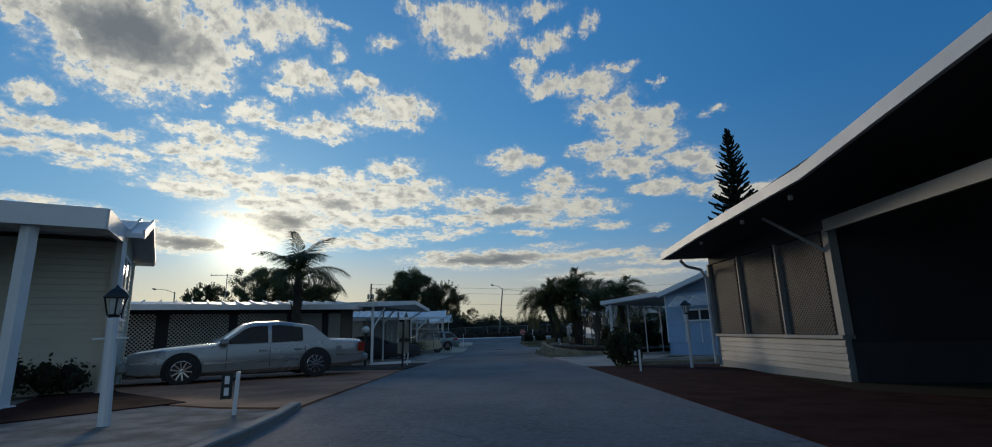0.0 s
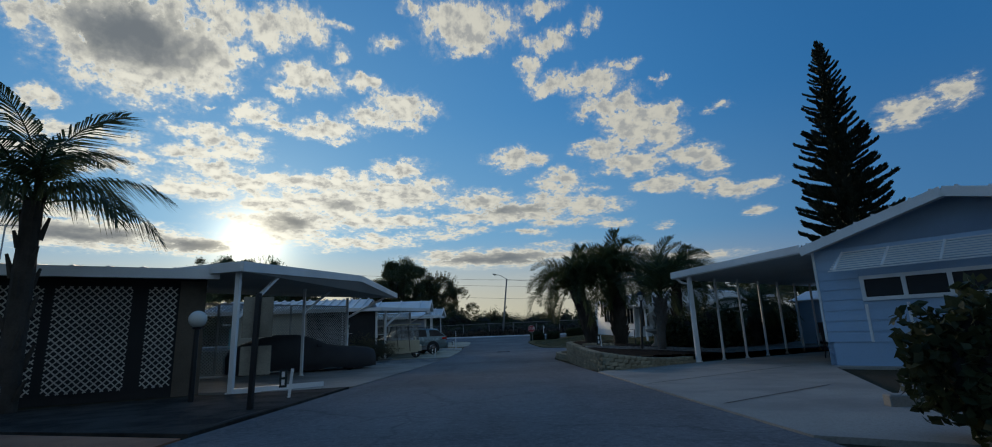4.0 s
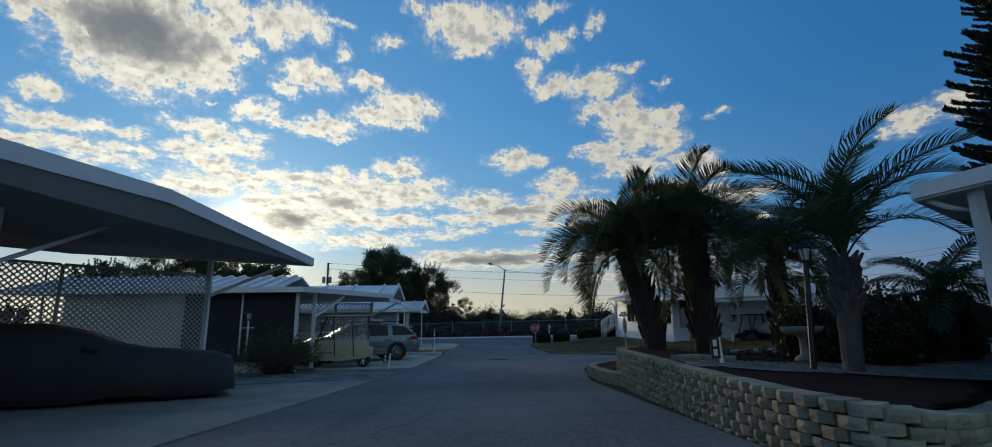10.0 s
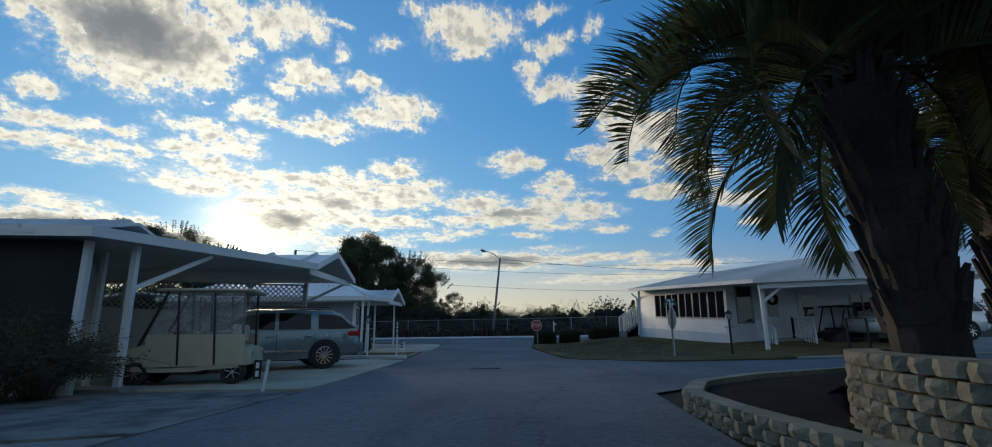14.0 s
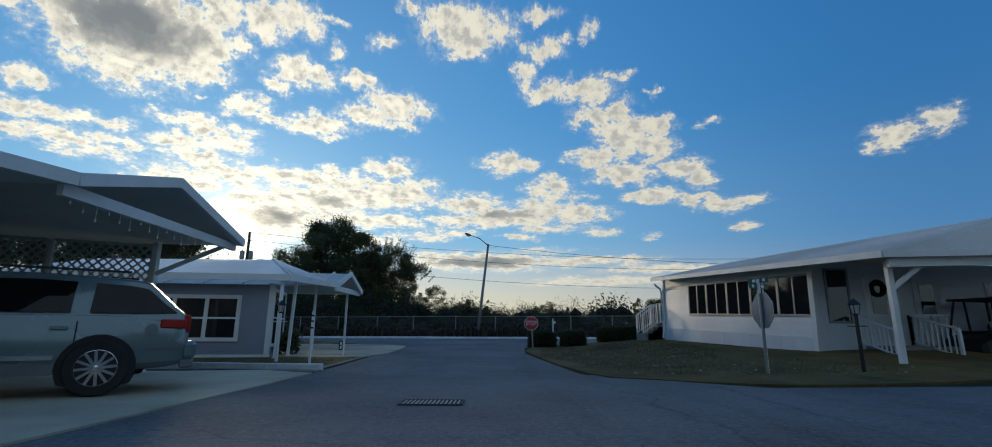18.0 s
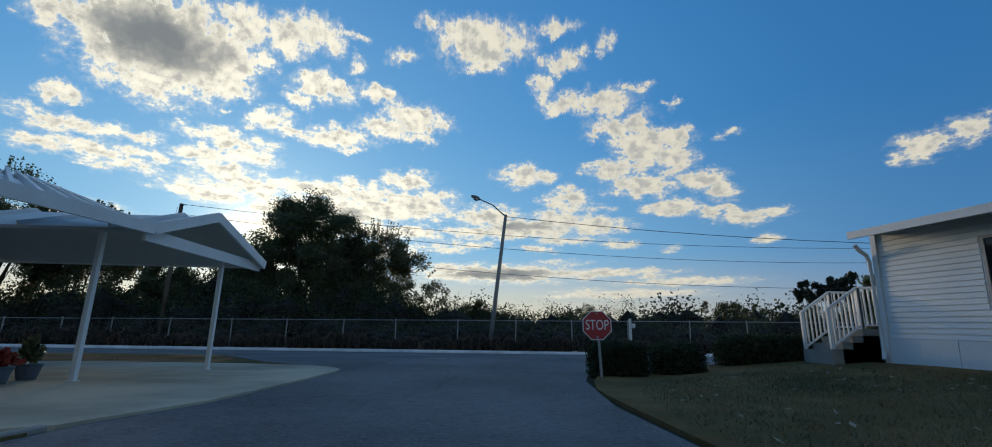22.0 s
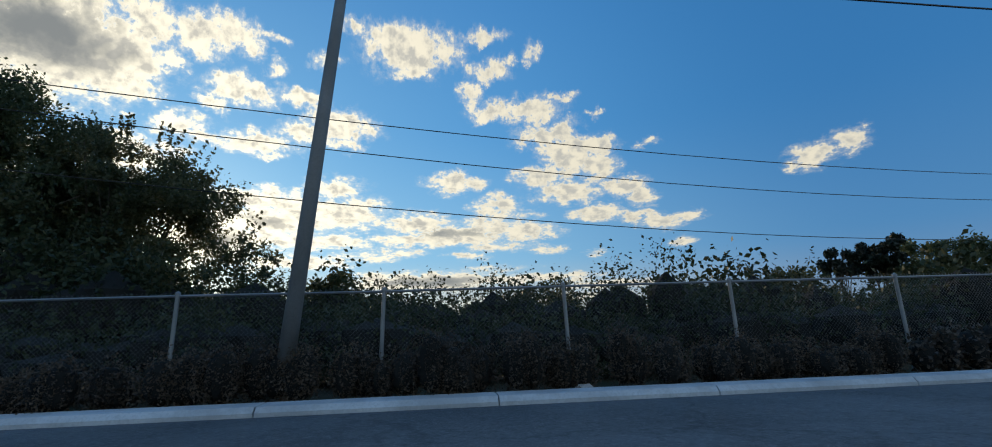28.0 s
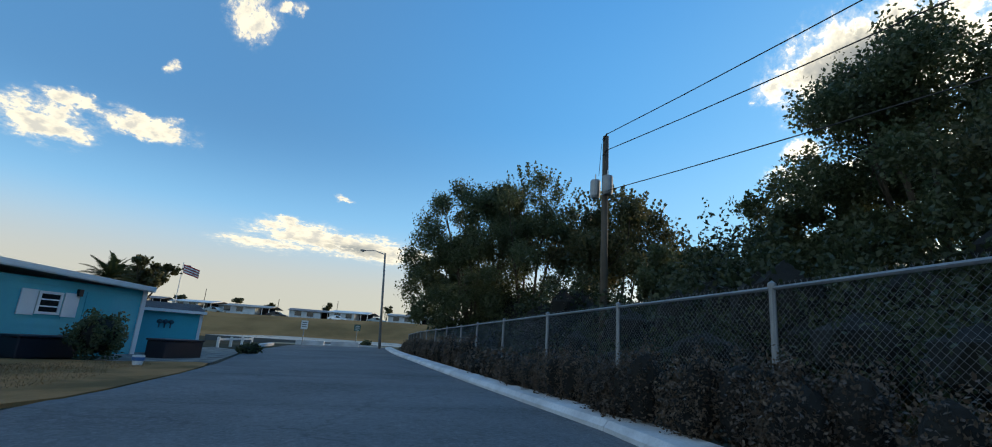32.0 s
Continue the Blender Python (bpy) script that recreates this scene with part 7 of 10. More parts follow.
def palm_trunk(h, r0, r1, lean, boots, seed, boot0=0.06):
    r = random.Random(seed)
    bm = new_bm()
    n = 8
    for i in range(n):
        t0, t1 = i / n, (i + 1) / n
        a = Vector((lean[0] * t0 ** 1.4, lean[1] * t0 ** 1.4, h * t0 - (0.15 if i == 0 else 0)))
        b = Vector((lean[0] * t1 ** 1.4, lean[1] * t1 ** 1.4, h * t1))
        rod(bm, a, b, (r0 + (r1 - r0) * t0) * (1 + 0.06 * (i % 2)), r0 + (r1 - r0) * t1, 12, False)
    for k in range(boots):
        t = boot0 + (1 - boot0) * k / max(1, boots)
        a = k * 2.39996
        rad = (r0 + (r1 - r0) * t) * 0.9
        c = Vector((lean[0] * t ** 1.4 + math.cos(a) * rad, lean[1] * t ** 1.4 + math.sin(a) * rad, h * t))
        q = c + Vector((math.cos(a) * r.uniform(0.06, 0.15), math.sin(a) * r.uniform(0.06, 0.15), (0.2 + r.uniform(0, 0.2)) * (0.55 if boot0 > 0.3 else 1.0)))
        rod(bm, c, q, 0.055, 0.022, 5)
    return bm


def palm(x, y, z, h, lean, label, fronds, length, a_top=78, a_low=-25, boots=70, r0=0.22, r1=0.2, seed=1, arch=75, pairs=52, leaf=0.5, width=0.014, vee=0.35, hang=0.5, boot0=0.06, bark=PALM_BARK):
    t = thing("palm_tree", x, y, z, 0, label, "palm tree")
    part("trunk", palm_trunk(h, r0, r1, lean, boots, seed, boot0), bark, t)
    r = random.Random(seed)
    kinds = [frond_mesh("frond", length * s, 20 + 6 * i, 20 - arch * b, pairs, leaf, width, vee, seed * 10 + i, hang=hang) for i, (s, b) in enumerate(((1.0, 1.0), (0.92, 1.25), (1.06, 0.85), (0.8, 1.1)))]
    for k in range(fronds):
        f = k / (fronds - 1)
        el = a_top + (a_low - a_top) * f ** 0.85 + r.uniform(-7, 7) - 20
        az = k * 137.5 + r.uniform(-14, 14)
        m = pose(lean[0], lean[1], h - 0.05 + 0.12 * (1 - f), 0, 0, az) @ pose(0, 0, 0, r.uniform(-20, 20), -el, 0)
        piece("frond", kinds[k % 4], t, m)
    return t


# feather palms with stout, stubbly trunks in the raised bed
palm(3.62, 32.72, 0.0, 2.1, (-0.6, -0.45), "leaning pindo palm with a stubbly trunk in the raised bed", 46, 2.4, 88, 14, 110, 0.26, 0.22, 1, 122, 96, 0.46, 0.0095, 0.95, 0.14)
palm(4.92, 33.02, -0.05, 2.75, (-0.1, -0.05), "pindo palm with an upright stout trunk in the raised bed", 50, 2.45, 92, 8, 120, 0.31, 0.27, 2, 118, 96, 0.46, 0.0095, 0.95, 0.14)
palm(8.4, 36.1, -0.35, 2.8, (0.15, 0.1), "pindo palm with a slimmer trunk behind the raised bed", 48, 2.6, 92, 4, 90, 0.24, 0.2, 3, 118, 96, 0.46, 0.011, 0.95, 0.14)
palm(5.3, 28.35, -0.3, 1.75, (0.12, 0.0), "young queen palm with upswept leaves beside the gravel", 15, 2.3, 98, 46, 44, 0.135, 0.17, 5, 84, 62, 0.48, 0.012, 0.5, 0.3, 0.5, PALM_PALE)
palm(-7.55, 18.75, gz(18.7), 3.35, (0.05, -0.1), "tall queen palm with a loose crown of arching leaves", 17, 2.1, 84, 20, 20, 0.17, 0.13, 6, 84, 50, 0.45, 0.014, 0.3, 0.8)
palm(10.6, 33.0, -0.5, 1.6, (0.1, 0.0), "low palm in the gravel yard", 26, 2.0, 80, -10, 30, 0.2, 0.17, 7, 80, 44, 0.4, 0.016, 0.4, 0.5)
palm(-44.5, 50.1, 0.0, 3.3, (0, 0), "short date palm behind the teal house", 40, 1.9, 85, -10, 30, 0.25, 0.2, 8, 35, 30, 0.4, 0.03, 0.4, 0.3)
# dark shrubs round the palms
clipped_hedge([(6.1, 34.6), (7.0, 34.9), (8.2, 35.3)], 0.5, 0.7, "low dark shrub behind the palms", 97, 0.06, 1500, HEDGE, "shrub")
clipped_hedge([(6.15, 32.0), (7.2, 31.9), (8.4, 32.0)], 2.0, 1.5, "dark overgrown shrub among the palm trunks", 93, 0.06, 1500, HEDGE, "shrub")
clipped_hedge([(4.75, 32.6), (5.4, 32.75)], 0.55, 0.7, "low dark shrub round the stout palm's foot", 98, 0.05, 1500, HEDGE, "shrub")
def twiggy_shrub(x, y, spread, h, label, seed):
    """A half-bare shrub: many arching stems with side twigs and small scattered leaves."""
    r = random.Random(seed)
    t = thing("shrub", x, y, ground_z(x, y), 0, label, "shrub")
    bm, leaves = new_bm(), []
    for i in range(130):
        a, reach = r.uniform(0, 6.28), spread * math.sqrt(r.uniform(0.05, 1.0))
        top = h * (1.05 - 0.75 * (reach / spread) ** 2) * r.uniform(0.45, 1.0)
        foot = Vector((r.uniform(-0.15, 0.15), r.uniform(-0.15, 0.15), -0.05))
        tip = Vector((math.cos(a) * reach, math.sin(a) * reach, top))
        mid = foot.lerp(tip, 0.5) + Vector((0, 0, 0.16 * h))
        pts = [foot, foot.lerp(mid, 0.55) + Vector((0, 0, 0.05)), mid, mid.lerp(tip, 0.6) + Vector((0, 0, 0.04)), tip]
        tube(bm, [tuple(p) for p in pts], 0.006, 3)
        for j in range(6):
            base = mid.lerp(tip, r.random())
            end = base + Vector((r.uniform(-1, 1), r.uniform(-1, 1), r.uniform(-0.35, 0.6))) * 0.26 * spread
            tube(bm, [tuple(base), tuple(base.lerp(end, 0.5) + Vector((0, 0, 0.02))), tuple(end)], 0.0035, 3)
            leaves += [tuple(base.lerp(end, q)) for q in (0.35, 0.7, 1.0)]
    part("twig_mass", bm, SHRUB_TWIG, t)
    v, f = leaf_quads(leaves, [(0.07, 0.07, 0.06)] * len(leaves), [2] * len(leaves), 0.026, seed, 1.7, 0.2)
    piece("foliage", np_mesh("foliage", v, f, LEAF_WARM), t)
    return t


SHRUB_TWIG = material("brown_twigs", (0.12, 0.085, 0.05), 0.9, 0.4, 8, 40, 0.3)
twiggy_shrub(-6.85, 35.6, 1.75, 1.45, "broad half-bare shrub with brown twigs before the screened wall", 94)
twiggy_shrub(-6.6, 36.05, 0.85, 1.35, "straggly half-bare shrub beside the carport post", 95)
clipped_hedge([(8.6, 32.2), (11.5, 34.0), (13.5, 36.0)], 1.9, 1.7, "dark overgrown shrubs behind the gravel yard", 90, 0.09, 900, HEDGE, "shrub")
clipped_hedge([(6.3, 37.0), (7.0, 37.2)], 0.45, 0.5, "small grey-green plant in the low bed", 91, 0.04, 2500, LEAF, "shrub")
clipped_hedge([(5.2, 28.6), (5.7, 28.3)], 0.35, 0.6, "low reddish plant round the palm's foot", 92, 0.06, 1800, leafy("red_leaves", (0.10, 0.02, 0.02), (0.16, 0.05, 0.03)), "shrub")
tree("tall_tree", -50.5, 49.6, 6.6, 2.2, "round brown-green tree behind the teal house", LEAF_WARM, 60, 7000, 0.17, 0.22, 0.35, 30, 0, 0.8, 0.32)


def norfolk_pine(x, y, z, h):
    t = thing("norfolk_pine", x, y, z, 0, "tall dark Norfolk Island pine with tiered upswept branches", "tree")
    bm = new_bm()
    rod(bm, (0, 0, -0.2), (0, 0, h * 0.6), 0.24, 0.12, 10, False)
    rod(bm, (0, 0, h * 0.6), (0, 0, h), 0.12, 0.02, 8)
    part("trunk", bm, BARK, t)
    kinds = []
    for s in range(4):
        g = np.random.default_rng(100 + s)
        n = 560
        u = g.random(n) ** 0.8
        px = 0.08 + 0.95 * u
        pz = 0.24 * px ** 2 - 0.08 * px
        side = (g.random(n) - 0.5) * 0.34 * (1 - 0.65 * u)
        p = np.stack([px, side, pz + 0.02 + 0.05 * g.random(n) + 0.16 * np.abs(side)], 1)
        d = np.stack([np.full(n, 0.7), np.sign(side) * 0.55, 0.5 + 0.4 * g.random(n)], 1) + g.normal(size=(n, 3)) * 0.2
        d /= np.linalg.norm(d, axis=1, keepdims=True)
        b = np.cross(d, g.normal(size=(n, 3)))
        b /= np.linalg.norm(b, axis=1, keepdims=True)
        ln, wd = 0.085, 0.02
        v = np.stack([p - d * ln * 0.4, p + b * wd, p + d * ln, p - b * wd], 1).reshape(-1, 3)
        kinds.append(np_mesh("branch", v, np.arange(n * 4).reshape(n, 4), NEEDLES))
    r = random.Random(9)
    tiers = 40
    for i in range(tiers):
        f = i / (tiers - 1)
        zz = h * (0.16 + 0.83 * f)
        reach = (min(2.5 * (1 - f) ** 0.75, 2.0) + 0.26) * r.uniform(0.86, 1.1)
        for k in range(7):
            az = k * 360 / 7 + i * 27 + r.uniform(-8, 8)
            far = reach * r.uniform(0.82, 1.12)
            m = pose(0, 0, zz + r.uniform(-0.12, 0.12), 0, 0, az) @ pose(0, 0, 0, 0, -4 - 22 * f, 0) @ Matrix.Diagonal((far, max(reach * 0.8, 0.75), max(reach, 1.0), 1))
            piece("branch", kinds[(i + k) % 4], t, m)
    return t


norfolk_pine(17.7, 36.2, gz(36), 15.95)


# ---- poles, lamps, wires ----
def street_lamp(base, top, head, label, r=0.13):
    t = thing("street_lamp", *base, 0, label, "street lamp")
    bm = new_bm()
    rod(bm, Vector(base) - Vector((0, 0, 0.2)), top, r, r * 0.62, 12)
    wpart("pole", bm, POLE_GREY, t, smooth=True)
    bm = new_bm()
    a, b = Vector(top), Vector(head)
    mid = a.lerp(b, 0.5) + Vector((0, 0, 0.1))
    rod(bm, a - Vector((0, 0, 0.12)), mid, 0.035, 0.03, 8)
    rod(bm, mid, b, 0.03, 0.028, 8)
    wpart("arm", bm, METAL, t)
    d = (b - a)
    d.z = 0
    d.normalize()
    az = math.degrees(math.atan2(d.y, d.x))
    bm = new_bm()
    lathe(bm, [(0.0, -0.06), (0.10, -0.05), (0.16, 0.0), (0.12, 0.07), (0.0, 0.1)], 14)
    bmesh.ops.scale(bm, vec=(2.1, 1.0, 1.0), verts=bm.verts[:])
    hd = part("lamp_head", bm, POLE_GREY, t, smooth=True)
    m = pose(b.x + d.x * 0.25, b.y + d.y * 0.25, b.z, 0, -8, az)
    hd.matrix_basis = m
    hd.matrix_parent_inverse = place(t).inverted()
    PLACED[hd.name] = m
    bm = new_bm()
    lathe(bm, [(0.0, -0.13), (0.07, -0.11), (0.1, -0.05)], 12)
    bmesh.ops.scale(bm, vec=(1.8, 1.0, 1.0), verts=bm.verts[:])
    part("lens", bm, LAMPGLASS, hd, "prismatic lens", smooth=True)
    return t


street_lamp((-1.03, 73.95, gz(73)), (-0.2, 73.2, 6.8), (-1.5, 71.7, 7.2), "leaning grey street lamp with an arm behind the kerb")
street_lamp((-46.3, 69.4, gz(70)), (-46.2, 68.95, 7.4), (-47.6, 67.2, 7.7), "grey street lamp at the road's end", 0.12)


def utility_pole():
    t = thing("utility_pole", -20.8, 77.45, gz(75), 0, "wooden utility pole with two transformers", "utility pole")
    bm = new_bm()
    rod(bm, (-20.8, 77.45, gz(75) - 0.2), (-20.8, 77.45, 8.55), 0.15, 0.11, 12)
    wpart("pole", bm, POLE_WOOD, t, smooth=True)
    for dx, dy in ((-0.32, -0.1), (0.3, 0.12)):
        bm = new_bm()
        lathe(bm, [(0.0, 6.15), (0.15, 6.15), (0.19, 6.25), (0.19, 6.8), (0.17, 6.86), (0.0, 6.92)], 14, (-20.8 + dx, 77.3 + dy, 0))
        tr = wpart("transformer", bm, METAL, t, "grey transformer can", smooth=False)
        bm = new_bm()
        rod(bm, (-20.8 + dx, 77.3 + dy, 6.9), (-20.8 + dx, 77.3 + dy, 7.1), 0.03, 0.02, 6)
        wpart("bushing", bm, WHITE, tr)
    for z in (8.42, 7.78):
        bm = new_bm()
        rod(bm, (-20.8, 77.35, z), (-20.35, 77.3, z + 0.03), 0.035, 0.03, 6)
        wpart("insulator", bm, BLACK, t)
    bm = new_bm()
    for a, b in (((-20.95, 77.35, 8.3), (-21.05, 77.3, 7.05)), ((-20.7, 77.3, 8.4), (-20.5, 77.35, 7.1)), ((-21.1, 77.3, 6.9), (-21.6, 77.2, 5.4))):
        rod(bm, a, b, 0.012, seg=4)
    wpart("drop_wire", bm, BLACK, t)
    return t


utility_pole()


def cable(a, b, sag, label, r=0.016):
    bm = new_bm()
    a, b = Vector(a), Vector(b)
    n = 24
    pts = [a.lerp(b, i / n) - Vector((0, 0, 4 * sag * (i / n) * (1 - i / n))) for i in range(n + 1)]
    tube(bm, pts, r)
    return tagged(new("power_line", mesh_of("power_line", bm, BLACK)), label, "cable", "power lines")


cable((-20.4, 77.3, 8.45), (70, 93.6, 12.07), 2.7, "thin black power line between utility poles")
cable((-20.4, 77.3, 7.81), (70, 95.4, 11.4), 3.0, "thin black power line between utility poles")
cable((-20.7, 77.3, 6.3), (70, 95.4, 9.0), 3.0, "thin black power line between utility poles")
cable((-0.2, 73.2, 6.7), (60, 69.5, 7.7), 2.2, "thin black wire from the street lamp")
cable((-0.15, 73.2, 6.55), (0.4, 73.3, 6.62), 0.08, "short looped wire at the lamp pole", 0.008)


def lantern_post(x, y, z0, ztop, post_mat, label, r=0.045, lean=(0, 0)):
    """A garden post with a four-sided lantern on it."""
    t = thing("lamp_post", x, y, z0, 0, label, "lamp post")
    zl = ztop - 0.36
    bm = new_bm()
    rod(bm, (x - lean[0], y - lean[1], z0 - 0.1), (x, y, zl), r, r * 0.9, 10)
    wpart("post", bm, post_mat, t)
    bm = new_bm()
    bar(bm, (x - 0.2, y, zl - 0.22), (x + 0.2, y, zl - 0.22), 0.02, 0.02)
    wpart("ladder_rest", bm, post_mat, t)
    bm = new_bm()
    lathe(bm, [(0.0, 0.0), (0.05, 0.0), (0.06, 0.03), (0.03, 0.04)], 8, (x, y, zl))
    for k in range(4):
        a = k * math.pi / 2 + 0.785
        bar(bm, (x + 0.06 * math.cos(a), y + 0.06 * math.sin(a), zl + 0.03), (x + 0.1 * math.cos(a), y + 0.1 * math.sin(a), zl + 0.22), 0.012, 0.012, up=(0, 1, 0))
    lathe(bm, [(0.15, 0.22), (0.14, 0.24), (0.08, 0.3), (0.03, 0.33), (0.0, 0.37)], 4, (x, y, zl))
    cage = wpart("lantern", bm, BLACK, t, "black lantern cage")
    bm = new_bm()
    lathe(bm, [(0.05, 0.04), (0.085, 0.21)], 4, (x, y, zl))
    wpart("glass", bm, LAMPGLASS, cage, "frosted glass")
    return t


lantern_post(-3.95, 5.45, gz(5.4), 1.42, WHITE, "white lamp post with a black lantern in the gravel", 0.06, (-0.05, 0))
lantern_post(4.88, 12.77, gz(13), 1.42, WHITE, "white lamp post with a black lantern beside the porch", 0.04)
lantern_post(4.68, 28.1, -0.2, 1.72, BLACK, "black lamp post with a lantern among the palms", 0.045, (0.12, 0))
lantern_post(-5.5, 49.6, gz(49.6), 0.98, WHITE, "white lamp post with a black lantern by the lawn", 0.045)
lantern_post(7.95, 46.2, gz(46), 0.85, BLACK, "short black lamp post on the corner lawn", 0.04)
lantern_post(-7.9, 36.0, gz(36), 1.25, WHITE, "small white lantern on a post by the carport", 0.03)


def globe_lamp(x, y):
    z = gz(y)
    t = thing("lamp_post", x, y, z, 0, "dark lamp post with a white glass globe", "lamp post")
    bm = new_bm()
    rod(bm, (x, y, z - 0.1), (x, y, 0.82), 0.045, 0.04, 10)
    lathe(bm, [(0.07, 0.8), (0.08, 0.83), (0.05, 0.85)], 10, (x, y, 0))
    wpart("post", bm, BLACK, t)
    bm = new_bm()
    bmesh.ops.create_uvsphere(bm, u_segments=20, v_segments=12, radius=0.145, matrix=Matrix.Translation((x, y, 0.97)))
    wpart("globe", bm, LAMPGLASS, t, "white glass globe", smooth=True)


globe_lamp(-5.13, 19.54)


# ---- signs ----
def text_mesh(word, size, mat, name="lettering", ext=0.004):
    cu = bpy.data.curves.new(name, "FONT")
    cu.body, cu.size, cu.extrude, cu.align_x, cu.align_y = word, size, ext, "CENTER", "CENTER"
    tmp = new("tmp", cu)
    bpy.context.view_layer.update()
    me = bpy.data.meshes.new_from_object(tmp.evaluated_get(bpy.context.evaluated_depsgraph_get()))
    bpy.data.objects.remove(tmp)
    me.name = name
    me.materials.clear()
    me.materials.append(mat)
    return me


def octagon(bm, r, y0, y1):
    k = [(r * math.cos(math.pi / 8 + i * math.pi / 4), r * math.sin(math.pi / 8 + i * math.pi / 4)) for i in range(8)]
    a = [bm.verts.new((x, y0, z)) for x, z in k]
    b = [bm.verts.new((x, y1, z)) for x, z in k]
    bm.faces.new(a)
    bm.faces.new(b[::-1])
    for i in range(8):
        bm.faces.new((a[i], b[i], b[(i + 1) % 8], a[(i + 1) % 8]))


def stop_sign(x, y, z0, zc, rz, label, lean=0.0, k=1.0):
    t = thing("stop_sign", x, y, z0, rz, label, "stop sign")
    c = zc - z0
    bm = new_bm()
    bar(bm, (lean * 1.4, 0.03, -0.1), (0, 0.03, c + 0.34 * k), 0.055, 0.035, up=(0, 1, 0))
    part("post", bm, METAL, t, "galvanised post")
    bm = new_bm()
    octagon(bm, 0.39 * k, -0.001, 0.006)
    back = part("plate", bm, WHITE, t, "white-edged plate")
    back.matrix_basis = pose(0, 0, c)
    bm = new_bm()
    octagon(bm, 0.366 * k, -0.006, -0.0015)
    face = part("face", bm, RED, back, "red face")
    face.matrix_basis = pose(0, 0, 0)
    ob = new("lettering", text_mesh("STOP", 0.33 * k, WHITE))
    ob.parent = back
    ob.matrix_basis = pose(0, -0.011, 0, 90, 0, 0) @ Matrix.Diagonal((0.74, 1.08, 1, 1))
    for dz in (-0.29 * k, 0.29 * k):
        bm = new_bm()
        lathe(bm, [(0.0, 0.0), (0.026, 0.0), (0.021, 0.008), (0, 0.01)], 8)
        s = part("bolt", bm, METAL, back)
        s.matrix_basis = pose(0, -0.006, dz, 90, 0, 0)
    bm = new_bm()
    octagon(bm, 0.388 * k, 0.0062, 0.0085)
    part("back_plate", bm, METAL, back, "bare metal back")
    return t


stop_sign(2.07, 59.12, gz(59), 0.56, -4, "red octagonal stop sign on a steel post at the corner", 0.05, 0.86)
stop_sign(5.95, 46.05, gz(46), 0.58, 94, "stop sign seen from behind on a white post", 0.02)


def street_blades():
    t = thing("street_sign", 5.95, 46.15, gz(46), 0, "green street-name blades on the sign post", "street sign")
    bm = new_bm()
    rod(bm, (5.95, 46.12, gz(46) - 0.1), (5.95, 46.12, 1.22), 0.035, seg=8)
    wpart("post", bm, WHITE, t)
    for dz, rz in ((1.08, 20), (1.2, 110)):
        m = pose(5.95, 46.12, dz, 0, 0, rz)
        bm = new_bm()
        box(bm, -0.26, 0.26, -0.004, 0.004, -0.055, 0.055)
        bl = wpiece("blade", mesh_of("blade", bm, GREEN), t, m)
        bm = new_bm()
        for x0, x1 in ((-0.18, -0.12), (-0.04, 0.03), (0.06, 0.14)):
            box(bm, x0, x1, -0.007, 0.007, -0.03, 0.03)
        wpiece("bars", mesh_of("bars", bm, WHITE), bl, m)


street_blades()


def number_post(x, y, rz, label, z=None, lean=0.0):
    z = ground_z(x, y) if z is None else z
    t = thing("number_post", x, y, z, rz, label, "number post")
    bm = new_bm()
    bar(bm, (0.0, 0, -0.1), (lean, 0, 0.5), 0.045, 0.03, up=(0, 1, 0))
    part("stake", bm, WHITE, t)
    bm = new_bm()
    box(bm, -0.15, -0.03, -0.03, -0.018, 0.2, 0.5)
    pl = part("plate", bm, GREEN_BLACK, t, "dark number plate")
    for z0, z1 in ((0.37, 0.46), (0.24, 0.33)):
        bm = new_bm()
        box(bm, -0.115, -0.065, -0.035, -0.03, z0, z1)
        part("bar", bm, WHITE, pl)
    return t


GREEN_BLACK = material("dark_green_plate", (0.01, 0.018, 0.016), 0.5, 0.2, 6, 40, 0.0)
number_post(-2.85, 6.05, 20, "white stake with a dark lot plate beside the drive", None, 0.02)
number_post(-3.55, 19.7, 15, "white stake with a dark lot plate in the mulch bed", None, 0.05)
number_post(-3.75, 37.0, 15, "white stake with a dark lot plate by the gravel strip", None, 0.07)
number_post(3.22, 27.94, -10, "white stake with a dark lot plate behind the block wall", -0.2, -0.03)
number_post(-4.6, 52.6, 20, "white stake with a blue-black lot plate by the slab", None, 0.02)
number_post(3.4, 11.9, -20, "white stake with a dark lot plate in the red mulch", None, 0.0)


def marker_pole(x, y):
    t = thing("marker_pole", x, y, gz(y), 0, "white banded plastic marker pole by the drive", "marker pole")
    z = gz(y)
    bm = new_bm()
    rod(bm, (x, y, z - 0.05), (x, y, z + 1.3), 0.03, seg=10)
    wpart("pole", bm, WHITE, t)
    for dz in (0.9, 1.05, 1.18):
        bm = new_bm()
        rod(bm, (x, y, z + dz), (x, y, z + dz + 0.04), 0.033, seg=10)
        wpart("band", bm, BLACK, t)


marker_pole(-3.83, 47.5)


STIPPLE = material("stippled_board", (0.30, 0.27, 0.21), 0.9, 0.45, 6, 55, 0.8)


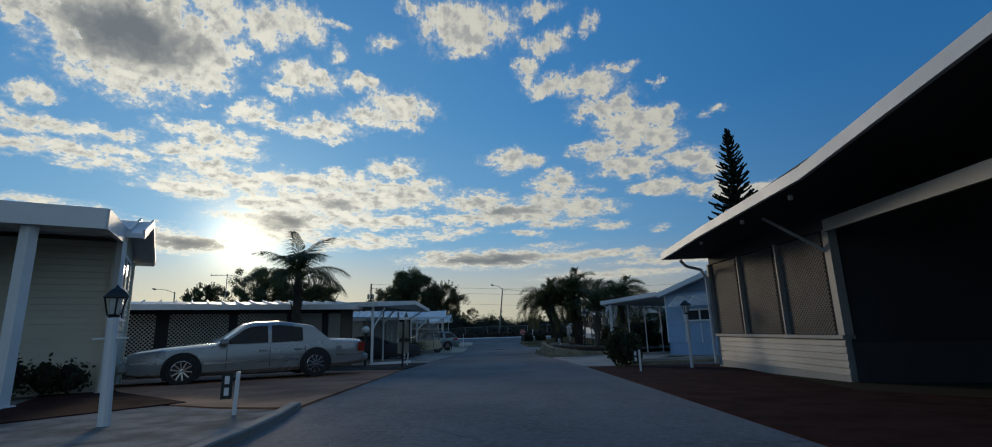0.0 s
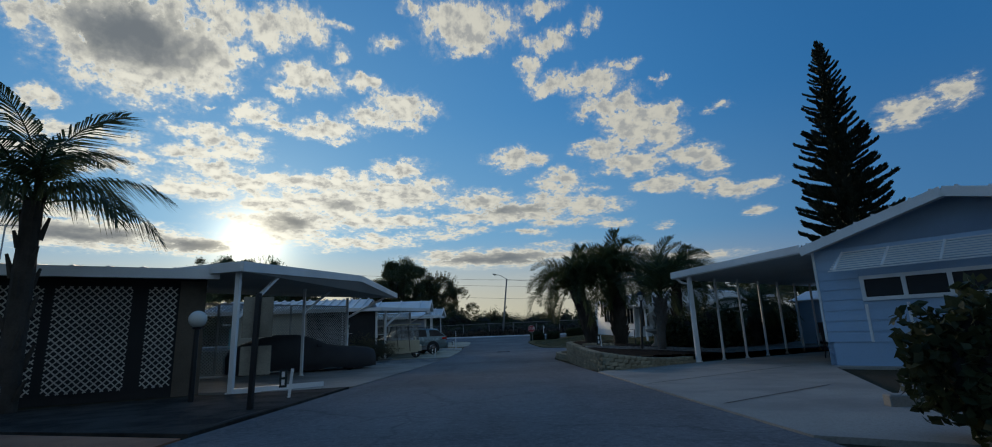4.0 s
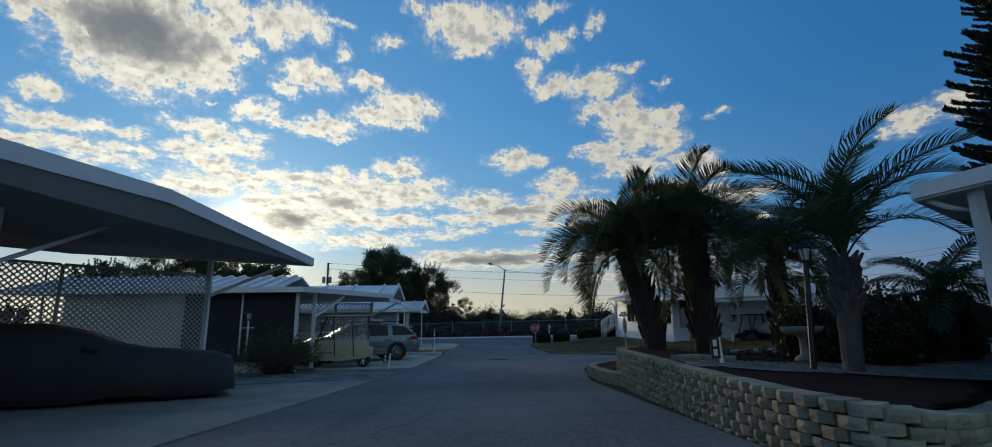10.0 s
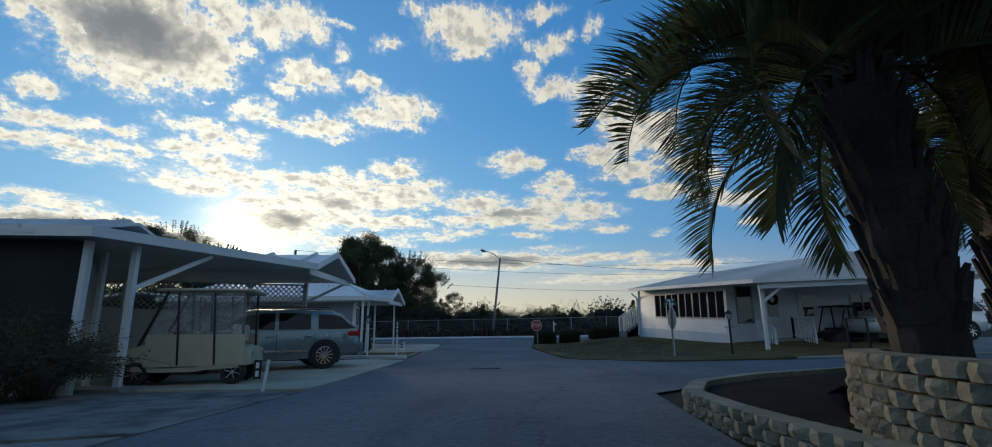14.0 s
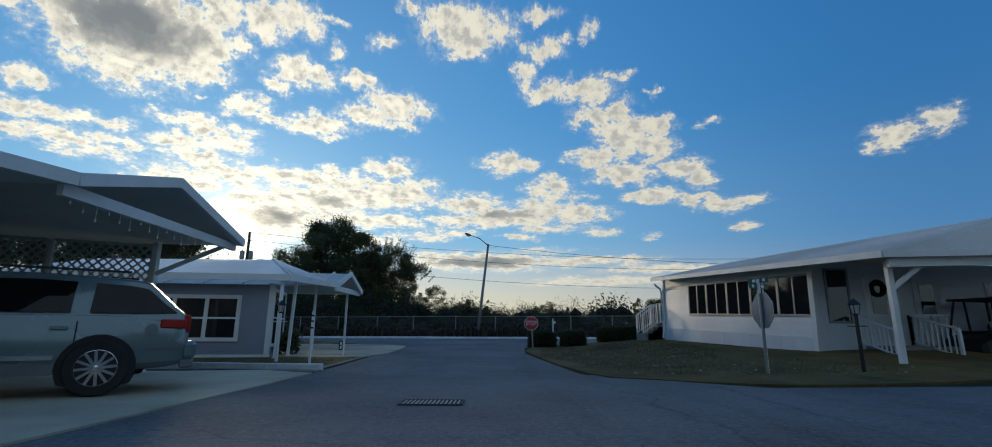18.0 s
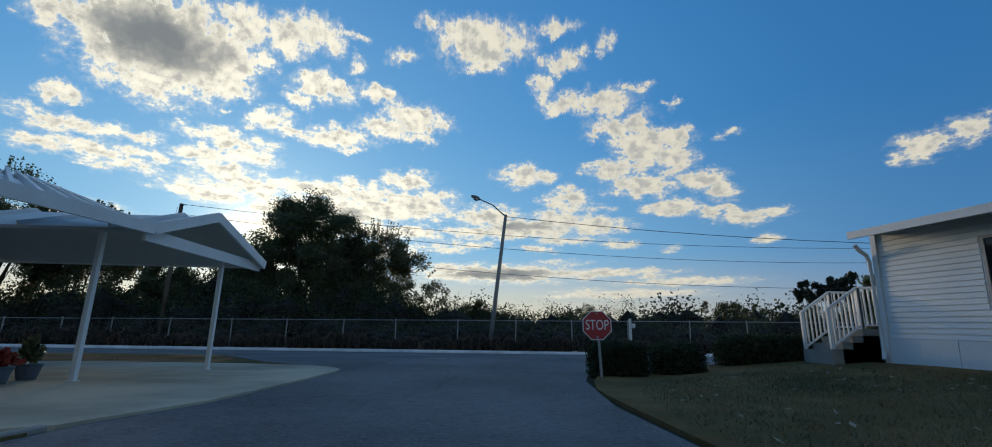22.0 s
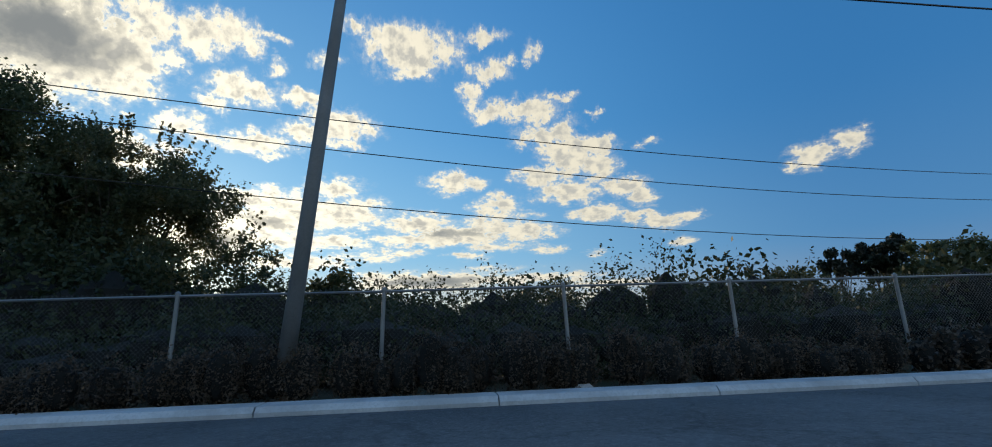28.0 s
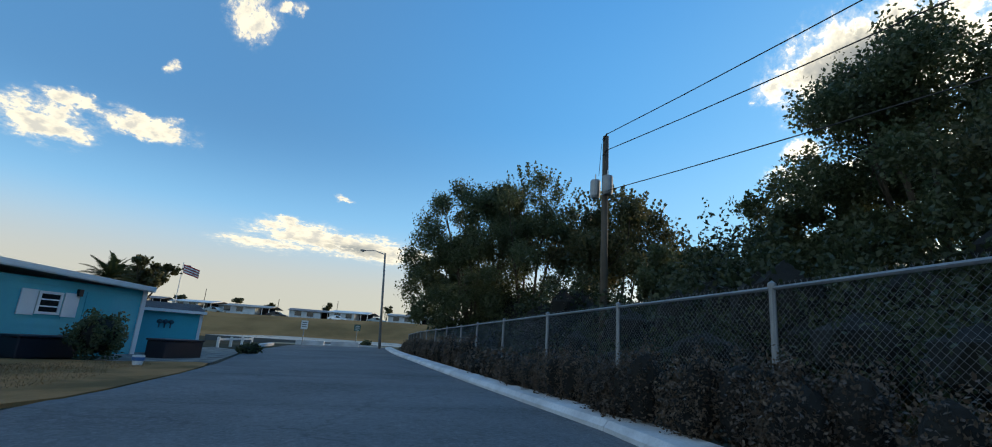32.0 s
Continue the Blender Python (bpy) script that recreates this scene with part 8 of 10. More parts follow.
def board_sign():
    x, y, z = -3.4, 18.15, gz(18)
    t = thing("notice_board", x, y, z, 0, "tan stippled boards on a tall black post", "notice board")
    bm = new_bm()
    bar(bm, (x, y, z - 0.1), (x + 0.03, y, 1.25), 0.06, 0.07, up=(0, 1, 0))
    wpart("post", bm, BLACK, t)
    for z0, z1 in ((0.62, 1.2), (0.1, 0.5)):
        m = pose(x + 0.02, y + 0.03, 0, 0, 0, 24)
        bm = new_bm()
        box(bm, -0.2, 0.2, 0.02, 0.045, z0, z1, m)
        wpart("board", bm, STIPPLE, t)


board_sign()


def mast():
    t = thing("antenna_mast", 8.75, 18.2, gz(18), 0, "thin steel mast with a round antenna disc", "antenna")
    bm = new_bm()
    rod(bm, (8.75, 18.2, gz(18)), (9.15, 18.75, 5.0), 0.03, 0.022, 8)
    wpart("mast", bm, METAL, t)
    bm = new_bm()
    lathe(bm, [(0.0, -0.05), (0.2, -0.04), (0.26, 0.02), (0.2, 0.08), (0.0, 0.1)], 18, (9.15, 18.75, 5.02))
    wpart("disc", bm, METAL, t, smooth=True)


mast()
# ---- vehicles ----
def paint(name, color):
    return material(name, color, 0.28, 0.06, 2.0, 80, 0.0, metal=0.35, coat=0.6)


SILVER = paint("silver_beige_paint", (0.30, 0.31, 0.31))
SUV_BLUE = paint("grey_blue_paint", (0.17, 0.235, 0.25))
VAN_WHITE = paint("white_car_paint", (0.75, 0.76, 0.77))
CLADDING = material("grey_cladding", (0.16, 0.17, 0.18), 0.6, 0.15, 4, 60, 0.1)
CHROME = material("chrome", (0.7, 0.7, 0.7), 0.15, 0.05, 4, 40, 0.0, metal=1.0)
AMBER = material("tail_lamp_amber", (0.5, 0.06, 0.03), 0.2, 0.1, 4, 40, 0.0)
TAIL = material("tail_lamp_red", (0.40, 0.02, 0.015), 0.2, 0.1, 4, 40, 0.0)
HEADLAMP = material("headlamp_glass", (0.55, 0.56, 0.56), 0.15, 0.1, 4, 40, 0.0)


def wheel_meshes(r, w, spokes):
    bm = new_bm()
    lathe(bm, [(r * 0.66, -w / 2), (r * 0.93, -w / 2), (r, -w * 0.36), (r, w * 0.36), (r * 0.93, w / 2), (r * 0.66, w / 2), (r * 0.64, 0), (r * 0.66, -w / 2)], 28)
    tyre = mesh_of("tyre", bm, RUBBER)
    bm = new_bm()
    lathe(bm, [(r * 0.66, w * 0.42), (r * 0.62, w * 0.44), (r * 0.6, w * 0.25), (r * 0.6, -w * 0.3)], 28)
    lathe(bm, [(0.0, w * 0.42), (r * 0.14, w * 0.4), (r * 0.16, w * 0.2)], 14)
    for i in range(spokes):
        a = 2 * math.pi * i / spokes
        bar(bm, (r * 0.1 * math.cos(a), r * 0.1 * math.sin(a), w * 0.35), (r * 0.63 * math.cos(a), r * 0.63 * math.sin(a), w * 0.38), r * 0.1, w * 0.12)
    rim = mesh_of("rim", bm, CHROME)
    bm = new_bm()
    lathe(bm, [(0.0, w * 0.1), (r * 0.6, w * 0.12)], 20)
    disc = mesh_of("brake_disc", bm, DARK)
    return tyre, rim, disc


def add_wheels(t, spots, r, w, spokes):
    tyre, rim, disc = wheel_meshes(r, w, spokes)
    for x, y in spots:
        s = 1 if y > 0 else -1
        wh = piece("wheel", tyre, t, pose(x, y, r, -90 * s, 0, 0) @ pose(0, 0, 0, 0, 0, 17 * x))
        piece("rim", rim, wh)
        piece("brake_disc", disc, wh)


def loft(bm, sections):
    """Closed skin over rings of points, with both ends capped."""
    rings = [[bm.verts.new(p) for p in s] for s in sections]
    n = len(rings[0])
    for a, b in zip(rings, rings[1:]):
        for i in range(n):
            bm.faces.new((a[i], a[(i + 1) % n], b[(i + 1) % n], b[i]))
    bm.faces.new(rings[0][::-1])
    bm.faces.new(rings[-1])


def body_ring(x, w, z0, z1, crown=0.05, arch=None):
    """Cross-section of a car body at x: half width w, from sill z0 to top z1."""
    zb = z0 if arch is None else arch
    h = z1 - zb
    half = [(w * 0.86, zb), (w * 0.97, zb + h * 0.12), (w, zb + h * 0.45), (w * 0.985, zb + h * 0.75), (w * 0.93, z1 - 0.03), (w * 0.78, z1 + crown * 0.4), (w * 0.35, z1 + crown)]
    return [(x, y, z) for y, z in half] + [(x, -y, z) for y, z in half[::-1]]


def car(x, y, rz, label, paint_mat, W, stations, cabin, wheels, r, roof_z, doors, spokes=10, trim=None, rear="sedan", roof_mat=None):
    """stations: (x, half-width share, sill, top); cabin: windscreen foot, roof front, roof rear, rear foot, as (x, z)."""
    t = thing("car", x, y, ground_z(x, y) + 0.02, rz, label, "car")
    w = W / 2
    bm = new_bm()
    loft(bm, [body_ring(sx, w * k, z0, z1) for sx, k, z0, z1 in stations])
    body = part("body", bm, paint_mat, t, smooth=True)
    md = body.modifiers.new("edges", "EDGE_SPLIT")
    md.split_angle = radians(38)
    # flat near-black discs stand in for the shade of the wheel wells
    for wx in wheels:
        for s in (-1, 1):
            bm = new_bm()
            lathe(bm, [(0.0, 0.0), (r * 1.16, 0.0), (r * 1.18, 0.006), (r * 1.16, 0.012), (0.0, 0.012)], 26)
            for v in bm.verts:
                if v.co.y < -r * 0.6:
                    v.co.y = -r * 0.6
            p2 = part("wheel_arch", bm, DARK, t)
            p2.matrix_basis = pose(wx, s * (w * 1.0) + (0.012 if s > 0 else 0.0), r, 90, 0, 0)
    add_wheels(t, [(wx, s * (w - 0.06)) for wx in wheels for s in (-1, 1)], r, 0.2, spokes)
    # greenhouse
    (x1, z1), (x2, z2), (x3, z3), (x4, z4) = cabin
    wb, wt = w * 0.93, w * 0.68
    zr = max(z2, z3) + 0.04
    xm = (x2 + x3) / 2

    def top(xx):
        """Height of the cabin's outline along the car."""
        k = [(x1, z1), (x2, z2 - 0.02), (x2 - 0.18, z2 + 0.015), (xm, zr), (x3 + 0.2, z3 + 0.015), (x3, z3 - 0.02), (x4, z4)]
        for (xa, za), (xb, zb) in zip(k, k[1:]):
            if xa >= xx >= xb:
                return za + (zb - za) * (xa - xx) / (xa - xb)
        return z1

    def foot(xx):
        return z1 + (z4 - z1) * (x1 - xx) / (x1 - x4)

    def out(xx, zz):
        f = (zz - foot(xx)) / (zr - foot(xx))
        return wb + (wt - wb) * max(0.0, f) ** 1.15

    xs = sorted({x1 - 0.02, x2, x2 - 0.18, xm, x3 + 0.2, x3, x4 + 0.02} | {x1 + (x4 - x1) * i / 22 for i in range(1, 22)}, reverse=True)
    bm = new_bm()
    secs = []
    for xx in xs:
        zt, zf = top(xx), foot(xx) - 0.06
        h = max(zt - zf, 0.02)
        half = [(out(xx, zf), zf), (out(xx, zf + h * 0.5), zf + h * 0.5), (out(xx, zt - 0.05 * min(1, h)), zt - 0.05 * min(1, h)), (out(xx, zt) * 0.93, zt), (out(xx, zt) * 0.5, zt + 0.03)]
        secs.append([(xx, yy, zz) for yy, zz in half] + [(xx, -yy, zz) for yy, zz in half[::-1]])
    loft(bm, secs)
    shell = part("cabin", bm, roof_mat or paint_mat, t, smooth=True)
    md = shell.modifiers.new("edges", "EDGE_SPLIT")
    md.split_angle = radians(40)
    # glazing: side panes between the pillars, windscreen and rear screen
    cuts = [x1 - 0.1] + list(doors[1:]) + [x4 + (0.12 if rear == "suv" else 0.28)]
    gap = [0.03] + [0.045] * (len(doors) - 2) + [0.10 if rear == "suv" else 0.045] + [0.0]
    for s in (-1, 1):
        for i in range(len(cuts) - (1 if rear == "suv" else 2)):
            xa, xb = cuts[i] - (gap[i] if i else 0), cuts[i + 1] + gap[i + 1]
            if xa - xb < 0.12:
                continue
            q = [xa + (xb - xa) * j / 8 for j in range(9)]
            lo = [(xx, foot(xx) + 0.03) for xx in q]
            hi = [(xx, max(top(xx) - 0.085, foot(xx) + 0.05)) for xx in q]
            bm = new_bm()
            rows = [[bm.verts.new((xx, s * (out(xx, zz) + 0.007), zz)) for xx, zz in line] for line in (lo, [(u, (v + b2) / 2) for (u, v), (_, b2) in zip(lo, hi)], hi)]
            for ra, rb in zip(rows, rows[1:]):
                for j in range(8):
                    bm.faces.new((ra[j], ra[j + 1], rb[j + 1], rb[j]))
            bmesh.ops.solidify(bm, geom=bm.faces[:], thickness=0.004)
            part("side_window", bm, CARGLASS, t, "dark tinted window")
    for (px, pz), (qx, qz), name in (((x1 - 0.06, z1 + 0.03), (x2 + 0.03, z2 - 0.06), "windscreen"), ((x4 + 0.05, z4 + 0.03), (x3 - 0.03, z3 - 0.06), "rear_screen")):
        d = 0.02 if name == "windscreen" else -0.02
        bm = new_bm()
        slab(bm, [(px + d, -wb * 0.88, pz), (px + d, wb * 0.88, pz), (qx + d, wt * 0.86, qz), (qx + d, -wt * 0.86, qz)], 0.006)
        part(name, bm, CARGLASS, t, "dark glass")
    for s in (-1, 1):
        for dx in doors:
            bm = new_bm()
            box(bm, dx - 0.006, dx + 0.006, s * w * 1.0 - 0.004, s * w * 1.0 + 0.004, 0.34, z1 - 0.06)
            part("door_seam", bm, DARK, t)
        for dx in doors[1:]:
            bm = new_bm()
            box(bm, dx + 0.08, dx + 0.26, s * (w * 0.995) - 0.02, s * (w * 0.995) + 0.025, z1 - 0.17, z1 - 0.13)
            part("door_handle", bm, paint_mat, t, bevel=0.006)
        bm = new_bm()
        box(bm, min(wheels) + r * 1.25, max(wheels) - r * 1.25, s * w - 0.012, s * w + 0.012, 0.46, 0.51)
        part("side_moulding", bm, trim or CHROME, t)
        bm = new_bm()
        box(bm, x1 - 0.28, x1 - 0.1, s * (w * 0.9), s * (w * 0.9 + 0.2), z1 + 0.02, z1 + 0.16)
        part("mirror", bm, paint_mat, t, bevel=0.03)
    fx, rx = max(q[0] for q in stations), min(q[0] for q in stations)
    return t, fx, rx, w


def lamps(t, fx, rx, w, zf, zr, tall=0.2, wide=0.34):
    for s in (-1, 1):
        bm = new_bm()
        box(bm, fx - 0.16, fx + 0.01, s * w * 0.5 - 0.2, s * w * 0.5 + 0.22 * 1.0, zf - 0.07, zf + 0.07)
        part("headlamp", bm, HEADLAMP, t, bevel=0.02)
        bm = new_bm()
        y0, y1 = sorted((s * (w * 0.9 - wide), s * w * 0.9))
        box(bm, rx - 0.012, rx + 0.16, y0, y1, zr - tall / 2, zr + tall / 2)
        part("tail_lamp", bm, TAIL, t, "red tail lamp", bevel=0.02)


def sedan():
    st = [(2.72, 0.62, 0.34, 0.62), (2.66, 0.80, 0.28, 0.70), (2.45, 0.92, 0.22, 0.76), (1.9, 0.98, 0.2, 0.83), (1.0, 1.0, 0.2, 0.90), (0.2, 1.0, 0.2, 0.93), (-0.8, 1.0, 0.2, 0.94), (-1.7, 1.0, 0.22, 0.95), (-2.3, 0.97, 0.26, 0.92), (-2.6, 0.94, 0.3, 0.90), (-2.69, 0.90, 0.34, 0.86), (-2.72, 0.84, 0.4, 0.78)]
    t, fx, rx, w = car(-6.4, 13.42, 35.3 + 180, "pale silver full-size sedan parked on the paved drive", SILVER, 1.95, st, ((0.98, 0.88), (0.28, 1.40), (-1.34, 1.34), (-1.78, 0.93)), (1.62, -1.38), 0.345, 1.42, (0.72, -0.25, -1.1), 10)
    lamps(t, fx, rx, w, 0.62, 0.72, 0.24, 0.16)
    for k in (-1, 1):
        bm = new_bm()
        vs = [bm.verts.new((x, k * (w * f + 0.012), z)) for x, f, z in ((rx + 0.21, 0.975, 0.60), (rx + 0.21, 0.975, 0.855), (rx + 0.12, 0.955, 0.86), (rx + 0.03, 0.915, 0.84), (rx + 0.02, 0.915, 0.60), (rx + 0.12, 0.955, 0.60))]
        bm.faces.new(vs[:3] + vs[5:])
        bm.faces.new((vs[2], vs[3], vs[4], vs[5]))
        bmesh.ops.solidify(bm, geom=bm.faces[:], thickness=0.03)
        part("side_lamp", bm, AMBER, t, "orange-red wrap-round tail lamp")
        bm = new_bm()
        rod(bm, (-1.98, k * w * 0.985, 0.70), (-1.98, k * (w * 0.985 + 0.012), 0.70), 0.085, seg=24)
        part("fuel_flap", bm, SILVER, t)
        for x0, x1, f0, f1 in ((-1.9, -2.66, 1.0, 0.93), (2.12, 2.6, 0.98, 0.88)):
            bm = new_bm()
            bar(bm, (x0, k * (w * f0 + 0.006), 0.55), (x1, k * (w * f1 + 0.006), 0.55), 0.02, 0.03)
            part("moulding", bm, CHROME, t)
        for wx in (1.62, -1.38):
            bm = new_bm()
            tube(bm, [(wx + 0.415 * math.cos(a), k * (w + 0.012), 0.345 + 0.415 * math.sin(a)) for a in [math.pi * i / 16 for i in range(17)]], 0.011, 5)
            part("arch_lip", bm, SILVER, t)
    for xx in (fx + 0.03, rx - 0.03):
        bm = new_bm()
        box(bm, xx - 0.1, xx + 0.1, -w * 0.88, w * 0.88, 0.34, 0.54)
        part("bumper", bm, SILVER, t, bevel=0.05)
    for i in range(12):
        bm = new_bm()
        box(bm, fx - 0.03, fx + 0.015, -0.36 + i * 0.062, -0.33 + i * 0.062, 0.5, 0.7)
        part("grille_bar", bm, CHROME, t)


def suv():
    st = [(2.3, 0.62, 0.42, 0.72), (2.24, 0.82, 0.34, 0.84), (2.0, 0.94, 0.3, 0.92), (1.4, 0.99, 0.28, 0.99), (0.6, 1.0, 0.28, 1.02), (-0.6, 1.0, 0.28, 1.04), (-1.6, 1.0, 0.3, 1.04), (-2.15, 0.97, 0.34, 1.02), (-2.32, 0.94, 0.38, 0.98), (-2.38, 0.88, 0.42, 0.9)]
    t, fx, rx, w = car(-6.35, 42.35, 31 + 180, "grey-blue SUV with dark windows parked under the carport", SUV_BLUE, 1.87, st, ((1.4, 1.0), (0.5, 1.52), (-1.84, 1.5), (-2.33, 1.03)), (1.42, -1.42), 0.355, 1.55, (0.9, -0.2, -1.15), 12, CHROME, "suv")
    lamps(t, fx, rx, w, 0.78, 0.92, 0.26, 0.2)
    for xx in (fx + 0.02, rx - 0.03):
        bm = new_bm()
        box(bm, xx - 0.09, xx + 0.1, -w * 0.92, w * 0.92, 0.44, 0.68)
        part("bumper", bm, SUV_BLUE, t, bevel=0.05)
        bm = new_bm()
        box(bm, xx - 0.07, xx + 0.1, -w * 0.88, w * 0.88, 0.32, 0.44)
        part("lower_bumper", bm, CLADDING, t, bevel=0.02)
    for s in (-1, 1):
        bm = new_bm()
        box(bm, rx + 0.03, rx + 0.34, s * w * 0.955 - 0.02, s * w * 0.955 + 0.022, 0.86, 0.98)
        part("side_lamp", bm, TAIL, t, "red wrap-round tail lamp", bevel=0.015)
        bm = new_bm()
        rod(bm, (-1.95, s * w * 0.98, 0.84), (-1.95, s * (w * 0.98 + 0.014), 0.84), 0.075, seg=24)
        part("fuel_flap", bm, SUV_BLUE, t)
        bm = new_bm()
        bar(bm, (-1.9, s * (w * 0.99 + 0.006), 0.6), (-2.3, s * (w * 0.945 + 0.006), 0.6), 0.02, 0.03)
        part("rear_moulding", bm, CLADDING, t)
        bm = new_bm()
        box(bm, -1.0, 1.0, s * w - 0.02, s * w + 0.02, 0.28, 0.42)
        part("sill_cladding", bm, CLADDING, t)
        bm = new_bm()
        bar(bm, (0.4, s * 0.56, 1.64), (-1.6, s * 0.56, 1.63), 0.03, 0.03)
        part("roof_rail", bm, BLACK, t)


def minivan():
    st = [(2.5, 0.62, 0.4, 0.72), (2.42, 0.84, 0.32, 0.84), (2.1, 0.95, 0.28, 0.95), (1.4, 1.0, 0.26, 1.06), (0, 1.0, 0.26, 1.08), (-1.6, 1.0, 0.28, 1.08), (-2.35, 0.96, 0.32, 1.06), (-2.5, 0.86, 0.4, 0.96)]
    t, fx, rx, w = car(16.9, 49.6, 190, "white minivan parked beside the white house", VAN_WHITE, 1.98, st, ((1.6, 1.05), (0.6, 1.62), (-2.1, 1.62), (-2.42, 1.06)), (1.55, -1.5), 0.34, 1.64, (0.95, -0.1, -1.3), 7, VAN_WHITE, "suv")
    lamps(t, fx, rx, w, 0.8, 1.05, 0.34, 0.16)
    bm = new_bm()
    box(bm, rx - 0.08, rx + 0.08, -w * 0.88, w * 0.88, 0.38, 0.62)
    part("bumper", bm, VAN_WHITE, t, bevel=0.04)


def far_car(x, y, rz, mat, label):
    st = [(2.1, 0.7, 0.34, 0.66), (1.95, 0.9, 0.28, 0.74), (1.2, 1.0, 0.25, 0.86), (-1.4, 1.0, 0.25, 0.92), (-2.05, 0.9, 0.3, 0.88), (-2.15, 0.75, 0.36, 0.8)]
    t, fx, rx, w = car(x, y, rz, label, mat, 1.75, st, ((1.0, 0.85), (0.35, 1.36), (-0.9, 1.36), (-1.6, 0.9)), (1.25, -1.3), 0.3, 1.4, (0.6, -0.3), 7)
    lamps(t, fx, rx, w, 0.62, 0.74, 0.18, 0.2)


COVER = material("grey_car_cover", (0.06, 0.06, 0.065), 0.85, 0.25, 3, 90, 0.25)


def covered_car():
    x, y, rz = -7.2, 28.95, 33
    t = thing("covered_car", x, y, gz(y) + 0.02, rz, "low car under a dark grey fitted cover", "car")
    prof = [(2.46, 0.6, 0.5), (2.4, 0.76, 0.68), (2.2, 0.84, 0.76), (1.7, 0.88, 0.81), (1.1, 0.9, 0.86), (0.7, 0.9, 0.95), (0.25, 0.87, 1.16), (-0.25, 0.85, 1.29), (-0.9, 0.85, 1.3), (-1.45, 0.86, 1.2), (-1.9, 0.86, 1.05), (-2.3, 0.8, 0.9), (-2.44, 0.6, 0.66)]
    bm = new_bm()
    secs = []
    for i, (px, w, h) in enumerate(prof):
        z0 = 0.09 + 0.04 * math.sin(i * 1.7)
        ring = []
        for k in range(12):
            a = math.pi * k / 11
            cy = math.cos(a)
            sy = math.sin(a)
            yy = w * (1 if cy > 0 else -1) * abs(cy) ** 0.42
            zz = z0 + (h - z0) * sy ** 0.55
            ring.append((px + 0.015 * math.sin(7 * k + i), yy * (1 + 0.02 * math.sin(3 * k + 2 * i)), zz))
        secs.append(ring)
    loft(bm, secs)
    part("cover", bm, COVER, t, smooth=True)
    add_wheels(t, [(wx, s * 0.72) for wx in (1.45, -1.4) for s in (-1, 1)], 0.3, 0.2, 5)
    for s in (-1, 1):
        bm = new_bm()
        box(bm, 0.3, 0.5, s * 0.86 - 0.06, s * 0.86 + 0.06, 0.84, 0.96)
        part("mirror_bulge", bm, COVER, t, bevel=0.03)


TAN = material("tan_canvas", (0.52, 0.46, 0.33), 0.8, 0.2, 4, 80, 0.2)


def vinyl():
    """Clear sheet: mostly see-through, with creased glare."""
    m = bpy.data.materials.new("clear_vinyl")
    m.use_nodes = True
    k = Nodes(m.node_tree)
    p = m.node_tree.nodes["Principled BSDF"]
    pos = k.add("ShaderNodeTexCoord").outputs["Object"]
    crease = k.noise(k.vec("MULTIPLY", pos, (1.0, 1.0, 2.5)), 5.0, 5.0, 0.6, 0.8)
    p.inputs["Base Color"].default_value = (0.5, 0.5, 0.48, 1)
    p.inputs["Roughness"].default_value = 0.12
    b = k.add("ShaderNodeBump")
    b.inputs["Strength"].default_value = 0.6
    b.inputs["Distance"].default_value = 0.05
    k.put(b.inputs["Height"], crease)
    k.put(p.inputs["Normal"], b.outputs[0])
    mx = k.add("ShaderNodeMixShader")
    k.put(mx.inputs[0], k.ramp(crease, 0.45, 0.75, 0.12, 0.55))
    k.t.links.new(k.add("ShaderNodeBsdfTransparent").outputs[0], mx.inputs[1])
    k.t.links.new(p.outputs[0], mx.inputs[2])
    k.t.links.new(mx.outputs[0], k.t.nodes["Material Output"].inputs["Surface"])
    return m


CLEAR = vinyl()


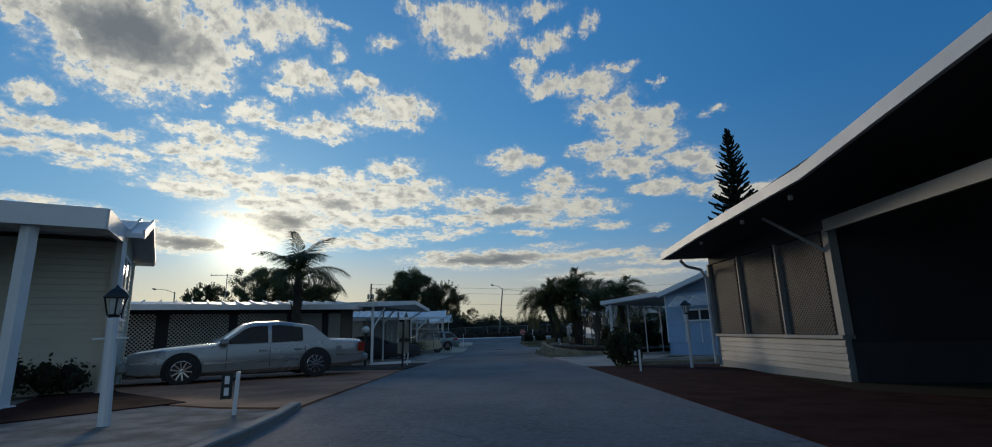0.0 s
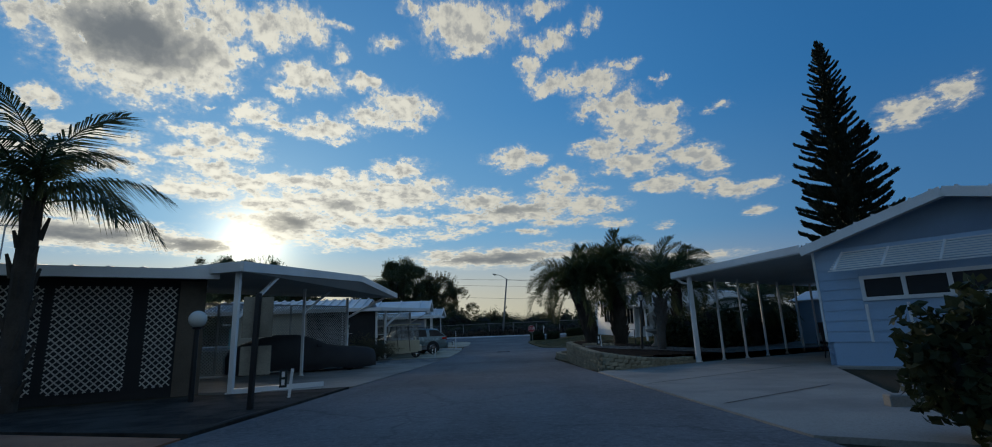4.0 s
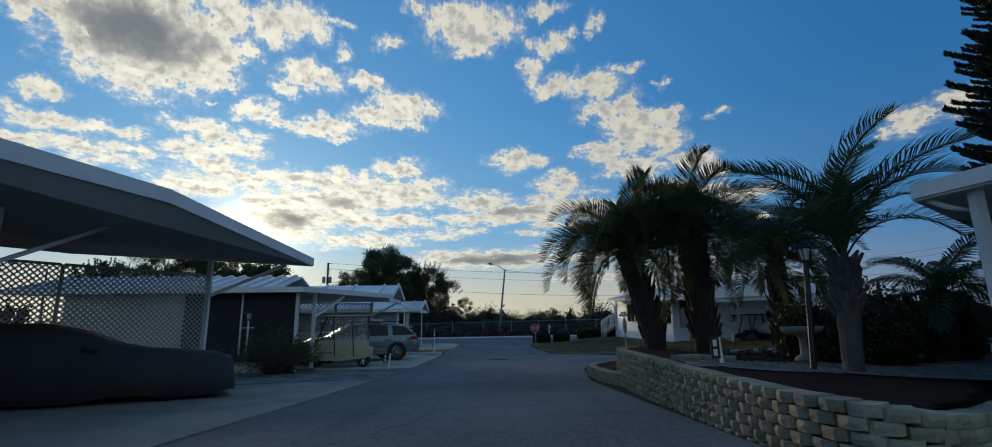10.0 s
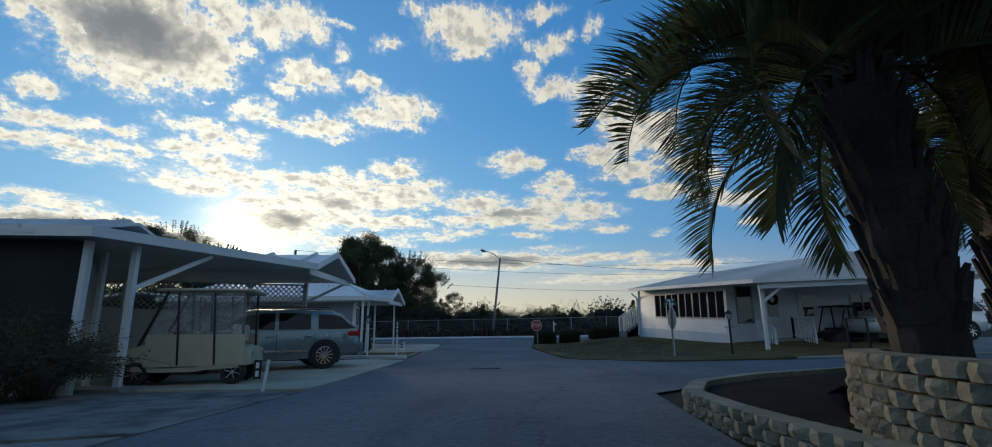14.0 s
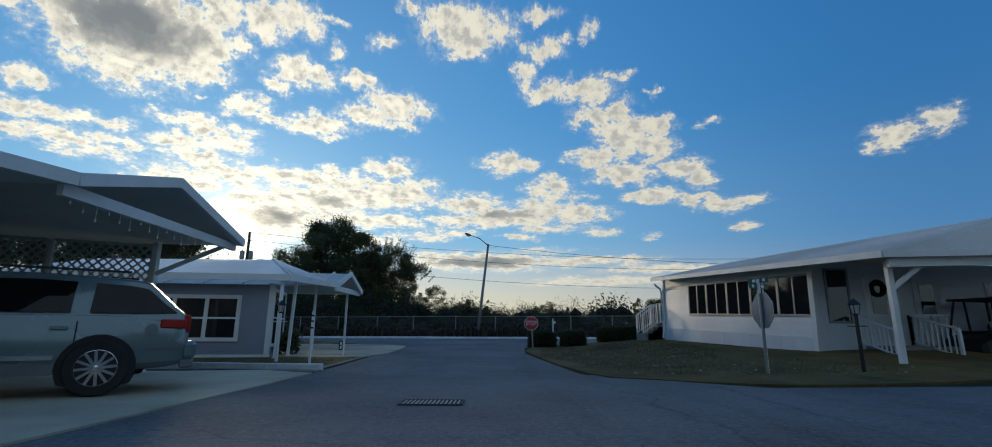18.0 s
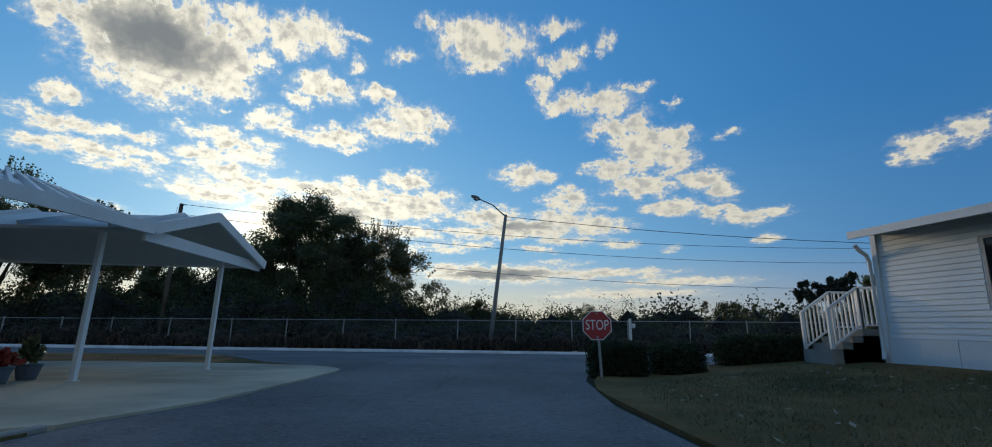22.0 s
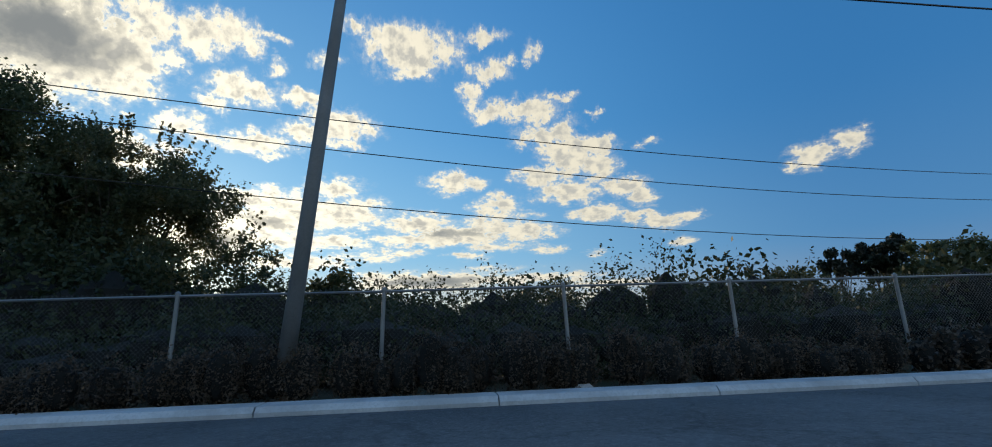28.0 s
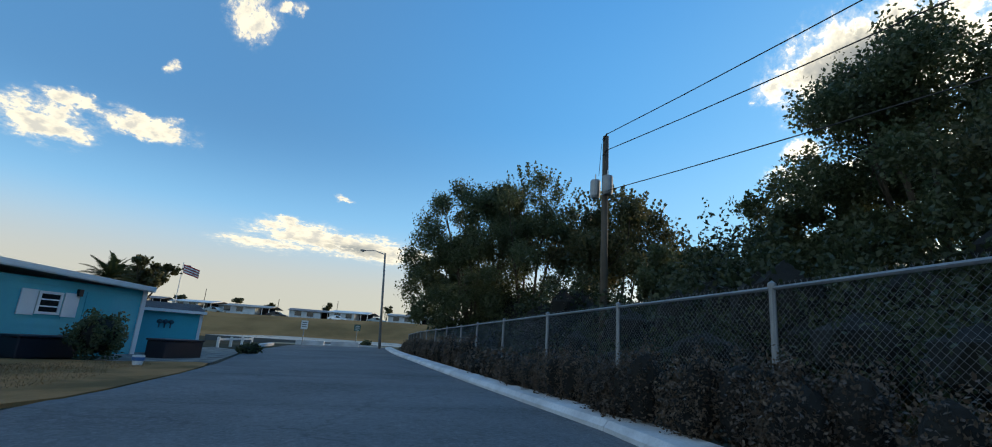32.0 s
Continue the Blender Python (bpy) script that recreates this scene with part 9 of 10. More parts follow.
def golf_cart(x, y, rz, label, body, canvas, enclosed):
    t = thing("golf_cart", x, y, gz(y) + 0.02, rz, label, "golf cart")
    bm = new_bm()
    loft(bm, [[(px, w, z0), (px, w, z1), (px, w * 0.7, z1 + 0.05), (px, -w * 0.7, z1 + 0.05), (px, -w, z1), (px, -w, z0)] for px, w, z0, z1 in ((1.18, 0.42, 0.32, 0.5), (1.1, 0.54, 0.28, 0.62), (0.7, 0.56, 0.26, 0.74), (0.5, 0.56, 0.24, 0.5), (0.46, 0.56, 0.24, 0.32), (-0.2, 0.56, 0.24, 0.32), (-0.25, 0.57, 0.26, 0.6), (-0.9, 0.57, 0.3, 0.66), (-1.12, 0.5, 0.36, 0.6))])
    part("body", bm, body, t)
    for px0, px1, z0, z1 in ((-0.75, -0.1, 0.64, 0.78), (-0.82, -0.72, 0.74, 1.1)):
        bm = new_bm()
        box(bm, px0, px1, -0.52, 0.52, z0, z1)
        part("seat", bm, canvas, t, bevel=0.04)
    for s in (-1, 1):
        for a, b in (((0.82, s * 0.52, 0.7), (0.42, s * 0.52, 1.72)), ((-0.95, s * 0.53, 0.62), (-0.92, s * 0.53, 1.72)), ((-0.1, s * 0.54, 0.35), (-0.02, s * 0.54, 1.72))):
            bm = new_bm()
            bar(bm, a, b, 0.04, 0.04, up=(0, 1, 0))
            part("strut", bm, BLACK, t)
    bm = new_bm()
    box(bm, -1.1, 0.62, -0.6, 0.6, 1.72, 1.78)
    part("canopy", bm, canvas, t, bevel=0.025)
    bm = new_bm()
    rod(bm, (0.55, 0.25, 0.75), (0.32, 0.25, 0.95), 0.02, seg=8)
    lathe(bm, [(0.15, 0.0), (0.17, 0.012), (0.15, 0.024)], 16, (0.3, 0.25, 0.95))
    part("steering_wheel", bm, BLACK, t)
    if enclosed:
        for s in (-1, 1):
            bm = new_bm()
            box(bm, -1.0, 0.68, s * 0.58 - 0.006, s * 0.58 + 0.006, 0.34, 0.92)
            part("side_curtain", bm, canvas, t, "tan canvas side curtain")
            bm = new_bm()
            vs = [(-0.98, 0.92), (0.66, 0.92), (0.36, 1.7), (-0.94, 1.7)]
            f = [bm.verts.new((px, s * 0.575 - 0.004, z)) for px, z in vs]
            g = [bm.verts.new((px, s * 0.575 + 0.004, z)) for px, z in vs]
            bm.faces.new(f)
            bm.faces.new(g[::-1])
            for i in range(4):
                bm.faces.new((f[i], g[i], g[(i + 1) % 4], f[(i + 1) % 4]))
            part("clear_window", bm, CLEAR, t, "creased clear vinyl window")
            for px in (-0.5, 0.12):
                bm = new_bm()
                bar(bm, (px, s * 0.59, 0.36), (px + 0.1, s * 0.59, 1.7), 0.02, 0.035, up=(1, 0, 0))
                part("zip", bm, BLACK, t)
    add_wheels(t, [(wx, s * 0.48) for wx in (0.82, -0.82) for s in (-1, 1)], 0.22, 0.17, 6)
    for s in (-1, 1):
        bm = new_bm()
        box(bm, -1.12, -1.06, s * 0.42 - 0.06, s * 0.42 + 0.06, 0.5, 0.58)
        part("tail_lamp", bm, TAIL, t)
    return t


sedan()
suv()
minivan()
covered_car()
golf_cart(-5.85, 38.55, 14 + 180, "beige golf cart in a tan canvas and vinyl enclosure", material("cart_beige", (0.48, 0.43, 0.31), 0.5, 0.12, 3, 60, 0.05), TAN, True)
golf_cart(14.3, 49.9, 195, "dark golf cart under the white house's carport", BLACK, material("dark_canvas", (0.03, 0.03, 0.03), 0.8, 0.2, 4, 60, 0.1), False)
far_car(14.5, 33.5, 60, VAN_WHITE, "white car parked beyond the blue carport")
far_car(21, 39.5, 10, VAN_WHITE, "white car parked on the side street")
BOX_DARK = material("dark_plum_plastic", (0.018, 0.014, 0.022), 0.55, 0.25, 4, 50, 0.1)
SHINGLE_DARK = material("dark_grey_shingle", (0.09, 0.085, 0.09), 0.9, 0.35, 6, 50, 0.6)
# ---- corner of the road to the west ----
def teal_house():
    z = gz(61)
    h = thing("mobile_home", -21, 61, z, 0, "teal lap-sided house with white trim and shutters", "house")
    p, q = (-15.5, 58.85), (-22.85, 62.2)
    n = math.dist(p, q)
    zt = 1.55
    m, _ = along(p, q)
    sided_wall(h, p, q, z - 0.1, zt, TEAL, 0.18, skip=((4.85, 5.62, 0.55, 1.2),))
    window(h, p, q, 4.97, 0.55, 0.62, 0.55, 1, 3, WHITE, GLASS, 0.07)
    for x in (4.5, 5.6):
        bm = new_bm()
        box(bm, x, x + 0.4, -0.05, -0.02, 0.55, 1.22, m)
        wpart("shutter", bm, WHITE, h)
    bm = new_bm()
    box(bm, n - 0.1, n + 0.05, -0.05, 0.1, z - 0.1, zt, m)
    wpart("corner_trim", bm, WHITE, h)
    bm = new_bm()
    box(bm, 6.2, 7.0, -0.03, 0.0, z + 0.05, 1.3, m)
    wpart("door", bm, TEAL, h, "teal door")
    bm = new_bm()
    box(bm, 5.9, 6.02, -0.12, -0.02, 1.15, 1.35, m)
    wpart("wall_lamp", bm, BLACK, h)
    plain_wall(h, q, (-25.6, 56.5), z - 0.1, zt, TEAL)
    plain_wall(h, (-25.6, 56.5), (-18.3, 53.1), z - 0.1, zt, TEAL)
    plain_wall(h, (-18.3, 53.1), p, z - 0.1, zt, TEAL)
    e0, e1 = m @ Vector((-1, -0.4, 2.05)), m @ Vector((n + 0.08, -0.3, 1.62))
    b0, b1 = m @ Vector((-1, 7, 2.35)), m @ Vector((n + 0.08, 7, 1.9))
    roof_plate(h, [tuple(e0), tuple(e1), tuple(b1), tuple(b0)][::-1], 0.1)
    fascia(h, [tuple(e0), tuple(e1), tuple(b1)], 0.14, 0.05)
    s = thing("shed", -24.9, 62.0, gz(62), 0, "small teal garden shed with a grey roof", "shed")
    p, q = (-24.1, 61.5), (-25.3, 63.2)
    zs = 1.05
    plain_wall(s, p, q, gz(62) - 0.1, zs, TEAL)
    plain_wall(s, (-22.9, 60.9), p, gz(62) - 0.1, zs, TEAL)
    plain_wall(s, q, (-26.4, 62.4), gz(62) - 0.1, zs, TEAL)
    plain_wall(s, (-26.4, 62.4), (-22.9, 60.9), gz(62) - 0.1, zs, TEAL)
    mm, nn = along(p, q)
    for x in (-0.04, nn - 0.06):
        bm = new_bm()
        box(bm, x, x + 0.1, -0.03, 0.05, gz(62) - 0.1, zs, mm)
        wpart("corner_trim", bm, WHITE, s)
    c = [mm @ Vector(v) for v in ((-0.12, -0.2, 1.02), (nn + 0.1, -0.2, 1.02), (nn + 0.1, 0.95, 1.34), (-0.12, 0.95, 1.34))]
    roof_plate(s, [tuple(v) for v in c][::-1], 0.06, SHINGLE_DARK)
    fascia(s, [tuple(c[0]), tuple(c[1])], 0.1, 0.04)
    bm = new_bm()
    for i in range(3):
        k = mm @ Vector((0.75 + i * 0.18, -0.02, 0.62))
        bmesh.ops.create_icosphere(bm, subdivisions=1, radius=0.11, matrix=Matrix.Translation(k) @ Matrix.Diagonal((1, 1, 0.8, 1)))
        bar(bm, k, k - Vector((0, 0, 0.22)), 0.06, 0.02)
    wpart("wall_ornament", bm, TEAL_DARK, s, "dark blue ornament on the shed wall")
    for bx, by, ln in ((-19.6, 61.5, 1.5), (-21.75, 63.85, 1.4)):
        b = thing("storage_box", bx, by, gz(by), 155, "dark brown storage box against the wall", "storage box")
        bm = new_bm()
        box(bm, -ln / 2, ln / 2, -0.35, 0.35, 0, 0.5)
        part("body", bm, BOX_DARK, b, bevel=0.02)
        bm = new_bm()
        box(bm, -ln / 2 - 0.03, ln / 2 + 0.03, -0.38, 0.38, 0.503, 0.56)
        part("lid", bm, BOX_DARK, b, bevel=0.015)
    return h


teal_house()


def bucket(x, y):
    t = thing("bucket", x, y, gz(y), 0, "small white and blue bucket on the lawn", "bucket")
    bm = new_bm()
    lathe(bm, [(0.0, 0.0), (0.1, 0.0), (0.13, 0.24), (0.12, 0.24), (0.095, 0.02)], 14)
    part("pail", bm, WHITE, t)
    bm = new_bm()
    lathe(bm, [(0.118, 0.12), (0.126, 0.12), (0.134, 0.2), (0.126, 0.2)], 14)
    part("band", bm, material("bucket_blue", (0.05, 0.18, 0.4), 0.5, 0.1, 4, 40, 0.0), t)


bucket(-17.7, 64.65)


def flag():
    t = thing("flagpole", -60.2, 48.5, ground_z(-60.2, 48.5), 0, "white flagpole with a striped flag", "flagpole")
    z = ground_z(-60.2, 48.5)
    bm = new_bm()
    rod(bm, (-60.2, 48.5, z), (-60.2, 48.5, 6.7), 0.07, 0.04, 8)
    wpart("pole", bm, WHITE, t)
    for i in range(7):
        bm = new_bm()
        n = 8
        a, b = [], []
        for k in range(n + 1):
            u = k / n
            yy = 48.5 + 0.1 + 1.6 * u
            xx = -60.2 + 0.18 * math.sin(u * 7)
            zz = 6.5 - 0.5 * u - i * 0.125
            a.append((xx, yy, zz))
            b.append((xx, yy, zz - 0.125))
        va, vb = [bm.verts.new(p) for p in a], [bm.verts.new(p) for p in b]
        wa, wb = [bm.verts.new(Vector(p) + Vector((0.02, 0, 0))) for p in a], [bm.verts.new(Vector(p) + Vector((0.02, 0, 0))) for p in b]
        for k in range(n):
            bm.faces.new((va[k], va[k + 1], vb[k + 1], vb[k]))
            bm.faces.new((wb[k], wb[k + 1], wa[k + 1], wa[k]))
            bm.faces.new((va[k], wa[k], wa[k + 1], va[k + 1]))
            bm.faces.new((vb[k], vb[k + 1], wb[k + 1], wb[k]))
        wpart("stripe", bm, RED if i % 2 == 0 else WHITE, t)
    bm = new_bm()
    box(bm, -60.24, -60.12, 48.6, 49.25, 6.02, 6.42)
    wpart("canton", bm, material("flag_blue", (0.02, 0.03, 0.12), 0.7, 0.1, 4, 40, 0.0), t)


flag()


def far_home(x, y, rz, w, roof, label):
    z = ground_z(x, y)
    h = thing("mobile_home", x, y, z, rz, label, "house", "homes on the bank")
    bm = new_bm()
    box(bm, -4, 4, -w / 2, w / 2 - 3.2, 0, 2.2)
    part("wall", bm, WHITE_SIDING, h)
    for x0, z0, x1, z1 in ((4.6, 2.2, 0, 2.8), (0, 2.8, -4.6, 2.2)):
        bm = new_bm()
        slab(bm, [(x1, -w / 2 - 0.3, z1), (x0, -w / 2 - 0.3, z0), (x0, w / 2 + 0.2, z0), (x1, w / 2 + 0.2, z1)], 0.12)
        part("roof", bm, roof, h)
    for yy in (-w / 2 + 1.2, -w / 2 + 3.8):
        bm = new_bm()
        box(bm, 4.0, 4.03, yy, yy + 1.4, 1.0, 2.0)
        wn = part("window", bm, GLASS, h)
        bm = new_bm()
        ring(bm, yy - 0.08, yy + 1.48, -4.06, -4.0, 0.92, 2.08, 0.08, Matrix.Rotation(math.pi / 2, 4, "Z"))
        part("window_frame", bm, WHITE, wn)
    # near-black panel put in for the shade inside the carport
    bm = new_bm()
    box(bm, 0.5, 0.7, w / 2 - 3.2, w / 2, 0, 2.2)
    part("carport_back", bm, DARK, h)
    for yy in (w / 2 - 0.2, w / 2 - 1.7):
        bm = new_bm()
        bar(bm, (4.2, yy, 0), (4.2, yy, 2.2), 0.12, 0.12, up=(0, 1, 0))
        part("post", bm, WHITE, h)


for i in range(12):
    far_home(-126 - 1.5 * (i % 3), -8 + i * 11.5 + 2 * (i % 2), -14 + 9 * (i % 3), 9.0 + (i * 5 % 3), (ROOF_WHITE, ROOF_GREY, SOFFIT)[i * 2 % 3], "pale mobile home with a carport on the grass bank")
for i in range(9):
    tree("distant_tree", -137 - 5 * (i % 2), 2 + i * 12.0 + 3 * (i % 3), 4.2 + (i * 7 % 3) * 0.7, 1.7, "small tree among the distant homes", LEAF_WARM, 200 + i, 1500, 0.22, 0.12, 0.3, 16, 0, 0.7, 0.4)
for i, (y, k) in enumerate(((21.5, 0), (33.0, 1), (45.5, 2), (58.0, 0), (66.5, 1))):
    far_car(-119.5, y, 80, (VAN_WHITE, SUV_BLUE, BLACK)[k], "parked car beside the homes on the bank")
for i, (x, y, h) in enumerate(((-133, 26, 5.8), (-134, 56, 5.4), (-133, 74, 5.6), (-135, 42, 5.0))):
    t = thing("utility_pole", x, y, ground_z(x, y), 0, "thin distant utility pole", "utility pole")
    bm = new_bm()
    rod(bm, (0, 0, -0.2), (0, 0, h), 0.09, 0.07, 6)
    part("pole", bm, POLE_WOOD, t)


def road_end():
    # low white barriers, signs and pavement at the end of the cross street
    surface("pavement", [(-52.2, 60.0), (-52.2, 71.0), (-53.6, 71.0), (-53.6, 60.0)], 0.05, PALE_CONCRETE, "pale pavement across the road's end", "pavement", 0.1)
    bm = new_bm()
    box(bm, -85.5, -53.8, 54.0, 86.0, -1.0, -0.2)
    tagged(new("water", mesh_of("water", bm, WATER)), "still pond below the grass bank", "pond", kind="structure")
    edge_kerb([(-52.0, 62.0), (-52.0, 64.4), (-51.6, 66.5), (-51.4, 69.4)], "white kerb across the road's end", 0.6, 0.14, KERB_WHITE)
    for y0, y1, x in ((62.3, 64.6, -50.4), (65.2, 67.5, -50.2)):
        edge_kerb([(x, y0), (x, y1)], "long white barrier block at the road's end", 0.5, 0.4, KERB_WHITE)
    edge_kerb([(-44, 61.8), (-40, 62.2), (-36, 62.6)], "white kerb beside the road's end", 0.3, 0.2, KERB_WHITE)
    for x, y, w, hh, label in ((-45.5, 63.6, 0.5, 0.65, "white notice sign on a post at the road's end"), (-50.6, 67.2, 0.55, 0.55, "small dark green sign on a post")):
        t = thing("road_sign", x, y, ground_z(x, y), 0, label, "road sign")
        z = ground_z(x, y)
        bm = new_bm()
        rod(bm, (x, y, z), (x, y, z + 1.9), 0.035, seg=8)
        wpart("post", bm, METAL, t)
        bm = new_bm()
        box(bm, x + 0.04, x + 0.06, y - w / 2, y + w / 2, z + 1.9 - hh, z + 1.9)
        pl = wpart("plate", bm, WHITE if x > -48 else GREEN, t)
        for k in range(3):
            bm = new_bm()
            zz = z + 1.78 - k * 0.16
            box(bm, x + 0.06, x + 0.065, y - w * 0.35, y + w * 0.35, zz - 0.05, zz)
            wpart("bar", bm, BLACK if x > -48 else WHITE, pl)
    clipped_hedge([(-51.9, 67.6), (-51.7, 68.4)], 0.7, 1.0, "low green shrub on the pavement", 95, 0.08, 900, LEAF, "shrub")
    clipped_hedge([(-26.6, 64.6), (-27.6, 64.8)], 0.5, 0.7, "small dark shrubs in the gravel", 96, 0.06, 1200, HEDGE, "shrub")
    rail = thing("rail_fence", -36, 62.8, gz(63), 0, "low white rail fence beside the yard", "fence")
    for k in range(4):
        x = -34 - 2.2 * k
        bm = new_bm()
        box(bm, x - 0.06, x + 0.06, 61.2, 61.32, gz(61) - 0.05, gz(61) + 0.55)
        wpart("post", bm, WHITE, rail)
    bm = new_bm()
    bar(bm, (-34, 61.26, gz(61) + 0.42), (-40.6, 61.26, gz(61) + 0.42), 0.05, 0.12)
    wpart("rail", bm, WHITE, rail)


road_end()


# ---- small things along the street ----
RUST = material("rusty_iron", (0.07, 0.05, 0.04), 0.8, 0.4, 8, 60, 0.4)


def drain():
    t = thing("drain_grate", -0.33, 42.0, gz(42), 0, "rusty slotted storm-drain grate in the asphalt", "drain grate")
    z = gz(42) + 0.012
    # near-black block below the bars stands for the shade in the drain
    bm = new_bm()
    box(bm, -0.65, 0.05, 41.82, 42.2, z - 0.06, z - 0.005)
    wpart("pit", bm, DARK, t)
    bm = new_bm()
    for a, b, c, d in ((-0.68, 0.08, 41.79, 41.82), (-0.68, 0.08, 42.2, 42.23), (-0.68, -0.65, 41.82, 42.2), (0.05, 0.08, 41.82, 42.2)):
        box(bm, a, b, c, d, z - 0.05, z + 0.006)
    wpart("frame", bm, RUST, t)
    for i in range(14):
        bm = new_bm()
        x = -0.64 + i * 0.05
        box(bm, x, x + 0.018, 41.82, 42.2, z - 0.04, z + 0.004)
        wpart("grate_bar", bm, METAL, t)


drain()


def manhole(x, y, r=0.3):
    t = thing("manhole_cover", x, y, gz(y), 0, "flat iron cover set in the asphalt", "manhole cover")
    bm = new_bm()
    lathe(bm, [(0.0, 0.012), (r * 0.93, 0.012), (r * 0.95, 0.004)], 24)
    part("cover", bm, POLE_GREY, t)
    bm = new_bm()
    lathe(bm, [(r * 0.96, 0.006), (r, 0.014), (r * 1.08, 0.012), (r * 1.1, 0.0)], 24)
    part("ring", bm, CONCRETE, t)


manhole(-2.6, 66.4, 0.38)


BLUEPOT = material("grey_blue_pot", (0.10, 0.13, 0.17), 0.5, 0.2, 4, 40, 0.05)


def flower_pot(x, y, h, mat, leaf_mat, seed, label, wide=0.22, leaves=260):
    t = thing("potted_plant", x, y, gz(y) + 0.04, 0, label, "potted plant")
    bm = new_bm()
    lathe(bm, [(0.0, 0.0), (0.13, 0.0), (0.18, 0.22), (0.2, 0.24), (0.19, 0.26), (0.16, 0.25), (0.15, 0.22), (0.0, 0.22)], 16)
    part("pot", bm, mat, t)
    v, f = leaf_quads([(0, 0, 0.22 + h * 0.5)], [(wide, wide, h * 0.55)], [leaves], 0.07, seed, 1.8, 0.2)
    piece("plant", np_mesh("plant", v, f, leaf_mat), t)


clipped_hedge([(-7.0, 52.6), (-6.6, 53.3)], 1.0, 0.8, "sprawling dark green plant by the porch posts", 305, 0.07, 1500, LEAF, "shrub")
flower_pot(-7.9, 56.4, 0.5, BLUEPOT, LEAF, 301, "small potted plant on the porch slab", 0.2, 200)
flower_pot(-7.6, 55.6, 0.3, BLUEPOT, leafy("red_blooms", (0.30, 0.03, 0.025), (0.42, 0.08, 0.05)), 303, "pot of red flowers on the porch slab", 0.26, 300)


def patio_set():
    base = Vector((10.4, 25.9, gz(26) + 0.03))
    t = thing("patio_table", base.x, base.y, base.z, 0, "dark round patio table under the carport", "table")
    bm = new_bm()
    lathe(bm, [(0.0, 0.7), (0.55, 0.7), (0.56, 0.72), (0.55, 0.74), (0.0, 0.74)], 20)
    part("tabletop", bm, BLACK, t)
    bm = new_bm()
    lathe(bm, [(0.3, 0.0), (0.28, 0.04), (0.05, 0.08), (0.05, 0.7)], 14)
    part("pedestal", bm, BLACK, t)
    c = thing("patio_chair", base.x - 0.95, base.y - 0.2, base.z, 20, "dark metal patio chair with a high back", "chair", "chairs round the patio table")
    bm = new_bm()
    box(bm, -0.24, 0.24, -0.24, 0.24, 0.41, 0.45)
    part("seat", bm, BLACK, c, bevel=0.01)
    bm = new_bm()
    bar(bm, (-0.23, 0, 0.45), (-0.34, 0, 1.0), 0.46, 0.03)
    part("backrest", bm, BLACK, c)
    for dx, dy in ((-0.21, -0.21), (0.21, -0.21), (-0.21, 0.21), (0.21, 0.21)):
        bm = new_bm()
        rod(bm, (dx, dy, 0.41), (dx * 1.15, dy * 1.15, 0.0), 0.018, seg=6)
        part("leg", bm, BLACK, c)
    for dy in (-0.25, 0.25):
        bm = new_bm()
        bar(bm, (-0.28, dy, 0.66), (0.2, dy, 0.64), 0.04, 0.025)
        part("armrest", bm, BLACK, c)
    for dx, dy, rz in ((0.9, 0.5, 200), (0.3, -0.95, 110), (-0.1, 1.0, 280)):
        copy_thing(c, pose(base.x + dx, base.y + dy, base.z, 0, 0, rz))


patio_set()


def grey_shed():
    z = gz(35)
    s = thing("shed", 15.6, 33.5, z, 0, "pale grey-blue metal shed behind the carport", "shed")
    a, b, c, d = (12.6, 33.2), (14.6, 30.4), (17.0, 32.2), (15.0, 35.0)
    for p, q in ((a, b), (b, c), (c, d), (d, a)):
        plain_wall(s, p, q, z - 0.1, 1.35, BLUE_SIDING)
    roof_plate(s, [(12.4, 33.3, 1.36), (14.5, 30.2, 1.36), (15.9, 31.2, 1.8), (13.8, 34.3, 1.8)], 0.05)
    roof_plate(s, [(13.8, 34.3, 1.8), (15.9, 31.2, 1.8), (17.3, 32.2, 1.36), (15.1, 35.3, 1.36)], 0.05)


grey_shed()


def bird_bath(x, y, z):
    t = thing("birdbath", x, y, z, 0, "grey stone urn among the palms", "birdbath")
    bm = new_bm()
    lathe(bm, [(0.0, 0.0), (0.18, 0.0), (0.16, 0.06), (0.07, 0.12), (0.06, 0.4), (0.12, 0.46), (0.32, 0.52), (0.36, 0.6), (0.33, 0.62), (0.26, 0.56), (0.0, 0.55)], 20)
    part("urn", bm, CONCRETE, t, smooth=True)


bird_bath(5.6, 30.1, -0.2)


def litter(x, y, s):
    bm = new_bm()
    bmesh.ops.create_icosphere(bm, subdivisions=2, radius=s)
    r = random.Random(4)
    for v in bm.verts:
        v.co *= r.uniform(0.75, 1.1)
        v.co.z *= 0.7
    bmesh.ops.recalc_face_normals(bm, faces=bm.faces[:])
    ob = new("stone", mesh_of("stone", bm, KERB_WHITE))
    ob.location = (x, y, gz(y) + s * 0.5)
    tagged(ob, "pale stone lying behind the kerb", "stone")


litter(3.3, 73.75, 0.16)


def house_bench():
    t = thing("garden_frame", 6.4, 37.6, -0.5, 20, "dark metal garden frame in the low bed", "garden frame")
    for x in (-0.25, 0.25):
        bm = new_bm()
        bar(bm, (x, 0, -0.1), (x, 0, 0.85), 0.03, 0.03, up=(0, 1, 0))
        part("upright", bm, BLACK, t)
    for zz in (0.15, 0.5, 0.85):
        bm = new_bm()
        bar(bm, (-0.25, 0, zz), (0.25, 0, zz), 0.02, 0.02)
        part("rung", bm, BLACK, t)


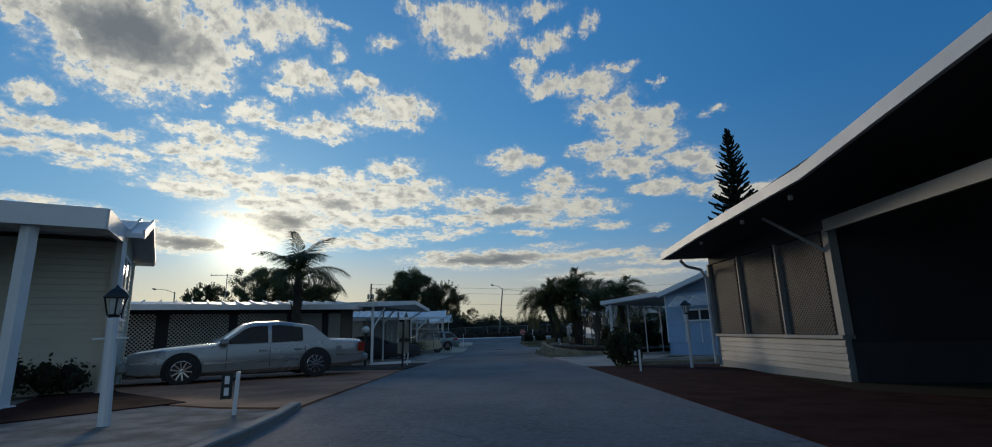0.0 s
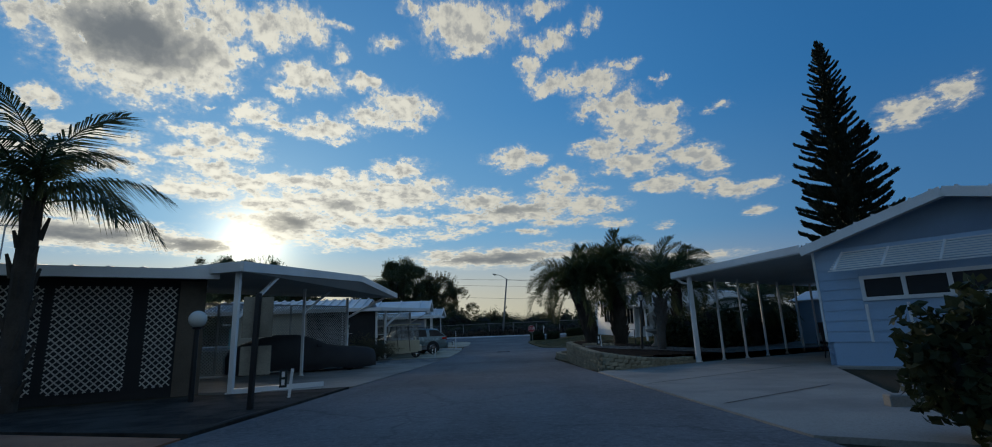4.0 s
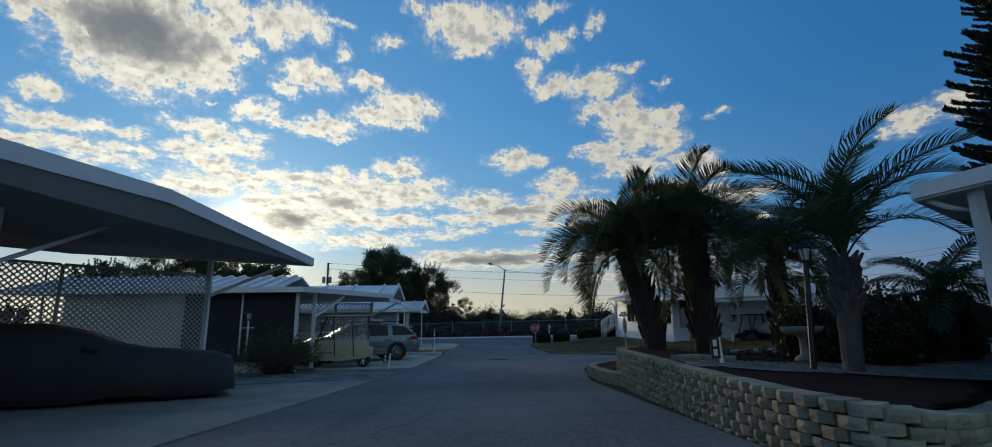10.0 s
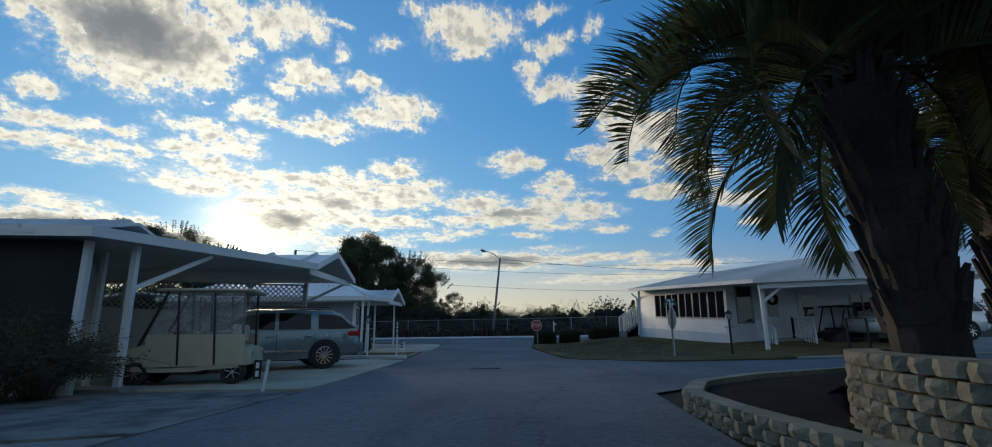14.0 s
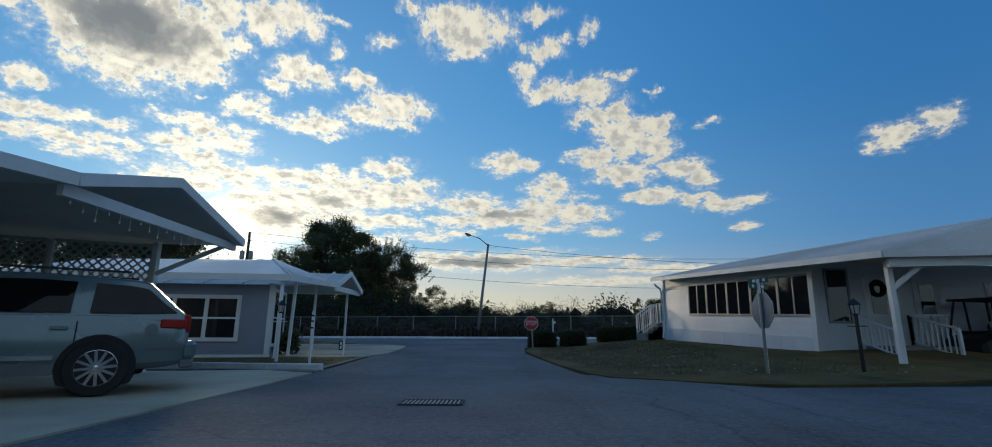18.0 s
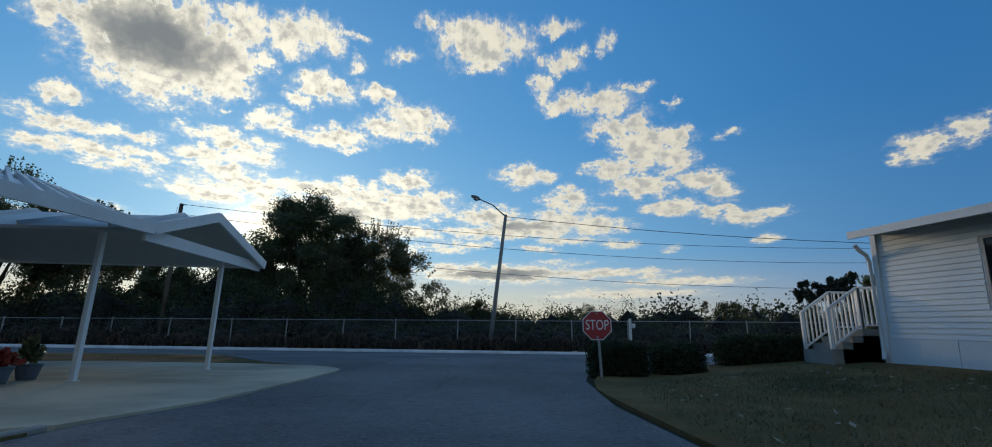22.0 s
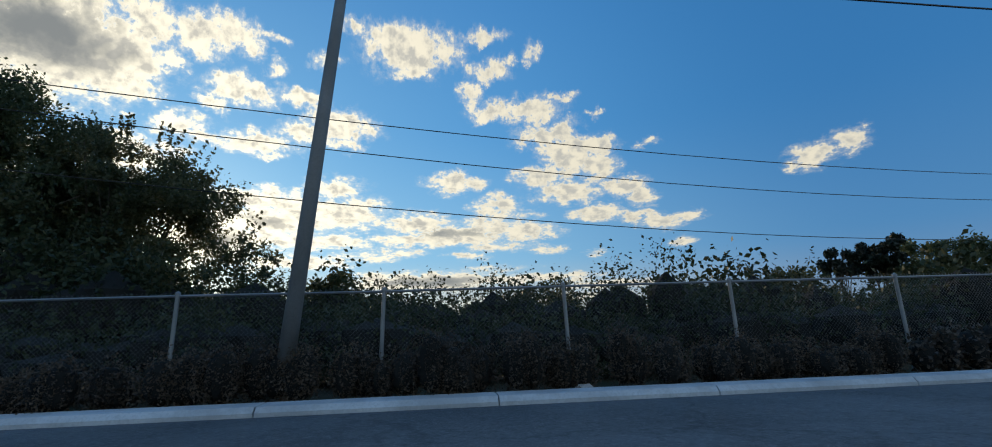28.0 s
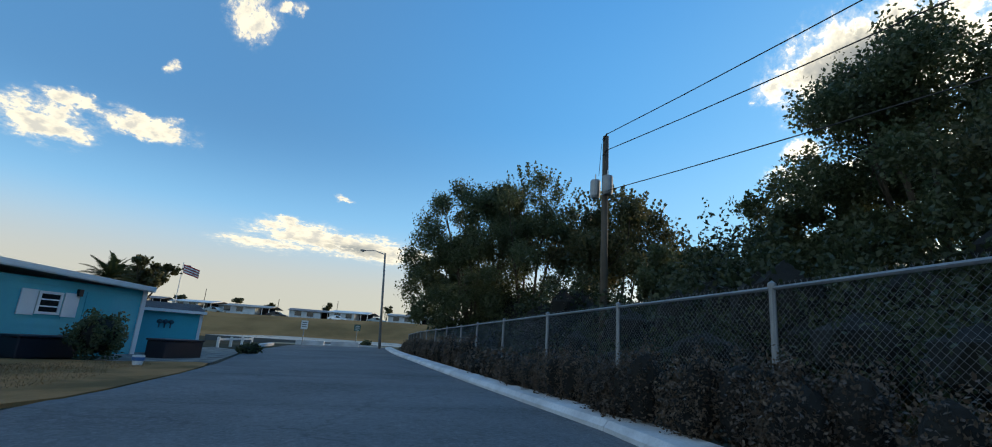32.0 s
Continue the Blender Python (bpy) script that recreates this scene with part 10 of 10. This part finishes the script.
house_bench()


def rubbish_bin(x, y, rz):
    t = thing("rubbish_bin", x, y, gz(y) + 0.02, rz, "dark plastic wheeled bin beside the porch steps", "bin")
    bm = new_bm()
    vs = [[bm.verts.new((sx * w, sy * w, z)) for sx, sy in ((-1, -1), (1, -1), (1, 1), (-1, 1))] for w, z in ((0.22, 0.06), (0.28, 0.82))]
    for i in range(4):
        j = (i + 1) % 4
        bm.faces.new((vs[0][i], vs[0][j], vs[1][j], vs[1][i]))
    bm.faces.new(vs[0][::-1])
    bm.faces.new(vs[1])
    part("body", bm, BOX_DARK, t, bevel=0.02)
    bm = new_bm()
    box(bm, -0.3, 0.3, -0.31, 0.31, 0.824, 0.88)
    part("lid", bm, BOX_DARK, t, bevel=0.02)
    for sx in (-0.2, 0.2):
        bm = new_bm()
        rod(bm, (sx - 0.03, 0.26, 0.08), (sx + 0.03, 0.26, 0.08), 0.08, seg=12)
        part("wheel", bm, RUBBER, t)


rubbish_bin(14.1, 50.2, 8)


def roof_antenna(x, y, z, s, rz):
    """A television aerial: a mast, a boom and its rods."""
    t = thing("roof_antenna", x, y, z, rz, "thin television aerial above the low roof", "antenna")
    bm = new_bm()
    rod(bm, (0, 0, -1.2), (0, 0, s), 0.018, seg=6)
    part("mast", bm, METAL, t)
    bm = new_bm()
    rod(bm, (-0.7, 0, s - 0.08), (0.7, 0, s - 0.02), 0.014, seg=6)
    part("boom", bm, METAL, t)
    for i in range(7):
        bm = new_bm()
        u = -0.65 + i * 0.21
        rod(bm, (u, -0.42 + 0.035 * i, s - 0.05), (u, 0.42 - 0.035 * i, s - 0.05), 0.01, seg=5)
        part("rod", bm, METAL, t)


roof_antenna(-12.9, 23.3, 2.9, 0.9, 30)
roof_antenna(-27.0, 31.0, 3.4, 1.25, 60)


def mail_post():
    x, y = 3.35, 61.6
    t = thing("mailbox", x, y, gz(y), 0, "white post with a small white box behind the hedge", "mailbox")
    bm = new_bm()
    bar(bm, (x, y, gz(y)), (x, y, 0.85), 0.06, 0.06, up=(0, 1, 0))
    wpart("post", bm, WHITE, t)
    bm = new_bm()
    box(bm, x + 0.035, x + 0.13, y - 0.06, y + 0.06, 0.6, 0.72)
    wpart("box", bm, WHITE, t, bevel=0.02)


mail_post()
